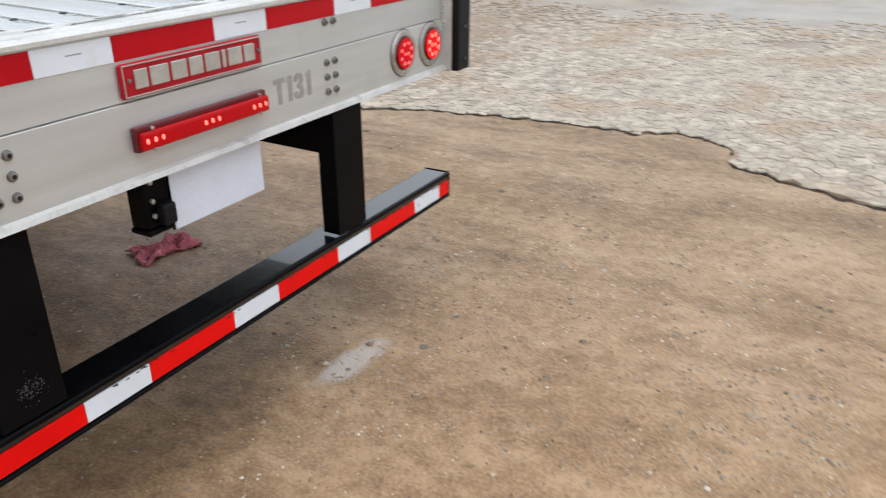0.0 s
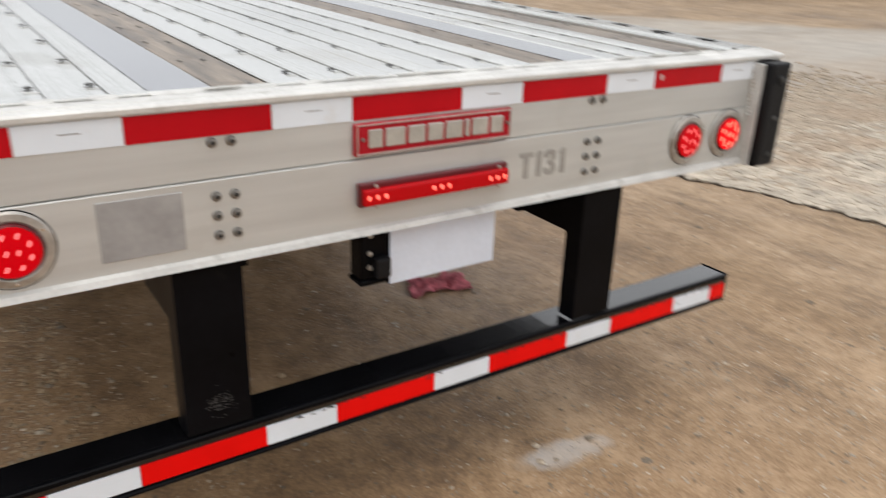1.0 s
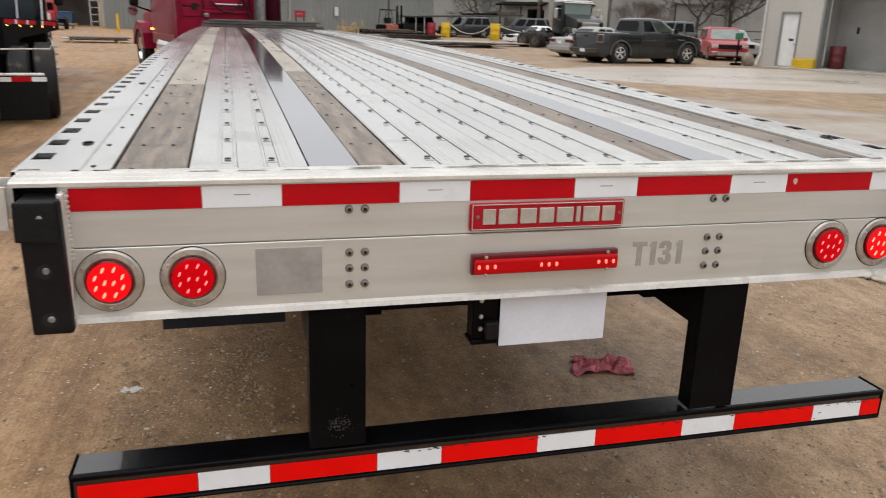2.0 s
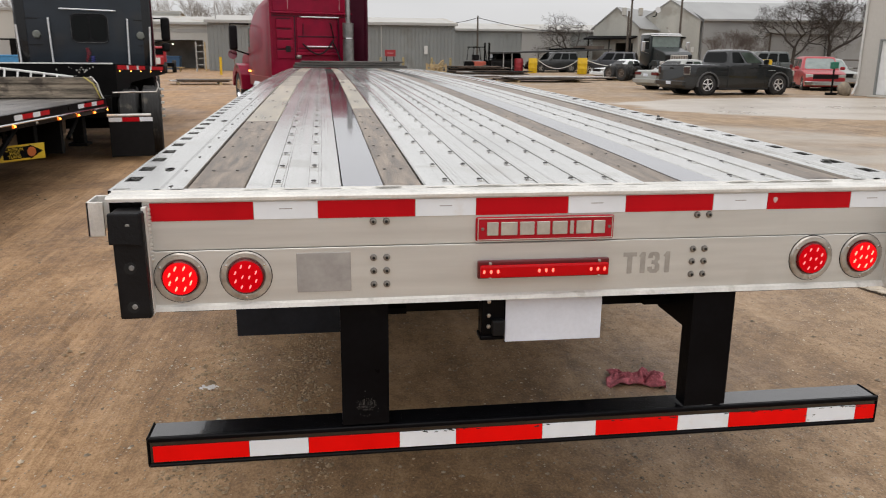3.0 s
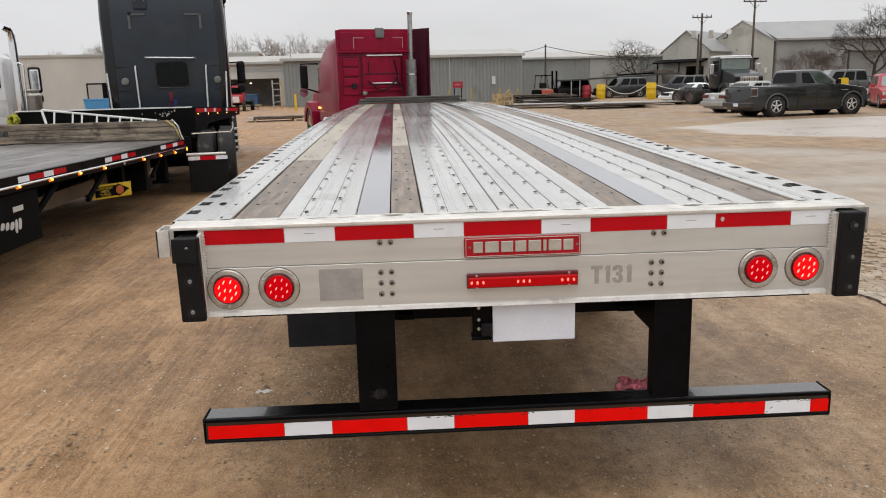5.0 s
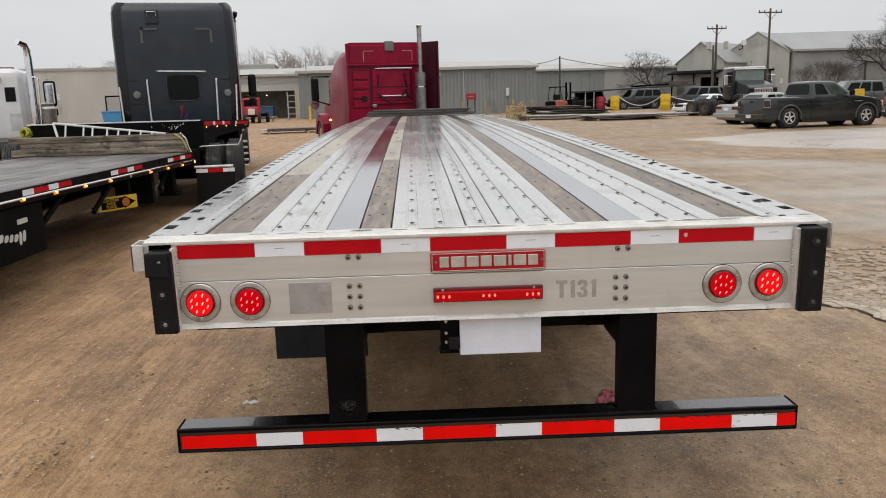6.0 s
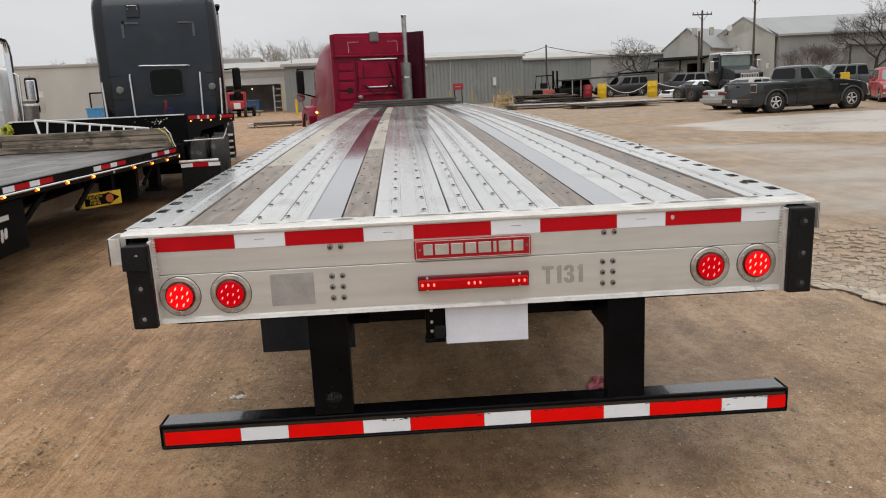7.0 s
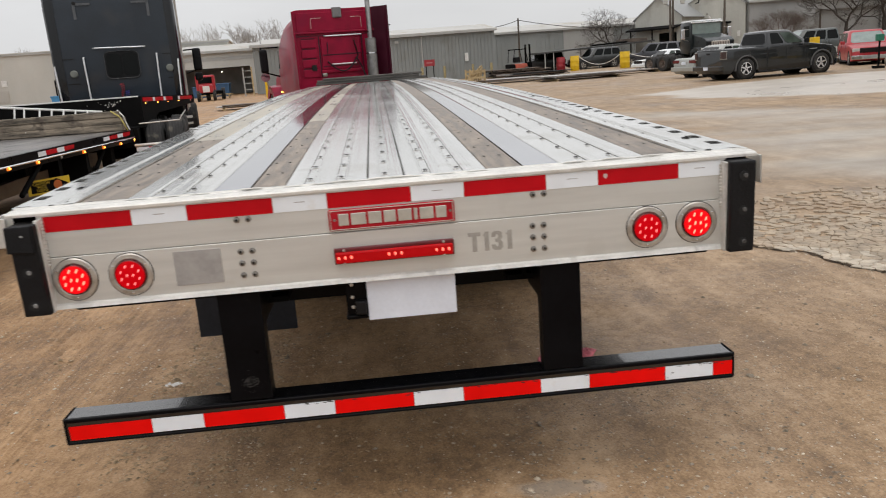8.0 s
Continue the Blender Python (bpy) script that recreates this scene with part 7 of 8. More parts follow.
    tint = GLASS_GREEN if style in ("pickup", "sedan") else GLASS
    for u0, u1 in cuts:
        part("side_window", face_panel(B(), (base[1], base[2], roof[2], roof[1]), u0, u1, 0.12, 0.92, cut=0.14), tint if u0 > 0.4 else GLASS, gh)
        part("side_window", face_panel(B(), (base[3], base[0], roof[0], roof[3]), 1 - u1, 1 - u0, 0.12, 0.92, cut=0.14), tint if u0 > 0.4 else GLASS, gh)
    for s in (-1, 1):
        for u in [q for cut in cuts for q in cut][1::2]:
            y = b0 + (b1 - b0) * (u + 0.02)
            part("door_seam", loft(B(), [[(s * (side_x(z, y) + o), y + d, z) for o, d in ((-0.006, -0.008), (0.003, -0.008), (0.003, 0.008), (-0.006, 0.008))] for z in np.linspace(g + 0.1, belt * 0.95, 9)]), DARK, body)
        part("door_handle", box(B(), s * W / 2 - 0.01, s * W / 2 + 0.02, b0 + (b1 - b0) * 0.5, b0 + (b1 - b0) * 0.5 + 0.16, belt * 0.86, belt * 0.89, 0.006), RUBBER, body)
        part("door_mirror", box(B(), s * (W / 2 + 0.12) - 0.1, s * (W / 2 + 0.12) + 0.1, b1 - 0.42, b1 - 0.3, belt * 1.0, belt * 1.16, 0.03, 2), RUBBER if style == "pickup" else paint, body)
        part("head_lamp", box(B(), s * (W / 2 - 0.22) - 0.17, s * (W / 2 - 0.22) + 0.17, h - 0.14, h - 0.02, belt * 0.62, belt * 0.8, 0.02), LAMP_WHITE, body)
        tz = (0.66, 0.93) if style in ("pickup", "suv") else (0.74, 0.9)
        tw = 0.1 if style in ("pickup", "suv") else 0.26
        part("tail_lamp", box(B(), s * (W / 2 - tw) - tw + 0.02, s * (W / 2 - tw) + tw + 0.004, -h - 0.012, -h + 0.2, belt * tz[0], belt * tz[1], 0.015), CAR_SILVER if style == "pickup" else LAMP_RED, body)
        if style == "pickup":
            part("tail_lens", box(B(), s * (W / 2 - tw) - tw + 0.045, s * (W / 2 - tw) + tw + 0.012, -h - 0.02, -h + 0.17, belt * 0.685, belt * 0.905, 0.012), LAMP_SMOKED, body)
            part("belt_crease", box(B(), s * W / 2 - 0.02, s * W / 2 + 0.006, -h + 0.3, h * 0.55, belt * 0.735, belt * 0.755, 0.006), paint, body)
            part("side_badge", box(B(), s * W / 2 - 0.01, s * W / 2 + 0.008, h * 0.48, h * 0.48 + 0.35, belt * 0.79, belt * 0.81), CAR_SILVER, body)
            part("bed_gap", loft(B(), [[(s * (side_x(z) + o), y, z) for o, y in ((-0.03, -h * 0.257), (0.003, -h * 0.257), (0.003, -h * 0.243), (-0.03, -h * 0.243))] for z in np.linspace(g + 0.05, belt * 0.95, 9)]), DARK, body)
        part("sill", box(B(), s * W / 2 - 0.09, s * W / 2 + 0.02, wr + r + 0.15, wf - r - 0.15, g - 0.05, g + 0.02, 0.015), DARK, body)
    bump = CHROME if style in ("compact",) else (paint if style in ("sedan", "pickup") else BLACK_STEEL)
    part("front_bumper", box(B(), -W / 2 + 0.02, W / 2 - 0.02, h - 0.1, h + 0.08, g + 0.06, g + 0.26, 0.03, 2), bump if style != "pickup" else paint, body)
    part("rear_bumper", box(B(), -W / 2 + 0.02, W / 2 - 0.02, -h - 0.12, -h + 0.05, g + 0.12, g + 0.32, 0.03, 2), bump, body)
    gr = part("grille", box(B(), -W * 0.3, W * 0.3, h - 0.06, h + 0.012, belt * 0.58, belt * 0.8, 0.01), RUBBER, body)
    for k in range(3):
        part("grille_bar", box(B(), -W * 0.29, W * 0.29, h + 0.01, h + 0.022, belt * (0.615 + 0.06 * k), belt * (0.625 + 0.06 * k)), LAMP_SMOKED, gr)
    part("rear_plate", box(B(), -0.16, 0.16, -h - 0.14 if style != "sedan" else -h - 0.03, -h - 0.11 if style != "sedan" else -h + 0.01, g + 0.16 if style != "sedan" else belt * 0.68, g + 0.29 if style != "sedan" else belt * 0.82), BLANK_PLATE, body, "blank plate")
    if style == "pickup":
        part("bed_floor", box(B(), -W / 2 + 0.12, W / 2 - 0.12, -h + 0.1, -h * 0.28, belt * 0.97, belt * 0.985), DARK, body)
        part("tailgate_seam", box(B(), -W / 2 + 0.16, W / 2 - 0.16, -h - 0.006, -h + 0.01, belt * 0.94, belt * 0.955), DARK, body)
        part("tailgate_handle", box(B(), -0.12, 0.12, -h - 0.012, -h, belt * 0.83, belt * 0.88, 0.004), DARK, body)
    part("under_tray", box(B(), -W / 2 + 0.25, W / 2 - 0.25, -h + 0.3, h - 0.3, g * 0.8, g + 0.05), DARK, body)
    return c


PICKUP_AT, PICKUP_RZ = (16.14, 29.63, 0.02), -80
car("pickup_truck", "dark grey four-door pickup truck parked on the wet yard", CAR_GREY, PICKUP_AT, PICKUP_RZ, 5.45, 2.0, 1.825, "pickup", RIM_BRIGHT, 1.23)
car("sedan", "silver grey sedan parked behind the dark pickup", CAR_SILVER, (16.48, 34.0, 0.0), -78, 4.8, 1.84, 1.42, "sedan")
car("compact_car", "faded red compact car with bright front bumper", CAR_RED, (23.6, 34.6, 0.0), 157, 4.3, 1.85, 1.6, "compact", RIM_SILVER, None, "parked cars", GLASS_PALE)
car("sport_utility", "grey sport utility vehicle parked beyond the pickup", mat("mid_grey_car_paint", (0.05, 0.058, 0.056), 0.3, 0.1, 0.06, 2, coat=0.4), (28.3, 48.8, 0), 84, 4.3, 1.9, 1.9, "suv", windscreen=GLASS_PALE)
car("hatchback", "pale silver car parked beside the red car", CAR_SILVER, (26.9, 38.6, 0), 165, 4.4, 1.75, 1.5, "compact", windscreen=GLASS_PALE)
car("sport_utility", "black sport utility vehicle parked under the carport", CAR_BLACK, (19.6, 68.5, 0), 100, 4.7, 1.9, 1.8, "suv")
car("sport_utility", "dark blue sport utility vehicle parked by the carport", CAR_NAVY, (23.6, 64.5, 0), 60, 4.9, 1.9, 1.85, "suv")
car("sport_utility", "dark old sport utility vehicle parked under the carport", CAR_BLACK, (15.6, 73.5, 0), 95, 4.5, 1.85, 1.75, "suv")


yb = thing("yellow_barrier", "small yellow plastic barrier beside the grey vehicle", "barrier", (27.5, 46.0, 0), 0)
part("shell", prism(B(), [(-0.35, 0.0), (0.35, 0.0), (0.27, 0.5), (0.23, 1.38), (-0.23, 1.38), (-0.27, 0.5)], -0.2, 0.2, "y", 0.04), YELLOW, yb)
part("foot", box(B(), -0.5, 0.5, -0.28, 0.28, 0.0, 0.08, 0.02), RUBBER, yb)


def green_tractor():
    """A dark day-cab tractor that faces the yard, with bare rear wheels under pale fenders."""
    tr = thing("day_cab_tractor", "dark green day-cab tractor with chrome grille parked in the yard", "truck", (19.95, 45.8, 0), 181)
    cabin = part("cab", box(B(), -1.0, 1.0, -0.6, 1.0, 0.9, 2.85, 0.12, 2), GREEN_TRUCK, tr, smooth=True)
    part("roof", box(B(), -0.98, 0.98, -0.5, 0.95, 2.76, 2.9, 0.06, 2), WHITE_PAINT, cabin, "white roof")
    part("windscreen", box(B(), -0.88, 0.88, 0.99, 1.02, 2.08, 2.7, 0.006), GLASS_PALE, cabin, "windscreen painted pale for the sky in it")
    part("visor", box(B(), -0.97, 0.97, 0.95, 1.12, 2.72, 2.8, 0.03, 2), WHITE_PAINT, cabin, "white sun visor")
    for s in (-1, 1):
        part("side_window", box(B(), s * 1.0 - 0.01, s * 1.0 + 0.01, 0.0, 0.85, 1.95, 2.6, 0.004), GLASS, cabin)
    hood = part("hood", prism(B(), [(0.95, 0.8), (2.9, 0.8), (2.95, 1.62), (2.6, 1.8), (0.95, 2.1)], -0.85, 0.85, "x", 0.06), GREEN_TRUCK, tr)
    gr = part("grille", box(B(), -0.55, 0.55, 2.9, 3.0, 0.75, 1.62, 0.05, 2), STEEL, hood, "chrome grille")
    for k in range(7):
        part("grille_bar", box(B(), -0.46 + 0.15 * k, -0.43 + 0.15 * k, 2.99, 3.01, 0.82, 1.54), DARK, gr)
    part("bumper", box(B(), -1.15, 1.15, 2.95, 3.15, 0.4, 0.75, 0.03, 2), CHROME, tr)
    for s in (-1, 1):
        part("fender", prism(B(), [(1.35, 0.6), (1.5, 1.1), (1.9, 1.3), (2.5, 1.25), (2.85, 0.9), (2.85, 0.7), (2.65, 0.75), (2.45, 1.0), (2.0, 1.08), (1.65, 0.95), (1.5, 0.6)], min(s * 0.85, s * 1.2), max(s * 0.85, s * 1.2), "x", 0.02), GREEN_TRUCK, hood)
        part("head_lamp", box(B(), s * 1.0 - 0.14, s * 1.0 + 0.14, 2.78, 2.9, 1.05, 1.25, 0.04, 2), LAMP_WHITE, hood)
        wheel("steer_wheel", tr, (s * 1.05, 2.1, 0.5), 0.5, 0.29, s, STEEL)
        part("frame_rail", box(B(), s * 0.43 - 0.04, s * 0.43 + 0.04, -4.3, 2.6, 0.62, 0.9), FRAME_BLACK, tr)
        for y in (-3.6, -2.3):
            duals(tr, s * 1.2, y, 0.5, s)
        mir = part("mirror_arm", tube(B(), [(s * 1.1, 0.95, 2.4), (s * 1.45, 1.0, 2.4), (s * 1.45, 1.0, 1.8), (s * 1.1, 0.95, 1.7)], 0.02, 6), STEEL, tr)
        part("mirror", box(B(), s * 1.45 - 0.12, s * 1.45 + 0.12, 0.95, 1.05, 1.8, 2.4, 0.03), CHROME, mir)
    part("exhaust_pipe", tube(B(), [(-1.0, -0.75, 0.9), (-1.0, -0.75, 2.9), (-0.98, -0.75, 3.05), (-0.85, -0.85, 3.3)], 0.07, 10), STEEL, tr, smooth=True)
    part("fifth_wheel_plate", box(B(), -0.45, 0.45, -3.4, -2.4, 0.9, 1.02, 0.02), FRAME_BLACK, tr)


green_tractor()
coupe = car("coupe", "white car body with its black boot lid open beside the tractor", WHITE_PAINT, (19.5, 50.4, 0), 100, 4.2, 1.75, 1.3, "sedan")
part("boot_lid", prism(B(), [(-2.05, 1.18), (-1.35, 0.86), (-1.35, 0.82), (-2.05, 1.12)], -0.7, 0.7, "x"), FRAME_BLACK, coupe, "raised black boot lid")
axles = thing("wheel_set", "pair of old truck axles with dusty double tyres", "wheels", (18.2, 46.6, 0), 24)
for y_ in (-0.55, 0.55):
    part("axle", rod(B(), (-0.9, y_, 0.46), (0.9, y_, 0.46), 0.08, 8), FRAME_BLACK, axles)
    for s_ in (-1, 1):
        duals(axles, s_ * 0.85, y_, 0.46, s_, RUST)


# ---- buildings ----
def ribs(bm, x0, x1, z0, z1, step, y, w=0.03):
    x = x0 + step / 2
    while x < x1:
        prism(bm, [(x - w, y), (x - w * 0.5, y - 0.04), (x + w * 0.5, y - 0.04), (x + w, y)], z0, z1, "z")
        x += step


def shed(name, label, at, rz, W, D, eave, ridge, wall, roof, rib=0.6, gable_front=False, doors=(), roof_over=0.25):
    """A sheet-metal shed. Local x along the front, y into it. doors: (x0, x1, height, depth, material) openings in the front wall."""
    s = thing(name, label, "building", at, rz)
    t = 0.2
    xs_ = sorted([0.0, W] + [v for d in doors for v in d[:2]])
    cuts = [(a, b) for a, b in zip(xs_, xs_[1:]) if b - a > 0.01]
    opened = {(d[0], d[1]): d for d in doors}
    for a, b in cuts:
        top = opened[(a, b)][2] if (a, b) in opened else 0
        if top < eave:
            part("front_wall", box(B(), a, b, 0, t, top, eave), wall, s)
    part("back_wall", box(B(), 0, W, D - t, D, 0, eave), wall, s)
    for x in (0, W - t):
        if gable_front:
            part("side_wall", box(B(), x, x + t, t, D - t, 0, eave), wall, s)
        else:
            part("side_wall", prism(B(), [(t, 0), (D - t, 0), (D - t, eave), (D / 2, ridge), (t, eave)], x, x + t, "x"), wall, s)
    if gable_front:
        for y in (0, D - t):
            part("gable", prism(B(), [(0, eave + 0.002), (W, eave + 0.002), (W / 2, ridge)], y, y + t, "y"), wall, s)
        for sx in (0, 1):
            xe, xr = (-roof_over, W / 2) if sx == 0 else (W + roof_over, W / 2)
            ze = eave - (ridge - eave) / (W / 2) * roof_over
            part("roof", prism(B(), [(xe, ze), (xr, ridge), (xr, ridge + 0.1), (xe, ze + 0.1)], -0.1, D + 0.1, "y"), roof, s)
    else:
        for sy in (0, 1):
            ye, yr = (-roof_over, D / 2) if sy == 0 else (D + roof_over, D / 2)
            ze = eave - (ridge - eave) / (D / 2) * roof_over
            part("roof", prism(B(), [(ye, ze), (yr, ridge), (yr, ridge + 0.1), (ye, ze + 0.1)], -0.2, W + 0.2, "x"), roof, s)
        part("gutter", box(B(), -0.2, W + 0.2, -roof_over - 0.1, -roof_over, eave - 0.16, eave - 0.03), SHED_LIGHT if wall is not SHED_LIGHT else SHED_GREY, s)
    if rib:
        bm = B()
        for a, b in cuts:
            top = opened[(a, b)][2] if (a, b) in opened else 0
            if top < eave - 0.2:
                ribs(bm, a, b, top + 0.01, eave - 0.01, rib, 0.001)
        tagged(part("wall_ribs", bm, wall, s), kind="stuff")
    for x0, x1, hgt, dep, m in doors:
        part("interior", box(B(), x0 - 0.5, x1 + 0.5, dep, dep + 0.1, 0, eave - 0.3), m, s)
    return s


# the long grey shed behind the red truck
main = shed("storage_shed", "long grey sheet-metal shed with a pale roof", (-10.6, 67, 0), 0, 20.9, 16, 4.05, 4.75, SHED_GREY, ROOF_WHITE, 0.32)
part("downpipe", rod(B(), (14.5, -0.1, 0), (14.5, -0.1, 3.8), 0.06, 8), SHED_LIGHT, main)
part("wall_lamp", box(B(), 12.2, 12.5, -0.3, 0, 3.4, 3.6), SHED_LIGHT, main)
part("vent_pipe", rod(B(), (0.6, 1, 4.2), (0.6, 1, 5.4), 0.05, 8), SHED_LIGHT, main)
part("roof_lamp", tube(B(), [(11.6, -0.3, 4.2), (11.6, -0.6, 4.9), (11.9, -0.8, 5.0)], 0.05, 6), FRAME_BLACK, main)
part("electric_box", box(B(), 18.2, 18.5, -0.2, 0, 1.5, 2.2, 0.02), WHITE_METAL, main)
# a shed further back
back = shed("storage_shed", "grey sheet-metal shed with a pale roof far off", (12.6, 86, 0), 0, 22, 14, 4.2, 5.0, SHED_GREY, ROOF_WHITE, 0.5)
part("pale_bay", box(B(), 8.3, 14, -0.08, 0, 0, 4.1), SHED_LIGHT, back)
# the two tan sheds with gables to the yard
g1 = shed("gabled_shed", "stained tan sheet-metal shed with a gabled front", (25.2, 74, 0), -45, 4.7, 18, 4.15, 5.95, GABLE_TAN, ROOF_GREY, 0, True, ((2.4, 4.2, 2.7, 6, INSIDE),))
part("lean_to_roof", prism(B(), [(-1.3, 3.0), (0.0, 3.25), (0.0, 3.38), (-1.3, 3.13)], -0.4, 4.6, "x"), FRAME_BLACK, g1, "dark lean-to roof edge")
for x in (0.1, 2.3, 4.4):
    part("lean_to_post", box(B(), x - 0.05, x + 0.05, -1.25, -1.15, 0, 3.05), FRAME_BLACK, g1)
g2 = shed("gabled_shed", "large stained tan sheet-metal shed with a gabled front", (30.4, 75.26, 0), -40, 6.0, 8, 4.9, 6.8, GABLE_TAN, ROOF_GREY, 0, True, ((2.6, 4.4, 3.2, 2.5, SHED_LIGHT),))
part("wall_lamp", lathe(B(), [(0.12, -0.1), (0.05, 0), (0.001, 0.02)], (2.2, -0.12, 3.5), "y", 10), LAMP_WHITE, g2)
part("door_track", box(B(), 2.4, 4.7, -0.12, -0.01, 3.2, 3.36), FRAME_BLACK, g2, "dark sliding door track")
part("wall_box", box(B(), 5.3, 5.55, -0.1, 0, 1.9, 2.4, 0.02), WHITE_METAL, g2)
LONG_WALL = mat("grey_brown_sheet_metal", (0.33, 0.33, 0.32), 0.65, 0, 0.16, 0.3, stretch=(1, 1, 0.25), spots=(0.25, 0.245, 0.23), spot_scale=0.4, spot_low=0.56)
side = shed("long_shed", "long grey-brown sheet-metal shed with grey roof behind the cars", (35.2, 71, 0), -4, 40, 14, 5.0, 6.9, LONG_WALL, ROOF_GREY, 0, False, ((6.2, 12.5, 3.75, 0.35, LONG_WALL),))
for k, (x, z) in enumerate(((30, 6.2), (35, 6.5))):
    part("roof_vent", box(B(), x, x + 1.6, 1.2, 2.8, 5.6, z + 0.3, 0.05), ROOF_GREY, side)
dish = thing("satellite_dish", "white satellite dish on the gabled shed's roof", "dish", (30.45, 71.2, 5.15))
part("bowl", lathe(B(), [(0.27, -0.12), (0.2, 0.0), (0.08, 0.06), (0.001, 0.07)], (0, 0, 0.62), "y", 18), BRIGHT_BAR, dish)
part("stand", tube(B(), [(0.5, 2.2, 0.1), (0.15, 0.6, 0.1), (0, 0.1, 0.6)], 0.05, 6), FRAME_BLACK, dish)
# the beige building at the yard's left end and the open bays next to it
lb = shed("beige_building", "long beige sheet-metal building with doors", (-45, 77.5, 0), 8, 30, 16, 5.35, 5.45, SHED_BEIGE, SHED_TAN, 0, False, (), 0.05)
for x in (7.5, 15.5, 22.0):
    part("panel_seam", box(B(), x, x + 0.08, -0.03, 0, 0, 5.2), SHED_TAN, lb)
part("door_frame", box(B(), 12.9, 15.8, -0.06, 0, 0, 2.6), FRAME_BLACK, lb)
part("door", box(B(), 13.05, 14.4, -0.1, -0.05, 0, 2.45), SHED_LIGHT, lb, "pale door")
part("wall_hatch", box(B(), 6.0, 8.6, -0.05, 0, 0.8, 1.9), SHED_TAN, lb)
part("wall_vent", box(B(), 8.1, 8.6, -0.06, 0, 2.3, 2.9), WHITE_METAL, lb)
ob_ = shed("open_bay_building", "beige building with an open dark bay", (-21.5, 73, 0), 0, 10.4, 10, 4.05, 4.7, SHED_BEIGE, ROOF_WHITE, 0, False, ((1.5, 9.6, 2.55, 5, INSIDE),))
part("bay_lamp", lathe(B(), [(0.1, 0), (0.05, -0.06), (0.001, -0.08)], (6.9, 0.2, 2.2), "z", 10), mat("lit_bay_lamp", (1, 1, 0.95), 0.3, emit=(1, 1, 0.92), power=3), ob_)
part("stripe", box(B(), 0, 10.4, -0.04, 0, 3.2, 3.5), SHED_LIGHT, ob_)


# the near building with door, open bay and yellow pier bases
WORK_AT, WORK_RZ = (21.3, 28.35, 0.0), -65


def near_building():
    nb = thing("workshop", "pale grey workshop with a white door and open garage bays", "building", WORK_AT, WORK_RZ)
    wall_m = mat("pale_grey_wall_panel", (0.5, 0.48, 0.445), 0.6, 0, 0.08, 0.5, 0.1, 20, stretch=(1, 1, 0.3), spots=(0.42, 0.395, 0.355), spot_scale=0.6, spot_low=0.6)
    bay_m = mat("grey_bay_wall", (0.4, 0.395, 0.375), 0.7, 0, 0.14, 0.8, spots=(0.22, 0.215, 0.2), spot_scale=0.8, spot_low=0.57)
    t, hgt = 0.25, 5.2
    for a, b, z0 in ((0, 0.78, 0), (0.78, 1.62, 2.3), (1.62, 2.55, 0), (2.55, 5.65, 3.4), (5.65, 8.7, 0), (8.7, 12.4, 3.6), (12.4, 20, 0)):
        part("front_wall", box(B(), a, b, 0, t, z0, hgt), wall_m, nb)
    part("side_wall", box(B(), 0, t, t, 12, 0, hgt), wall_m, nb)
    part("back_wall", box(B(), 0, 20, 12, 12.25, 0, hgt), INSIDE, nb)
    part("end_wall", box(B(), 19.75, 20, t, 12, 0, hgt), wall_m, nb)
    part("roof", box(B(), -0.2, 20.2, -0.3, 12.4, hgt, hgt + 0.2), ROOF_GREY, nb)
    part("bay_floor", box(B(), t, 19.7, t, 12, -0.05, 0.08), CONCRETE, nb)
    part("bay_partition", box(B(), 2.3, 6.6, 1.7, 1.85, 0.08, 3.9), bay_m, nb)
    part("bay_partition", box(B(), 2.3, 2.45, t, 1.7, 0.08, 3.9), bay_m, nb)
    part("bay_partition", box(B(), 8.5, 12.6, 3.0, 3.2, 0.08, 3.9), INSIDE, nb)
    door = part("door", box(B(), 0.85, 1.55, 0.06, 0.12, 0.08, 2.22, 0.008), WHITE_PAINT, nb, "white entrance door")
    part("door_frame", box(B(), 0.78, 0.85, -0.02, 0.2, 0.06, 2.3), SHED_GREY, door)
    part("door_frame", box(B(), 1.55, 1.62, -0.02, 0.2, 0.06, 2.3), SHED_GREY, door)
    part("door_frame", box(B(), 0.78, 1.62, -0.02, 0.2, 2.22, 2.3), SHED_GREY, door)
    part("door_sign", box(B(), 1.22, 1.42, 0.045, 0.06, 1.12, 1.22), CAR_NAVY, door)
    part("door_knob", lathe(B(), [(0.03, 0.06), (0.035, 0.0), (0.001, -0.01)], (1.49, 0, 1.0), "y", 10), STEEL, door)
    part("kerb", box(B(), 0.75, 20, -0.4, 0.0, -0.02, 0.07, 0.02), CONCRETE, nb, "pale concrete kerb")
    part("downpipe", tube(B(), [(0.08, -0.06, 5.0), (0.08, -0.06, 0.5), (0.02, -0.2, 0.08)], 0.045, 8), WHITE_METAL, nb)
    part("bay_post", box(B(), 2.5, 2.58, -0.03, 0.3, 0, 3.4), SHED_GREY, nb)
    part("bay_post", box(B(), 5.63, 5.73, -0.03, 0.3, 0, 3.4), SHED_GREY, nb)
    part("bay_rail", tube(B(), [(2.66, 0.35, 3.3), (2.66, 0.35, 0.2)], 0.04, 6), SHED_LIGHT, nb)
    part("wall_switch", box(B(), 3.25, 3.33, 1.64, 1.7, 1.5, 1.75), RUBBER, nb)
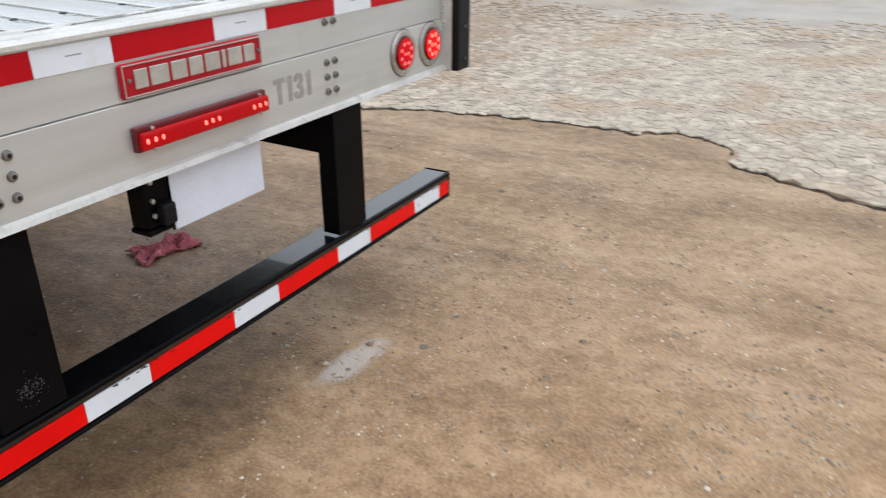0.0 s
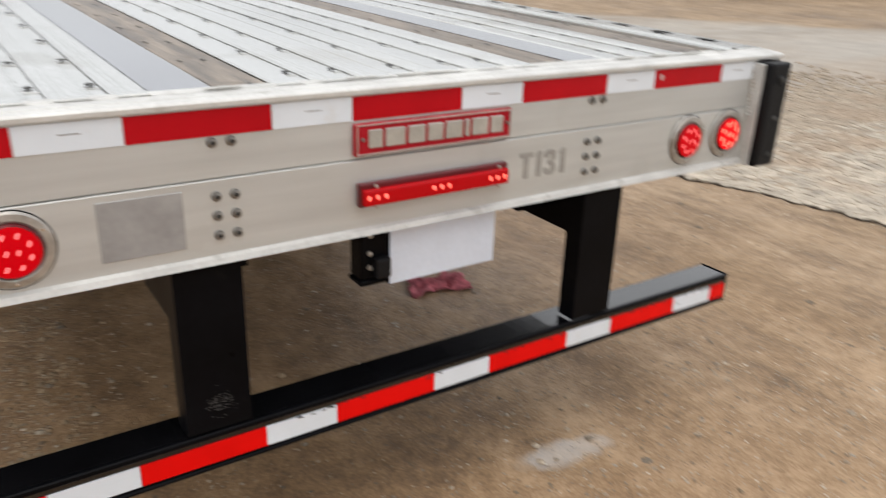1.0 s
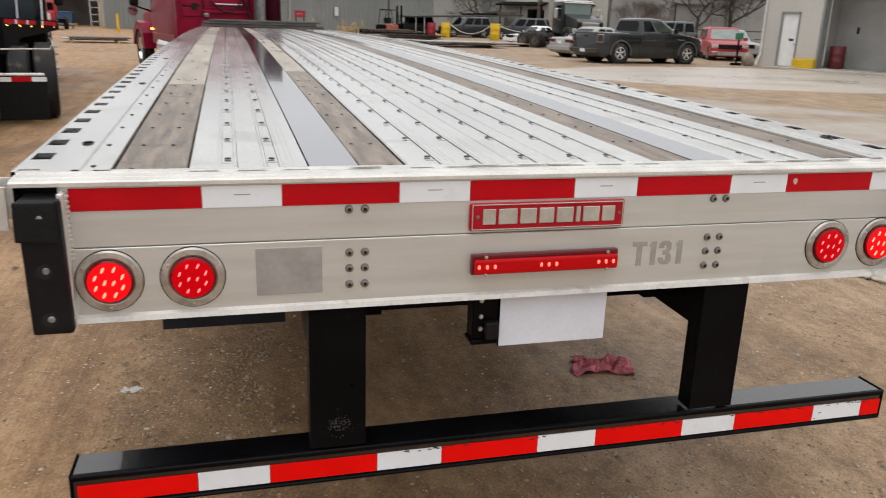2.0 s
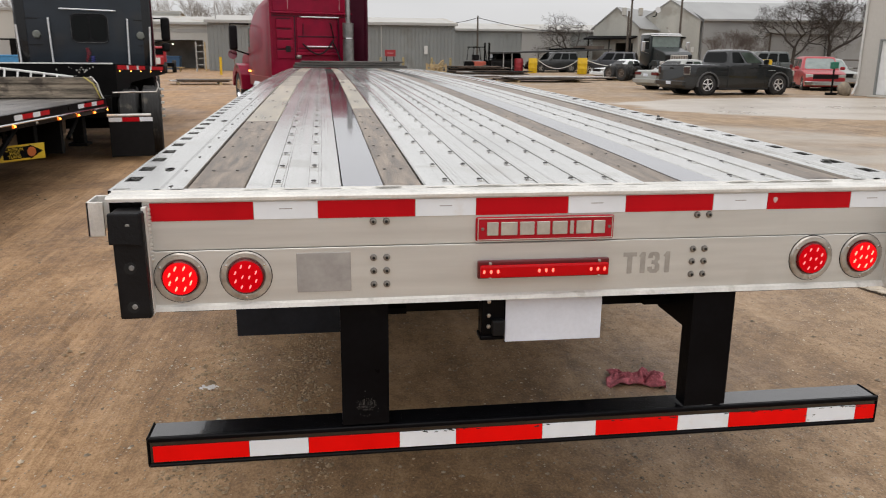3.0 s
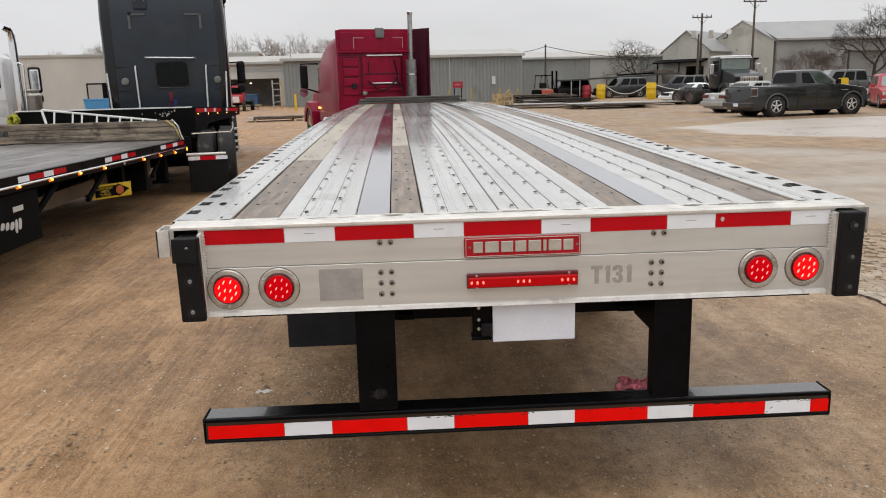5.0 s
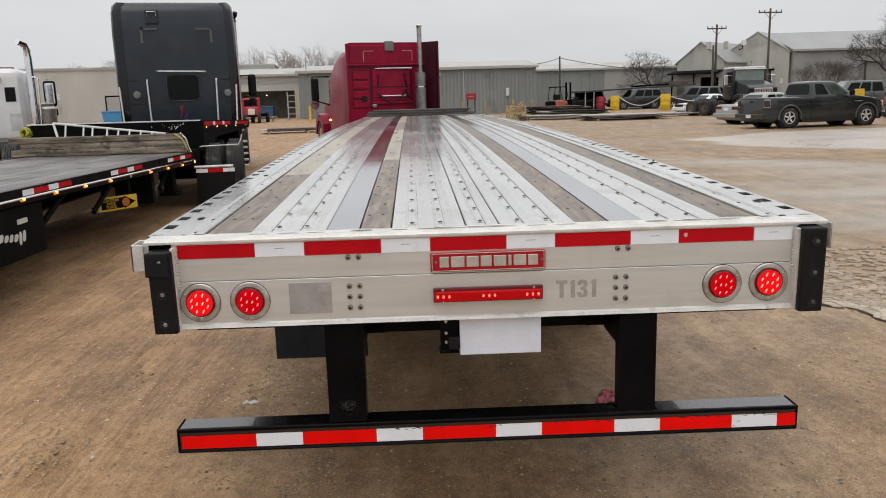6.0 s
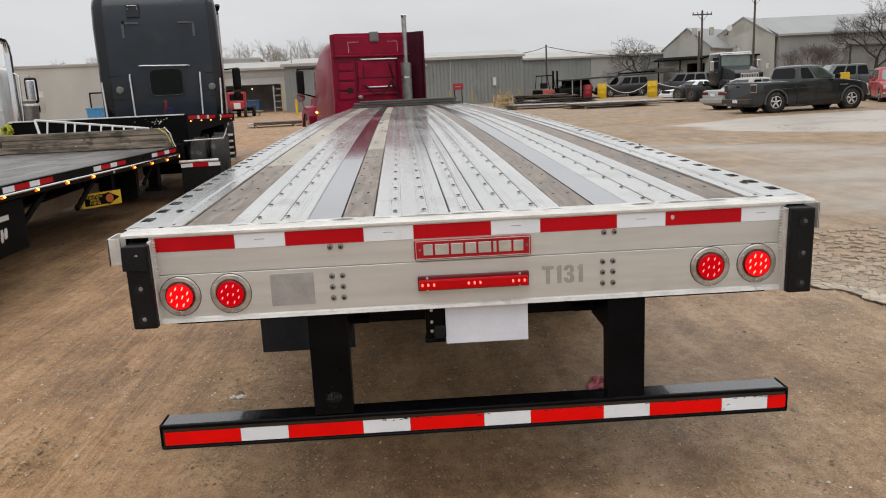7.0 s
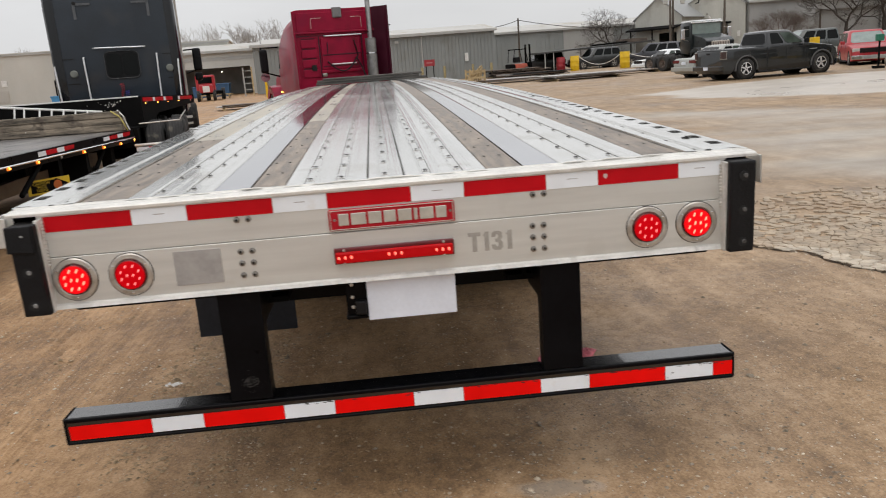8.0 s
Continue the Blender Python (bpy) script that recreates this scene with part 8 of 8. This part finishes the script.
    for a, b in ((1.66, 2.56), (5.68, 6.6), (7.6, 8.75)):
        part("pier_base", box(B(), a, b, -0.34, -0.02, 0.02, 0.44, 0.04, 2), YELLOW, nb, "yellow painted pier base")
    part("wall_lamp", lathe(B(), [(0.05, -0.12), (0.09, 0.0), (0.001, 0.0)], (7.2, 0, 0.9), "y", 12), RUBBER, nb)
    return nb


near_building()
near_m = pose(*WORK_AT, 0, 0, WORK_RZ)


def beside(x, y, z=0.1):
    return tuple((near_m @ Vector((x, y, z))))


def drum(name, label, material, at, r, h, group="drums"):
    d = thing(name, label, "drum", at, 0, group)
    prof = [(0.001, 0), (r * 0.96, 0.0), (r, 0.03), (r, h * 0.32), (r * 1.03, h * 0.34), (r, h * 0.36), (r, h * 0.64), (r * 1.03, h * 0.66), (r, h * 0.68), (r, h - 0.03), (r * 0.97, h), (r * 0.92, h - 0.02), (0.001, h - 0.02)]
    part("barrel", lathe(B(), prof, (0, 0, 0), "z", 24), material, d, smooth=True)
    part("bung", lathe(B(), [(0.04, h - 0.02), (0.035, h), (0.001, h + 0.005)], (r * 0.5, 0, 0), "z", 10), STEEL, d)
    return d


drum("oil_drum", "dark red oil drum standing in the workshop bay", mat("dark_red_oil_drum", (0.13, 0.015, 0.02), 0.5), beside(2.95, 0.9, 0.08), 0.3, 0.9)
cabinet = thing("timber_cabinet", "brown timber panel leaning in the workshop bay", "panel", beside(5.3, 1.5, 0.08))
part("panel", box(B(), -0.6, 0.6, 0, 0.08, 0, 1.5, 0.01), mat("brown_board", (0.22, 0.15, 0.1), 0.7), cabinet)
boulder = B()
bmesh.ops.create_icosphere(boulder, subdivisions=3, radius=0.5)
for v in boulder.verts:
    v.co *= 1 + 0.18 * noise.noise(v.co * 2.2)
    v.co.z = v.co.z * 0.9 + 0.34
    v.co.x *= 0.55
    v.co.y *= 0.55
    v.co.z *= 0.72
bo = part("boulder", boulder, mat("tan_rough_stone", (0.3, 0.25, 0.19), 0.85, 0, 0.3, 4, 0.6, 20), smooth=True)
bo.matrix_world = pose(21.05, 28.7, 0)
tagged(bo, "pale rounded boulder beside the workshop corner", "boulder")
mb = thing("mailbox_post", "dark post with a small green box", "post", (20.6, 28.9, 0))
part("post", box(B(), -0.03, 0.03, -0.03, 0.03, 0, 1.2, 0.005), FRAME_BLACK, mb)
part("box", box(B(), -0.15, 0.15, -0.1, 0.1, 1.1, 1.38, 0.05, 2), GREEN_SIGN, mb, "green box")
part("foot", box(B(), -0.2, 0.2, -0.15, 0.15, 0.0, 0.1, 0.01), FRAME_BLACK, mb)


# ---- poles, wires, trees ----
def pole(at, h, arm, rz=0, lamps=False):
    p = thing("utility_pole", "weathered wooden utility pole with a crossarm", "pole", at, rz, "utility poles")
    part("mast", rod(B(), (0, 0, -0.1), (0, 0, h), 0.125, 10, 0.085), POLE_WOOD, p)
    if arm:
        part("crossarm", box(B(), -arm, arm, -0.06, 0.06, h - 0.42, h - 0.31), POLE_WOOD, p)
        for x in (-arm * 0.95, -arm * 0.5, arm * 0.5, arm * 0.95):
            part("insulator", lathe(B(), [(0.04, h - 0.31), (0.055, h - 0.2), (0.02, h - 0.12), (0.001, h - 0.11)], (x, 0, 0), "z", 8), SHED_GREY, p)
        for s in (-1, 1):
            part("arm_brace", tube(B(), [(0, -0.1, h - 1.0), (s * arm * 0.5, -0.1, h - 0.42)], 0.018, 5), FRAME_BLACK, p)
    return p


pole((27.5, 70.2, 0), 7.4, 0.9)
pole((27.1, 69.8, 0), 5.55, 0)
pole((32.1, 69.5, 0), 8.65, 1.15, 8)
pole((15.6, 84.6, 0), 5.6, 0)
pole((41.0, 69.0, 0), 3.8, 0)
for x in (-0.7, 0.9):
    part("transformer", lathe(B(), [(0.001, 5.15), (0.22, 5.2), (0.22, 5.85), (0.001, 5.9)], (27.5 + x, 70.2, 0), "z", 12), SHED_BEIGE)
for ob in [o for o in scene.objects if o.name.startswith("transformer")]:
    tagged(ob, "grey pole transformer hung beside the utility pole", "transformer")


def wire(a, b, sag):
    a, b = Vector(a), Vector(b)
    return tube(B(), [a.lerp(b, f) - Vector((0, 0, 4 * sag * f * (1 - f))) for f in np.linspace(0, 1, 13)], 0.03, 4)


for a, b, sag in (((15.6, 84.6, 5.4), (26, 84.6, 3.9), 0.25), ((15.6, 84.6, 5.4), (10.5, 75, 4.4), 0.15)):
    tagged(part("overhead_wire", wire(a, b, sag), RUBBER), "thin dark overhead wire between pole and shed", "wire")


def bare_tree(name, label, at, h, spread_, seed, mat_=None, levels=5, first=0.22, splits=(3, 4), stout=0.015):
    """A leafless tree: a tapered trunk that forks again and again into fine twigs."""
    r = random.Random(seed)
    t = thing(name, label, "tree", at, 0, "bare trees")
    trunk, crown = B(), B()

    def grow(p, d, length, rad, lvl):
        bm_ = trunk if lvl < 2 else crown
        mid = p + d * length * 0.5 + Vector((r.uniform(-1, 1), r.uniform(-1, 1), r.uniform(-0.3, 0.6))) * length * 0.07
        end = p + d * length + Vector((0, 0, 0.02 * length))
        tube(bm_, [p, mid, end], rad, 5 if lvl < 3 else 3)
        if lvl >= levels:
            return
        n = r.randint(*splits)
        for k in range(n):
            a = 2 * math.pi * (k + r.random()) / n
            tilt = r.uniform(0.35, 0.9) * spread_
            side_ = d.orthogonal().normalized()
            side_.rotate(Matrix.Rotation(a, 3, d))
            nd = (d * math.cos(tilt) + side_ * math.sin(tilt) + Vector((0, 0, 0.12))).normalized()
            grow(end if k < n - 1 else p.lerp(end, 0.7), nd, length * r.uniform(0.6, 0.82), rad * 0.6, lvl + 1)
    grow(Vector((0, 0, -0.1)), Vector((r.uniform(-0.06, 0.06), r.uniform(-0.06, 0.06), 1)).normalized(), h * first, h * stout, 0)
    part("trunk", trunk, mat_ or BARK, t)
    part("crown", crown, mat_ or BARK, t)
    return t


spreading = bare_tree("bare_tree", "leafless spreading tree in front of the far shed", (25.2, 82, 0), 13.2, 1.5, 3, BARK, 6, 0.185, (3, 4), 0.011)
spreading.scale = (1, 1, 0.84)
bare_tree("bare_tree", "large leafless oak behind the parked cars", (41.9, 66, 0), 12.5, 1.3, 8, BARK, 7, 0.19, (3, 4), 0.012)
bare_tree("bare_tree", "leafless oak beside the long shed", (45.6, 67, 0), 13.0, 1.2, 15, BARK, 6, 0.21, (3, 4))
for k, (x, h_) in enumerate(((35.6, 3.6), (37.0, 4.4), (38.2, 4.0), (39.3, 3.4))):
    bare_tree("bare_bush", "thin leafless brush against the long shed", (x, 69.5 - 0.2 * k, 0), h_ * 1.7, 0.75, 30 + k, BRUSH, 5, 0.2, (3, 5), 0.006)
for k in range(11):
    r_ = random.Random(100 + k)
    bare_tree("bare_tree", "hazy leafless tree in the far distance", (-44 + k * 3.3 + r_.uniform(-1, 1), 122 + r_.uniform(-6, 6), 0), 9.6 + r_.uniform(-1.5, 1.5), 0.9, 200 + k, HAZE_TWIG, 5, 0.3, (3, 4))
for k in range(4):
    bare_tree("bare_tree", "hazy leafless tree behind the beige building", (-62 + 7 * k, 110, 0), 7.6 + 0.3 * k, 0.9, 300 + k, HAZE_TWIG, 5, 0.3, (3, 4))

# ---- yard clutter ----
for at, m, w, h_, lab in (((20.15, 61.5, 0), YELLOW, 0.4, 1.32, "tall yellow plastic barrier drum"), ((16.85, 65.0, 0), YELLOW, 0.38, 1.25, "tall yellow plastic barrier drum"), ((16.55, 69, 0), DRUM_RED, 0.4, 1.2, "faded red steel drum")):
    drum("barrier_drum", lab + " in the yard", m, at, w, h_, "barrier drums")
for a, b in (((17.2, 65, 1.2), (19.8, 61.6, 1.15)), ((20.5, 61.5, 1.15), (23.5, 58.5, 0.9))):
    tagged(part("barrier_rope", tube(B(), [Vector(a).lerp(Vector(b), f) - Vector((0, 0, 3.2 * f * (1 - f))) * (0.95 if a[0] < 18 else 0.4) for f in np.linspace(0, 1, 11)], 0.03, 5), WHITE_METAL), "white rope slung between the yellow drums", "rope")


def sheet_stack(at, rz, n, w, d, seed, label, mats):
    """Sheets laid roughly over one another on bearers."""
    r = random.Random(seed)
    s = thing("sheet_stack", label, "stack", at, rz, "sheet stacks")
    for k in (-0.35, 0.35):
        part("bearer", box(B(), w * k - 0.06, w * k + 0.06, -d / 2, d / 2, -0.01, 0.1), TIMBER, s)
    z = 0.1
    for k in range(n):
        dx, dy = r.uniform(-0.25, 0.25), r.uniform(-0.15, 0.15)
        th = r.uniform(0.02, 0.07)
        u, v = r.uniform(0.75, 1.0), r.uniform(0.7, 1.0)
        bm = box(B(), -w / 2 * u + dx * 2, w / 2 * u + dx * 2, -d / 2 * v + dy * 2, d / 2 * v + dy * 2, z, z + th)
        bmesh.ops.rotate(bm, verts=bm.verts, cent=(0, 0, 0), matrix=Matrix.Rotation(r.uniform(-0.07, 0.07), 3, "Z"))
        part("sheet", bm, mats[k % len(mats)], s)
        z += th + 0.003
    return s


sheet_stack((11.9, 44.0, 0), 4, 6, 5.2, 3.0, 1, "stack of wet steel sheets and boards lying on the dirt", (RUST, SHEET, SHEET))
sheet_stack((8.4, 47.5, 0), -6, 4, 4.2, 2.4, 2, "low stack of wet boards lying on the dirt", (RUST, SHEET))
sheet_stack((10.6, 52.0, 0), 10, 7, 5.2, 2.2, 3, "stack of dark steel sheets lying on the dirt", (FRAME_BLACK, RUST, SHEET))
sheet_stack((10.4, 57.5, 0), 0, 12, 5.0, 2.0, 4, "tall stack of dark steel plates in the yard", (FRAME_BLACK, RUST))
sheet_stack((16.0, 46.8, 0), 3, 2, 4.2, 1.6, 5, "thin wet sheets lying flat on the dirt", (RUST, SHEET))
sheet_stack((-7.0, 38.2, 0), 12, 3, 2.8, 1.8, 6, "low pile of boards lying on the dirt", (RUST, SHEET))


def crate(at, rz, w, d, h_):
    """A slatted crate of pale timber full of offcuts."""
    c = thing("timber_crate", "pale slatted timber crate full of offcuts", "crate", at, rz)
    r = random.Random(5)
    for sx in (-1, 1):
        for sy in (-1, 1):
            part("post", box(B(), sx * w / 2 - 0.05, sx * w / 2 + 0.05, sy * d / 2 - 0.05, sy * d / 2 + 0.05, 0, h_), TIMBER, c)
    for z in (0.12, 0.45, 0.8, h_ - 0.1):
        for sy in (-1, 1):
            part("slat", box(B(), -w / 2, w / 2, sy * d / 2 - 0.07, sy * d / 2 - 0.04, z - 0.05, z + 0.05), TIMBER, c)
    for k in range(16):
        a, b = Vector((r.uniform(-w / 2, w / 2), r.uniform(-d / 2, d / 2), r.uniform(0.05, 0.5))), Vector((r.uniform(-w / 2, w / 2), r.uniform(-d / 2, d / 2), r.uniform(0.6, h_ + 0.25)))
        part("offcut", tube(B(), [a, b], 0.045, 4), TIMBER, c)


crate((6.05, 47.5, 0), 10, 0.95, 0.95, 0.95)
for k, (x, y) in enumerate(((3.6, 63.5), (5.5, 64), (7.9, 64), (9.4, 63.5))):
    tagged(part("bollard", lathe(B(), [(0.11, -0.02), (0.11, 1.15), (0.08, 1.22), (0.001, 1.24)], (x, y, 0), "z", 10), mat("dirty_yellow_post", (0.31, 0.255, 0.13), 0.7)), "dirty yellow bollard in front of the grey shed", "bollard", "bollards")
rs = thing("red_sign_board", "small red sign board on two legs", "sign", (3.5, 52, 0))
part("board", box(B(), -0.36, 0.36, -0.03, 0.03, 1.35, 1.78, 0.01), DRUM_RED, rs)
part("lettering_bar", box(B(), -0.2, 0.2, -0.04, -0.03, 1.54, 1.6), mat("pale_sign_bar", (0.45, 0.2, 0.2), 0.5), rs)
for x in (-0.25, 0.25):
    part("leg", box(B(), x - 0.03, x + 0.03, -0.03, 0.03, 0, 1.35), FRAME_BLACK, rs)


def forklift(at, rz):
    f = thing("forklift", "orange and black forklift parked by the grey shed", "forklift", at, rz)
    part("body", box(B(), -0.5, 0.5, -0.75, 0.45, 0.35, 0.95, 0.1, 2), ORANGE, f)
    part("counterweight", box(B(), -0.5, 0.5, -1.25, -0.7, 0.3, 0.95, 0.15, 2), FRAME_BLACK, f)
    part("seat", box(B(), -0.25, 0.25, -0.6, -0.1, 1.05, 1.5, 0.05), RUBBER, f)
    for x in (-0.5, 0.5):
        part("guard_post", tube(B(), [(x, -0.9, 1.05), (x, -0.8, 2.1), (x, 0.3, 2.12), (x, 0.5, 1.0)], 0.04, 6), FRAME_BLACK, f)
        part("mast_rail", box(B(), x * 0.7 - 0.06, x * 0.7 + 0.06, 0.72, 0.84, 0.1, 2.5), FRAME_BLACK, f)
        part("fork", box(B(), x * 0.6 - 0.06, x * 0.6 + 0.06, 0.84, 1.9, 0.12, 0.18), FRAME_BLACK, f)
        for y, r in ((0.35, 0.34), (-1.0, 0.28)):
            wheel("wheel", f, (x * 1.05, y, r), r, 0.2, 1 if x > 0 else -1, STEEL)
    part("guard_roof", box(B(), -0.52, 0.52, -0.85, 0.35, 2.1, 2.16), FRAME_BLACK, f)
    part("carriage", box(B(), -0.5, 0.5, 0.84, 0.9, 0.2, 1.0), FRAME_BLACK, f)


forklift((12.1, 65.0, 0), -70)


def carport():
    c = thing("carport", "flat-roofed open carport over parked cars", "carport", (14.95, 68.5, 0), 4)
    part("roof", prism(B(), [(0, 1.6), (10.5, 2.0), (10.5, 2.14), (0, 1.74)], 0, 5.5, "y"), mat("dull_carport_roof", (0.04, 0.04, 0.038), 0.6), c)
    for x in (0.1, 0.9, 5.2, 10.3):
        for y in (0.1, 5.3):
            part("post", rod(B(), (x, y, 0), (x, y, 1.62 + 0.038 * x), 0.05, 8), SHED_LIGHT, c)
    part("roof_pipe", tube(B(), [(4.5, 0.4, 2.02), (8.0, 0.4, 2.14)], 0.09, 6), FRAME_BLACK, c)
    part("roof_stack", box(B(), 7.9, 10.2, 1.0, 3.0, 2.1, 2.4, 0.02), RUST, c)


carport()
# left side of the yard: a far red truck, racks, blue bins, a rail fence
far = thing("far_red_truck", "red and white truck parked by the open bay", "truck", (-12.9, 58.5, 0), 10)
part("cab", box(B(), -0.9, 0.5, 0, 1.6, 0.7, 1.9, 0.1, 2), CAR_RED, far)
part("hood", box(B(), -0.65, 0.35, -1.1, 0.05, 0.6, 1.2, 0.12, 2), CAR_RED, far)
part("grille", box(B(), -0.4, 0.1, -1.13, -1.09, 0.65, 1.1, 0.02), WHITE_METAL, far)
part("windscreen", box(B(), -0.7, 0.3, -0.02, 0.01, 1.3, 1.75), GLASS, far)
for x in (-0.75, 0.4):
    wheel("wheel", far, (x, -0.8, 0.4), 0.4, 0.24, 1 if x > 0 else -1, STEEL)
    wheel("wheel", far, (x + 0.6, 1.6, 0.45), 0.45, 0.3, 1 if x > 0 else -1, STEEL)
part("frame", box(B(), -0.6, 1.0, 0.2, 3.0, 0.45, 0.7), FRAME_BLACK, far)
for at, w, h_, m, lab in (((-14.3, 71, 0), 1.4, 1.15, BLUE, "blue plastic bin in the open bay"), ((-16.2, 70.6, 0), 1.2, 1.0, BLUE, "blue plastic bin by the wall"), ((-23.6, 60, 0), 2.6, 1.2, mat("bright_blue_tarp", (0.05, 0.25, 0.5), 0.5), "bright blue covered bin by the beige building")):
    b = thing("storage_bin", lab, "bin", at, 0, "storage bins")
    part("tub", loft(B(), [[(-w / 2 * s, -0.5 * s, z), (w / 2 * s, -0.5 * s, z), (w / 2 * s, 0.5 * s, z), (-w / 2 * s, 0.5 * s, z)] for s, z in ((0.9, 0), (1.0, h_ * 0.9))]), m, b)
    part("rim", box(B(), -w / 2 - 0.04, w / 2 + 0.04, -0.54, 0.54, h_ * 0.9, h_, 0.02), m, b)
rack = thing("steel_rack", "yellow and pale steel rack standing by the shed corner", "rack", (-10.9, 63.5, 0))
for x in (-0.15, 0.55):
    part("upright", box(B(), x - 0.05, x + 0.05, -0.05, 0.05, 0, 2.3), TIMBER if x > 0.3 else SHED_LIGHT, rack)
for z in (0.5, 1.0, 1.5, 2.0):
    part("shelf_bar", box(B(), -0.15, 0.55, -0.04, 0.04, z, z + 0.06), SHED_LIGHT, rack)
bench = thing("timber_trestle", "pale timber trestle and boards by the bay", "trestle", (-13.2, 62, 0))
part("board", box(B(), -1.3, 1.4, -0.2, 0.2, 0.28, 0.38), TIMBER, bench)
for x in (-1.1, 1.1):
    part("leg", box(B(), x - 0.05, x + 0.05, -0.15, 0.15, 0, 0.28), TIMBER, bench)
part("leaning_board", tube(B(), [(-1.3, 0, 0.38), (-1.0, 0.1, 1.7)], 0.07, 4), TIMBER, bench)
cyl_ = thing("yellow_post", "yellow post with a white lamp near the shed", "post", (-7.9, 55, 0))
part("post", rod(B(), (-0.2, 0, 0), (-0.2, 0, 1.2), 0.09, 10), YELLOW, cyl_)
pipe = thing("pipe_fence", "low brown pipe fence in front of the long shed", "fence", (36, 58, 0))
for k in range(6):
    part("post", rod(B(), (2.4 * k, 0, 0), (2.4 * k, 0, 1.4), 0.06, 6), RUST, pipe)
for z in (0.7, 1.35):
    part("rail", tube(B(), [(0, 0, z), (12, 0, z)], 0.05, 6), RUST, pipe)
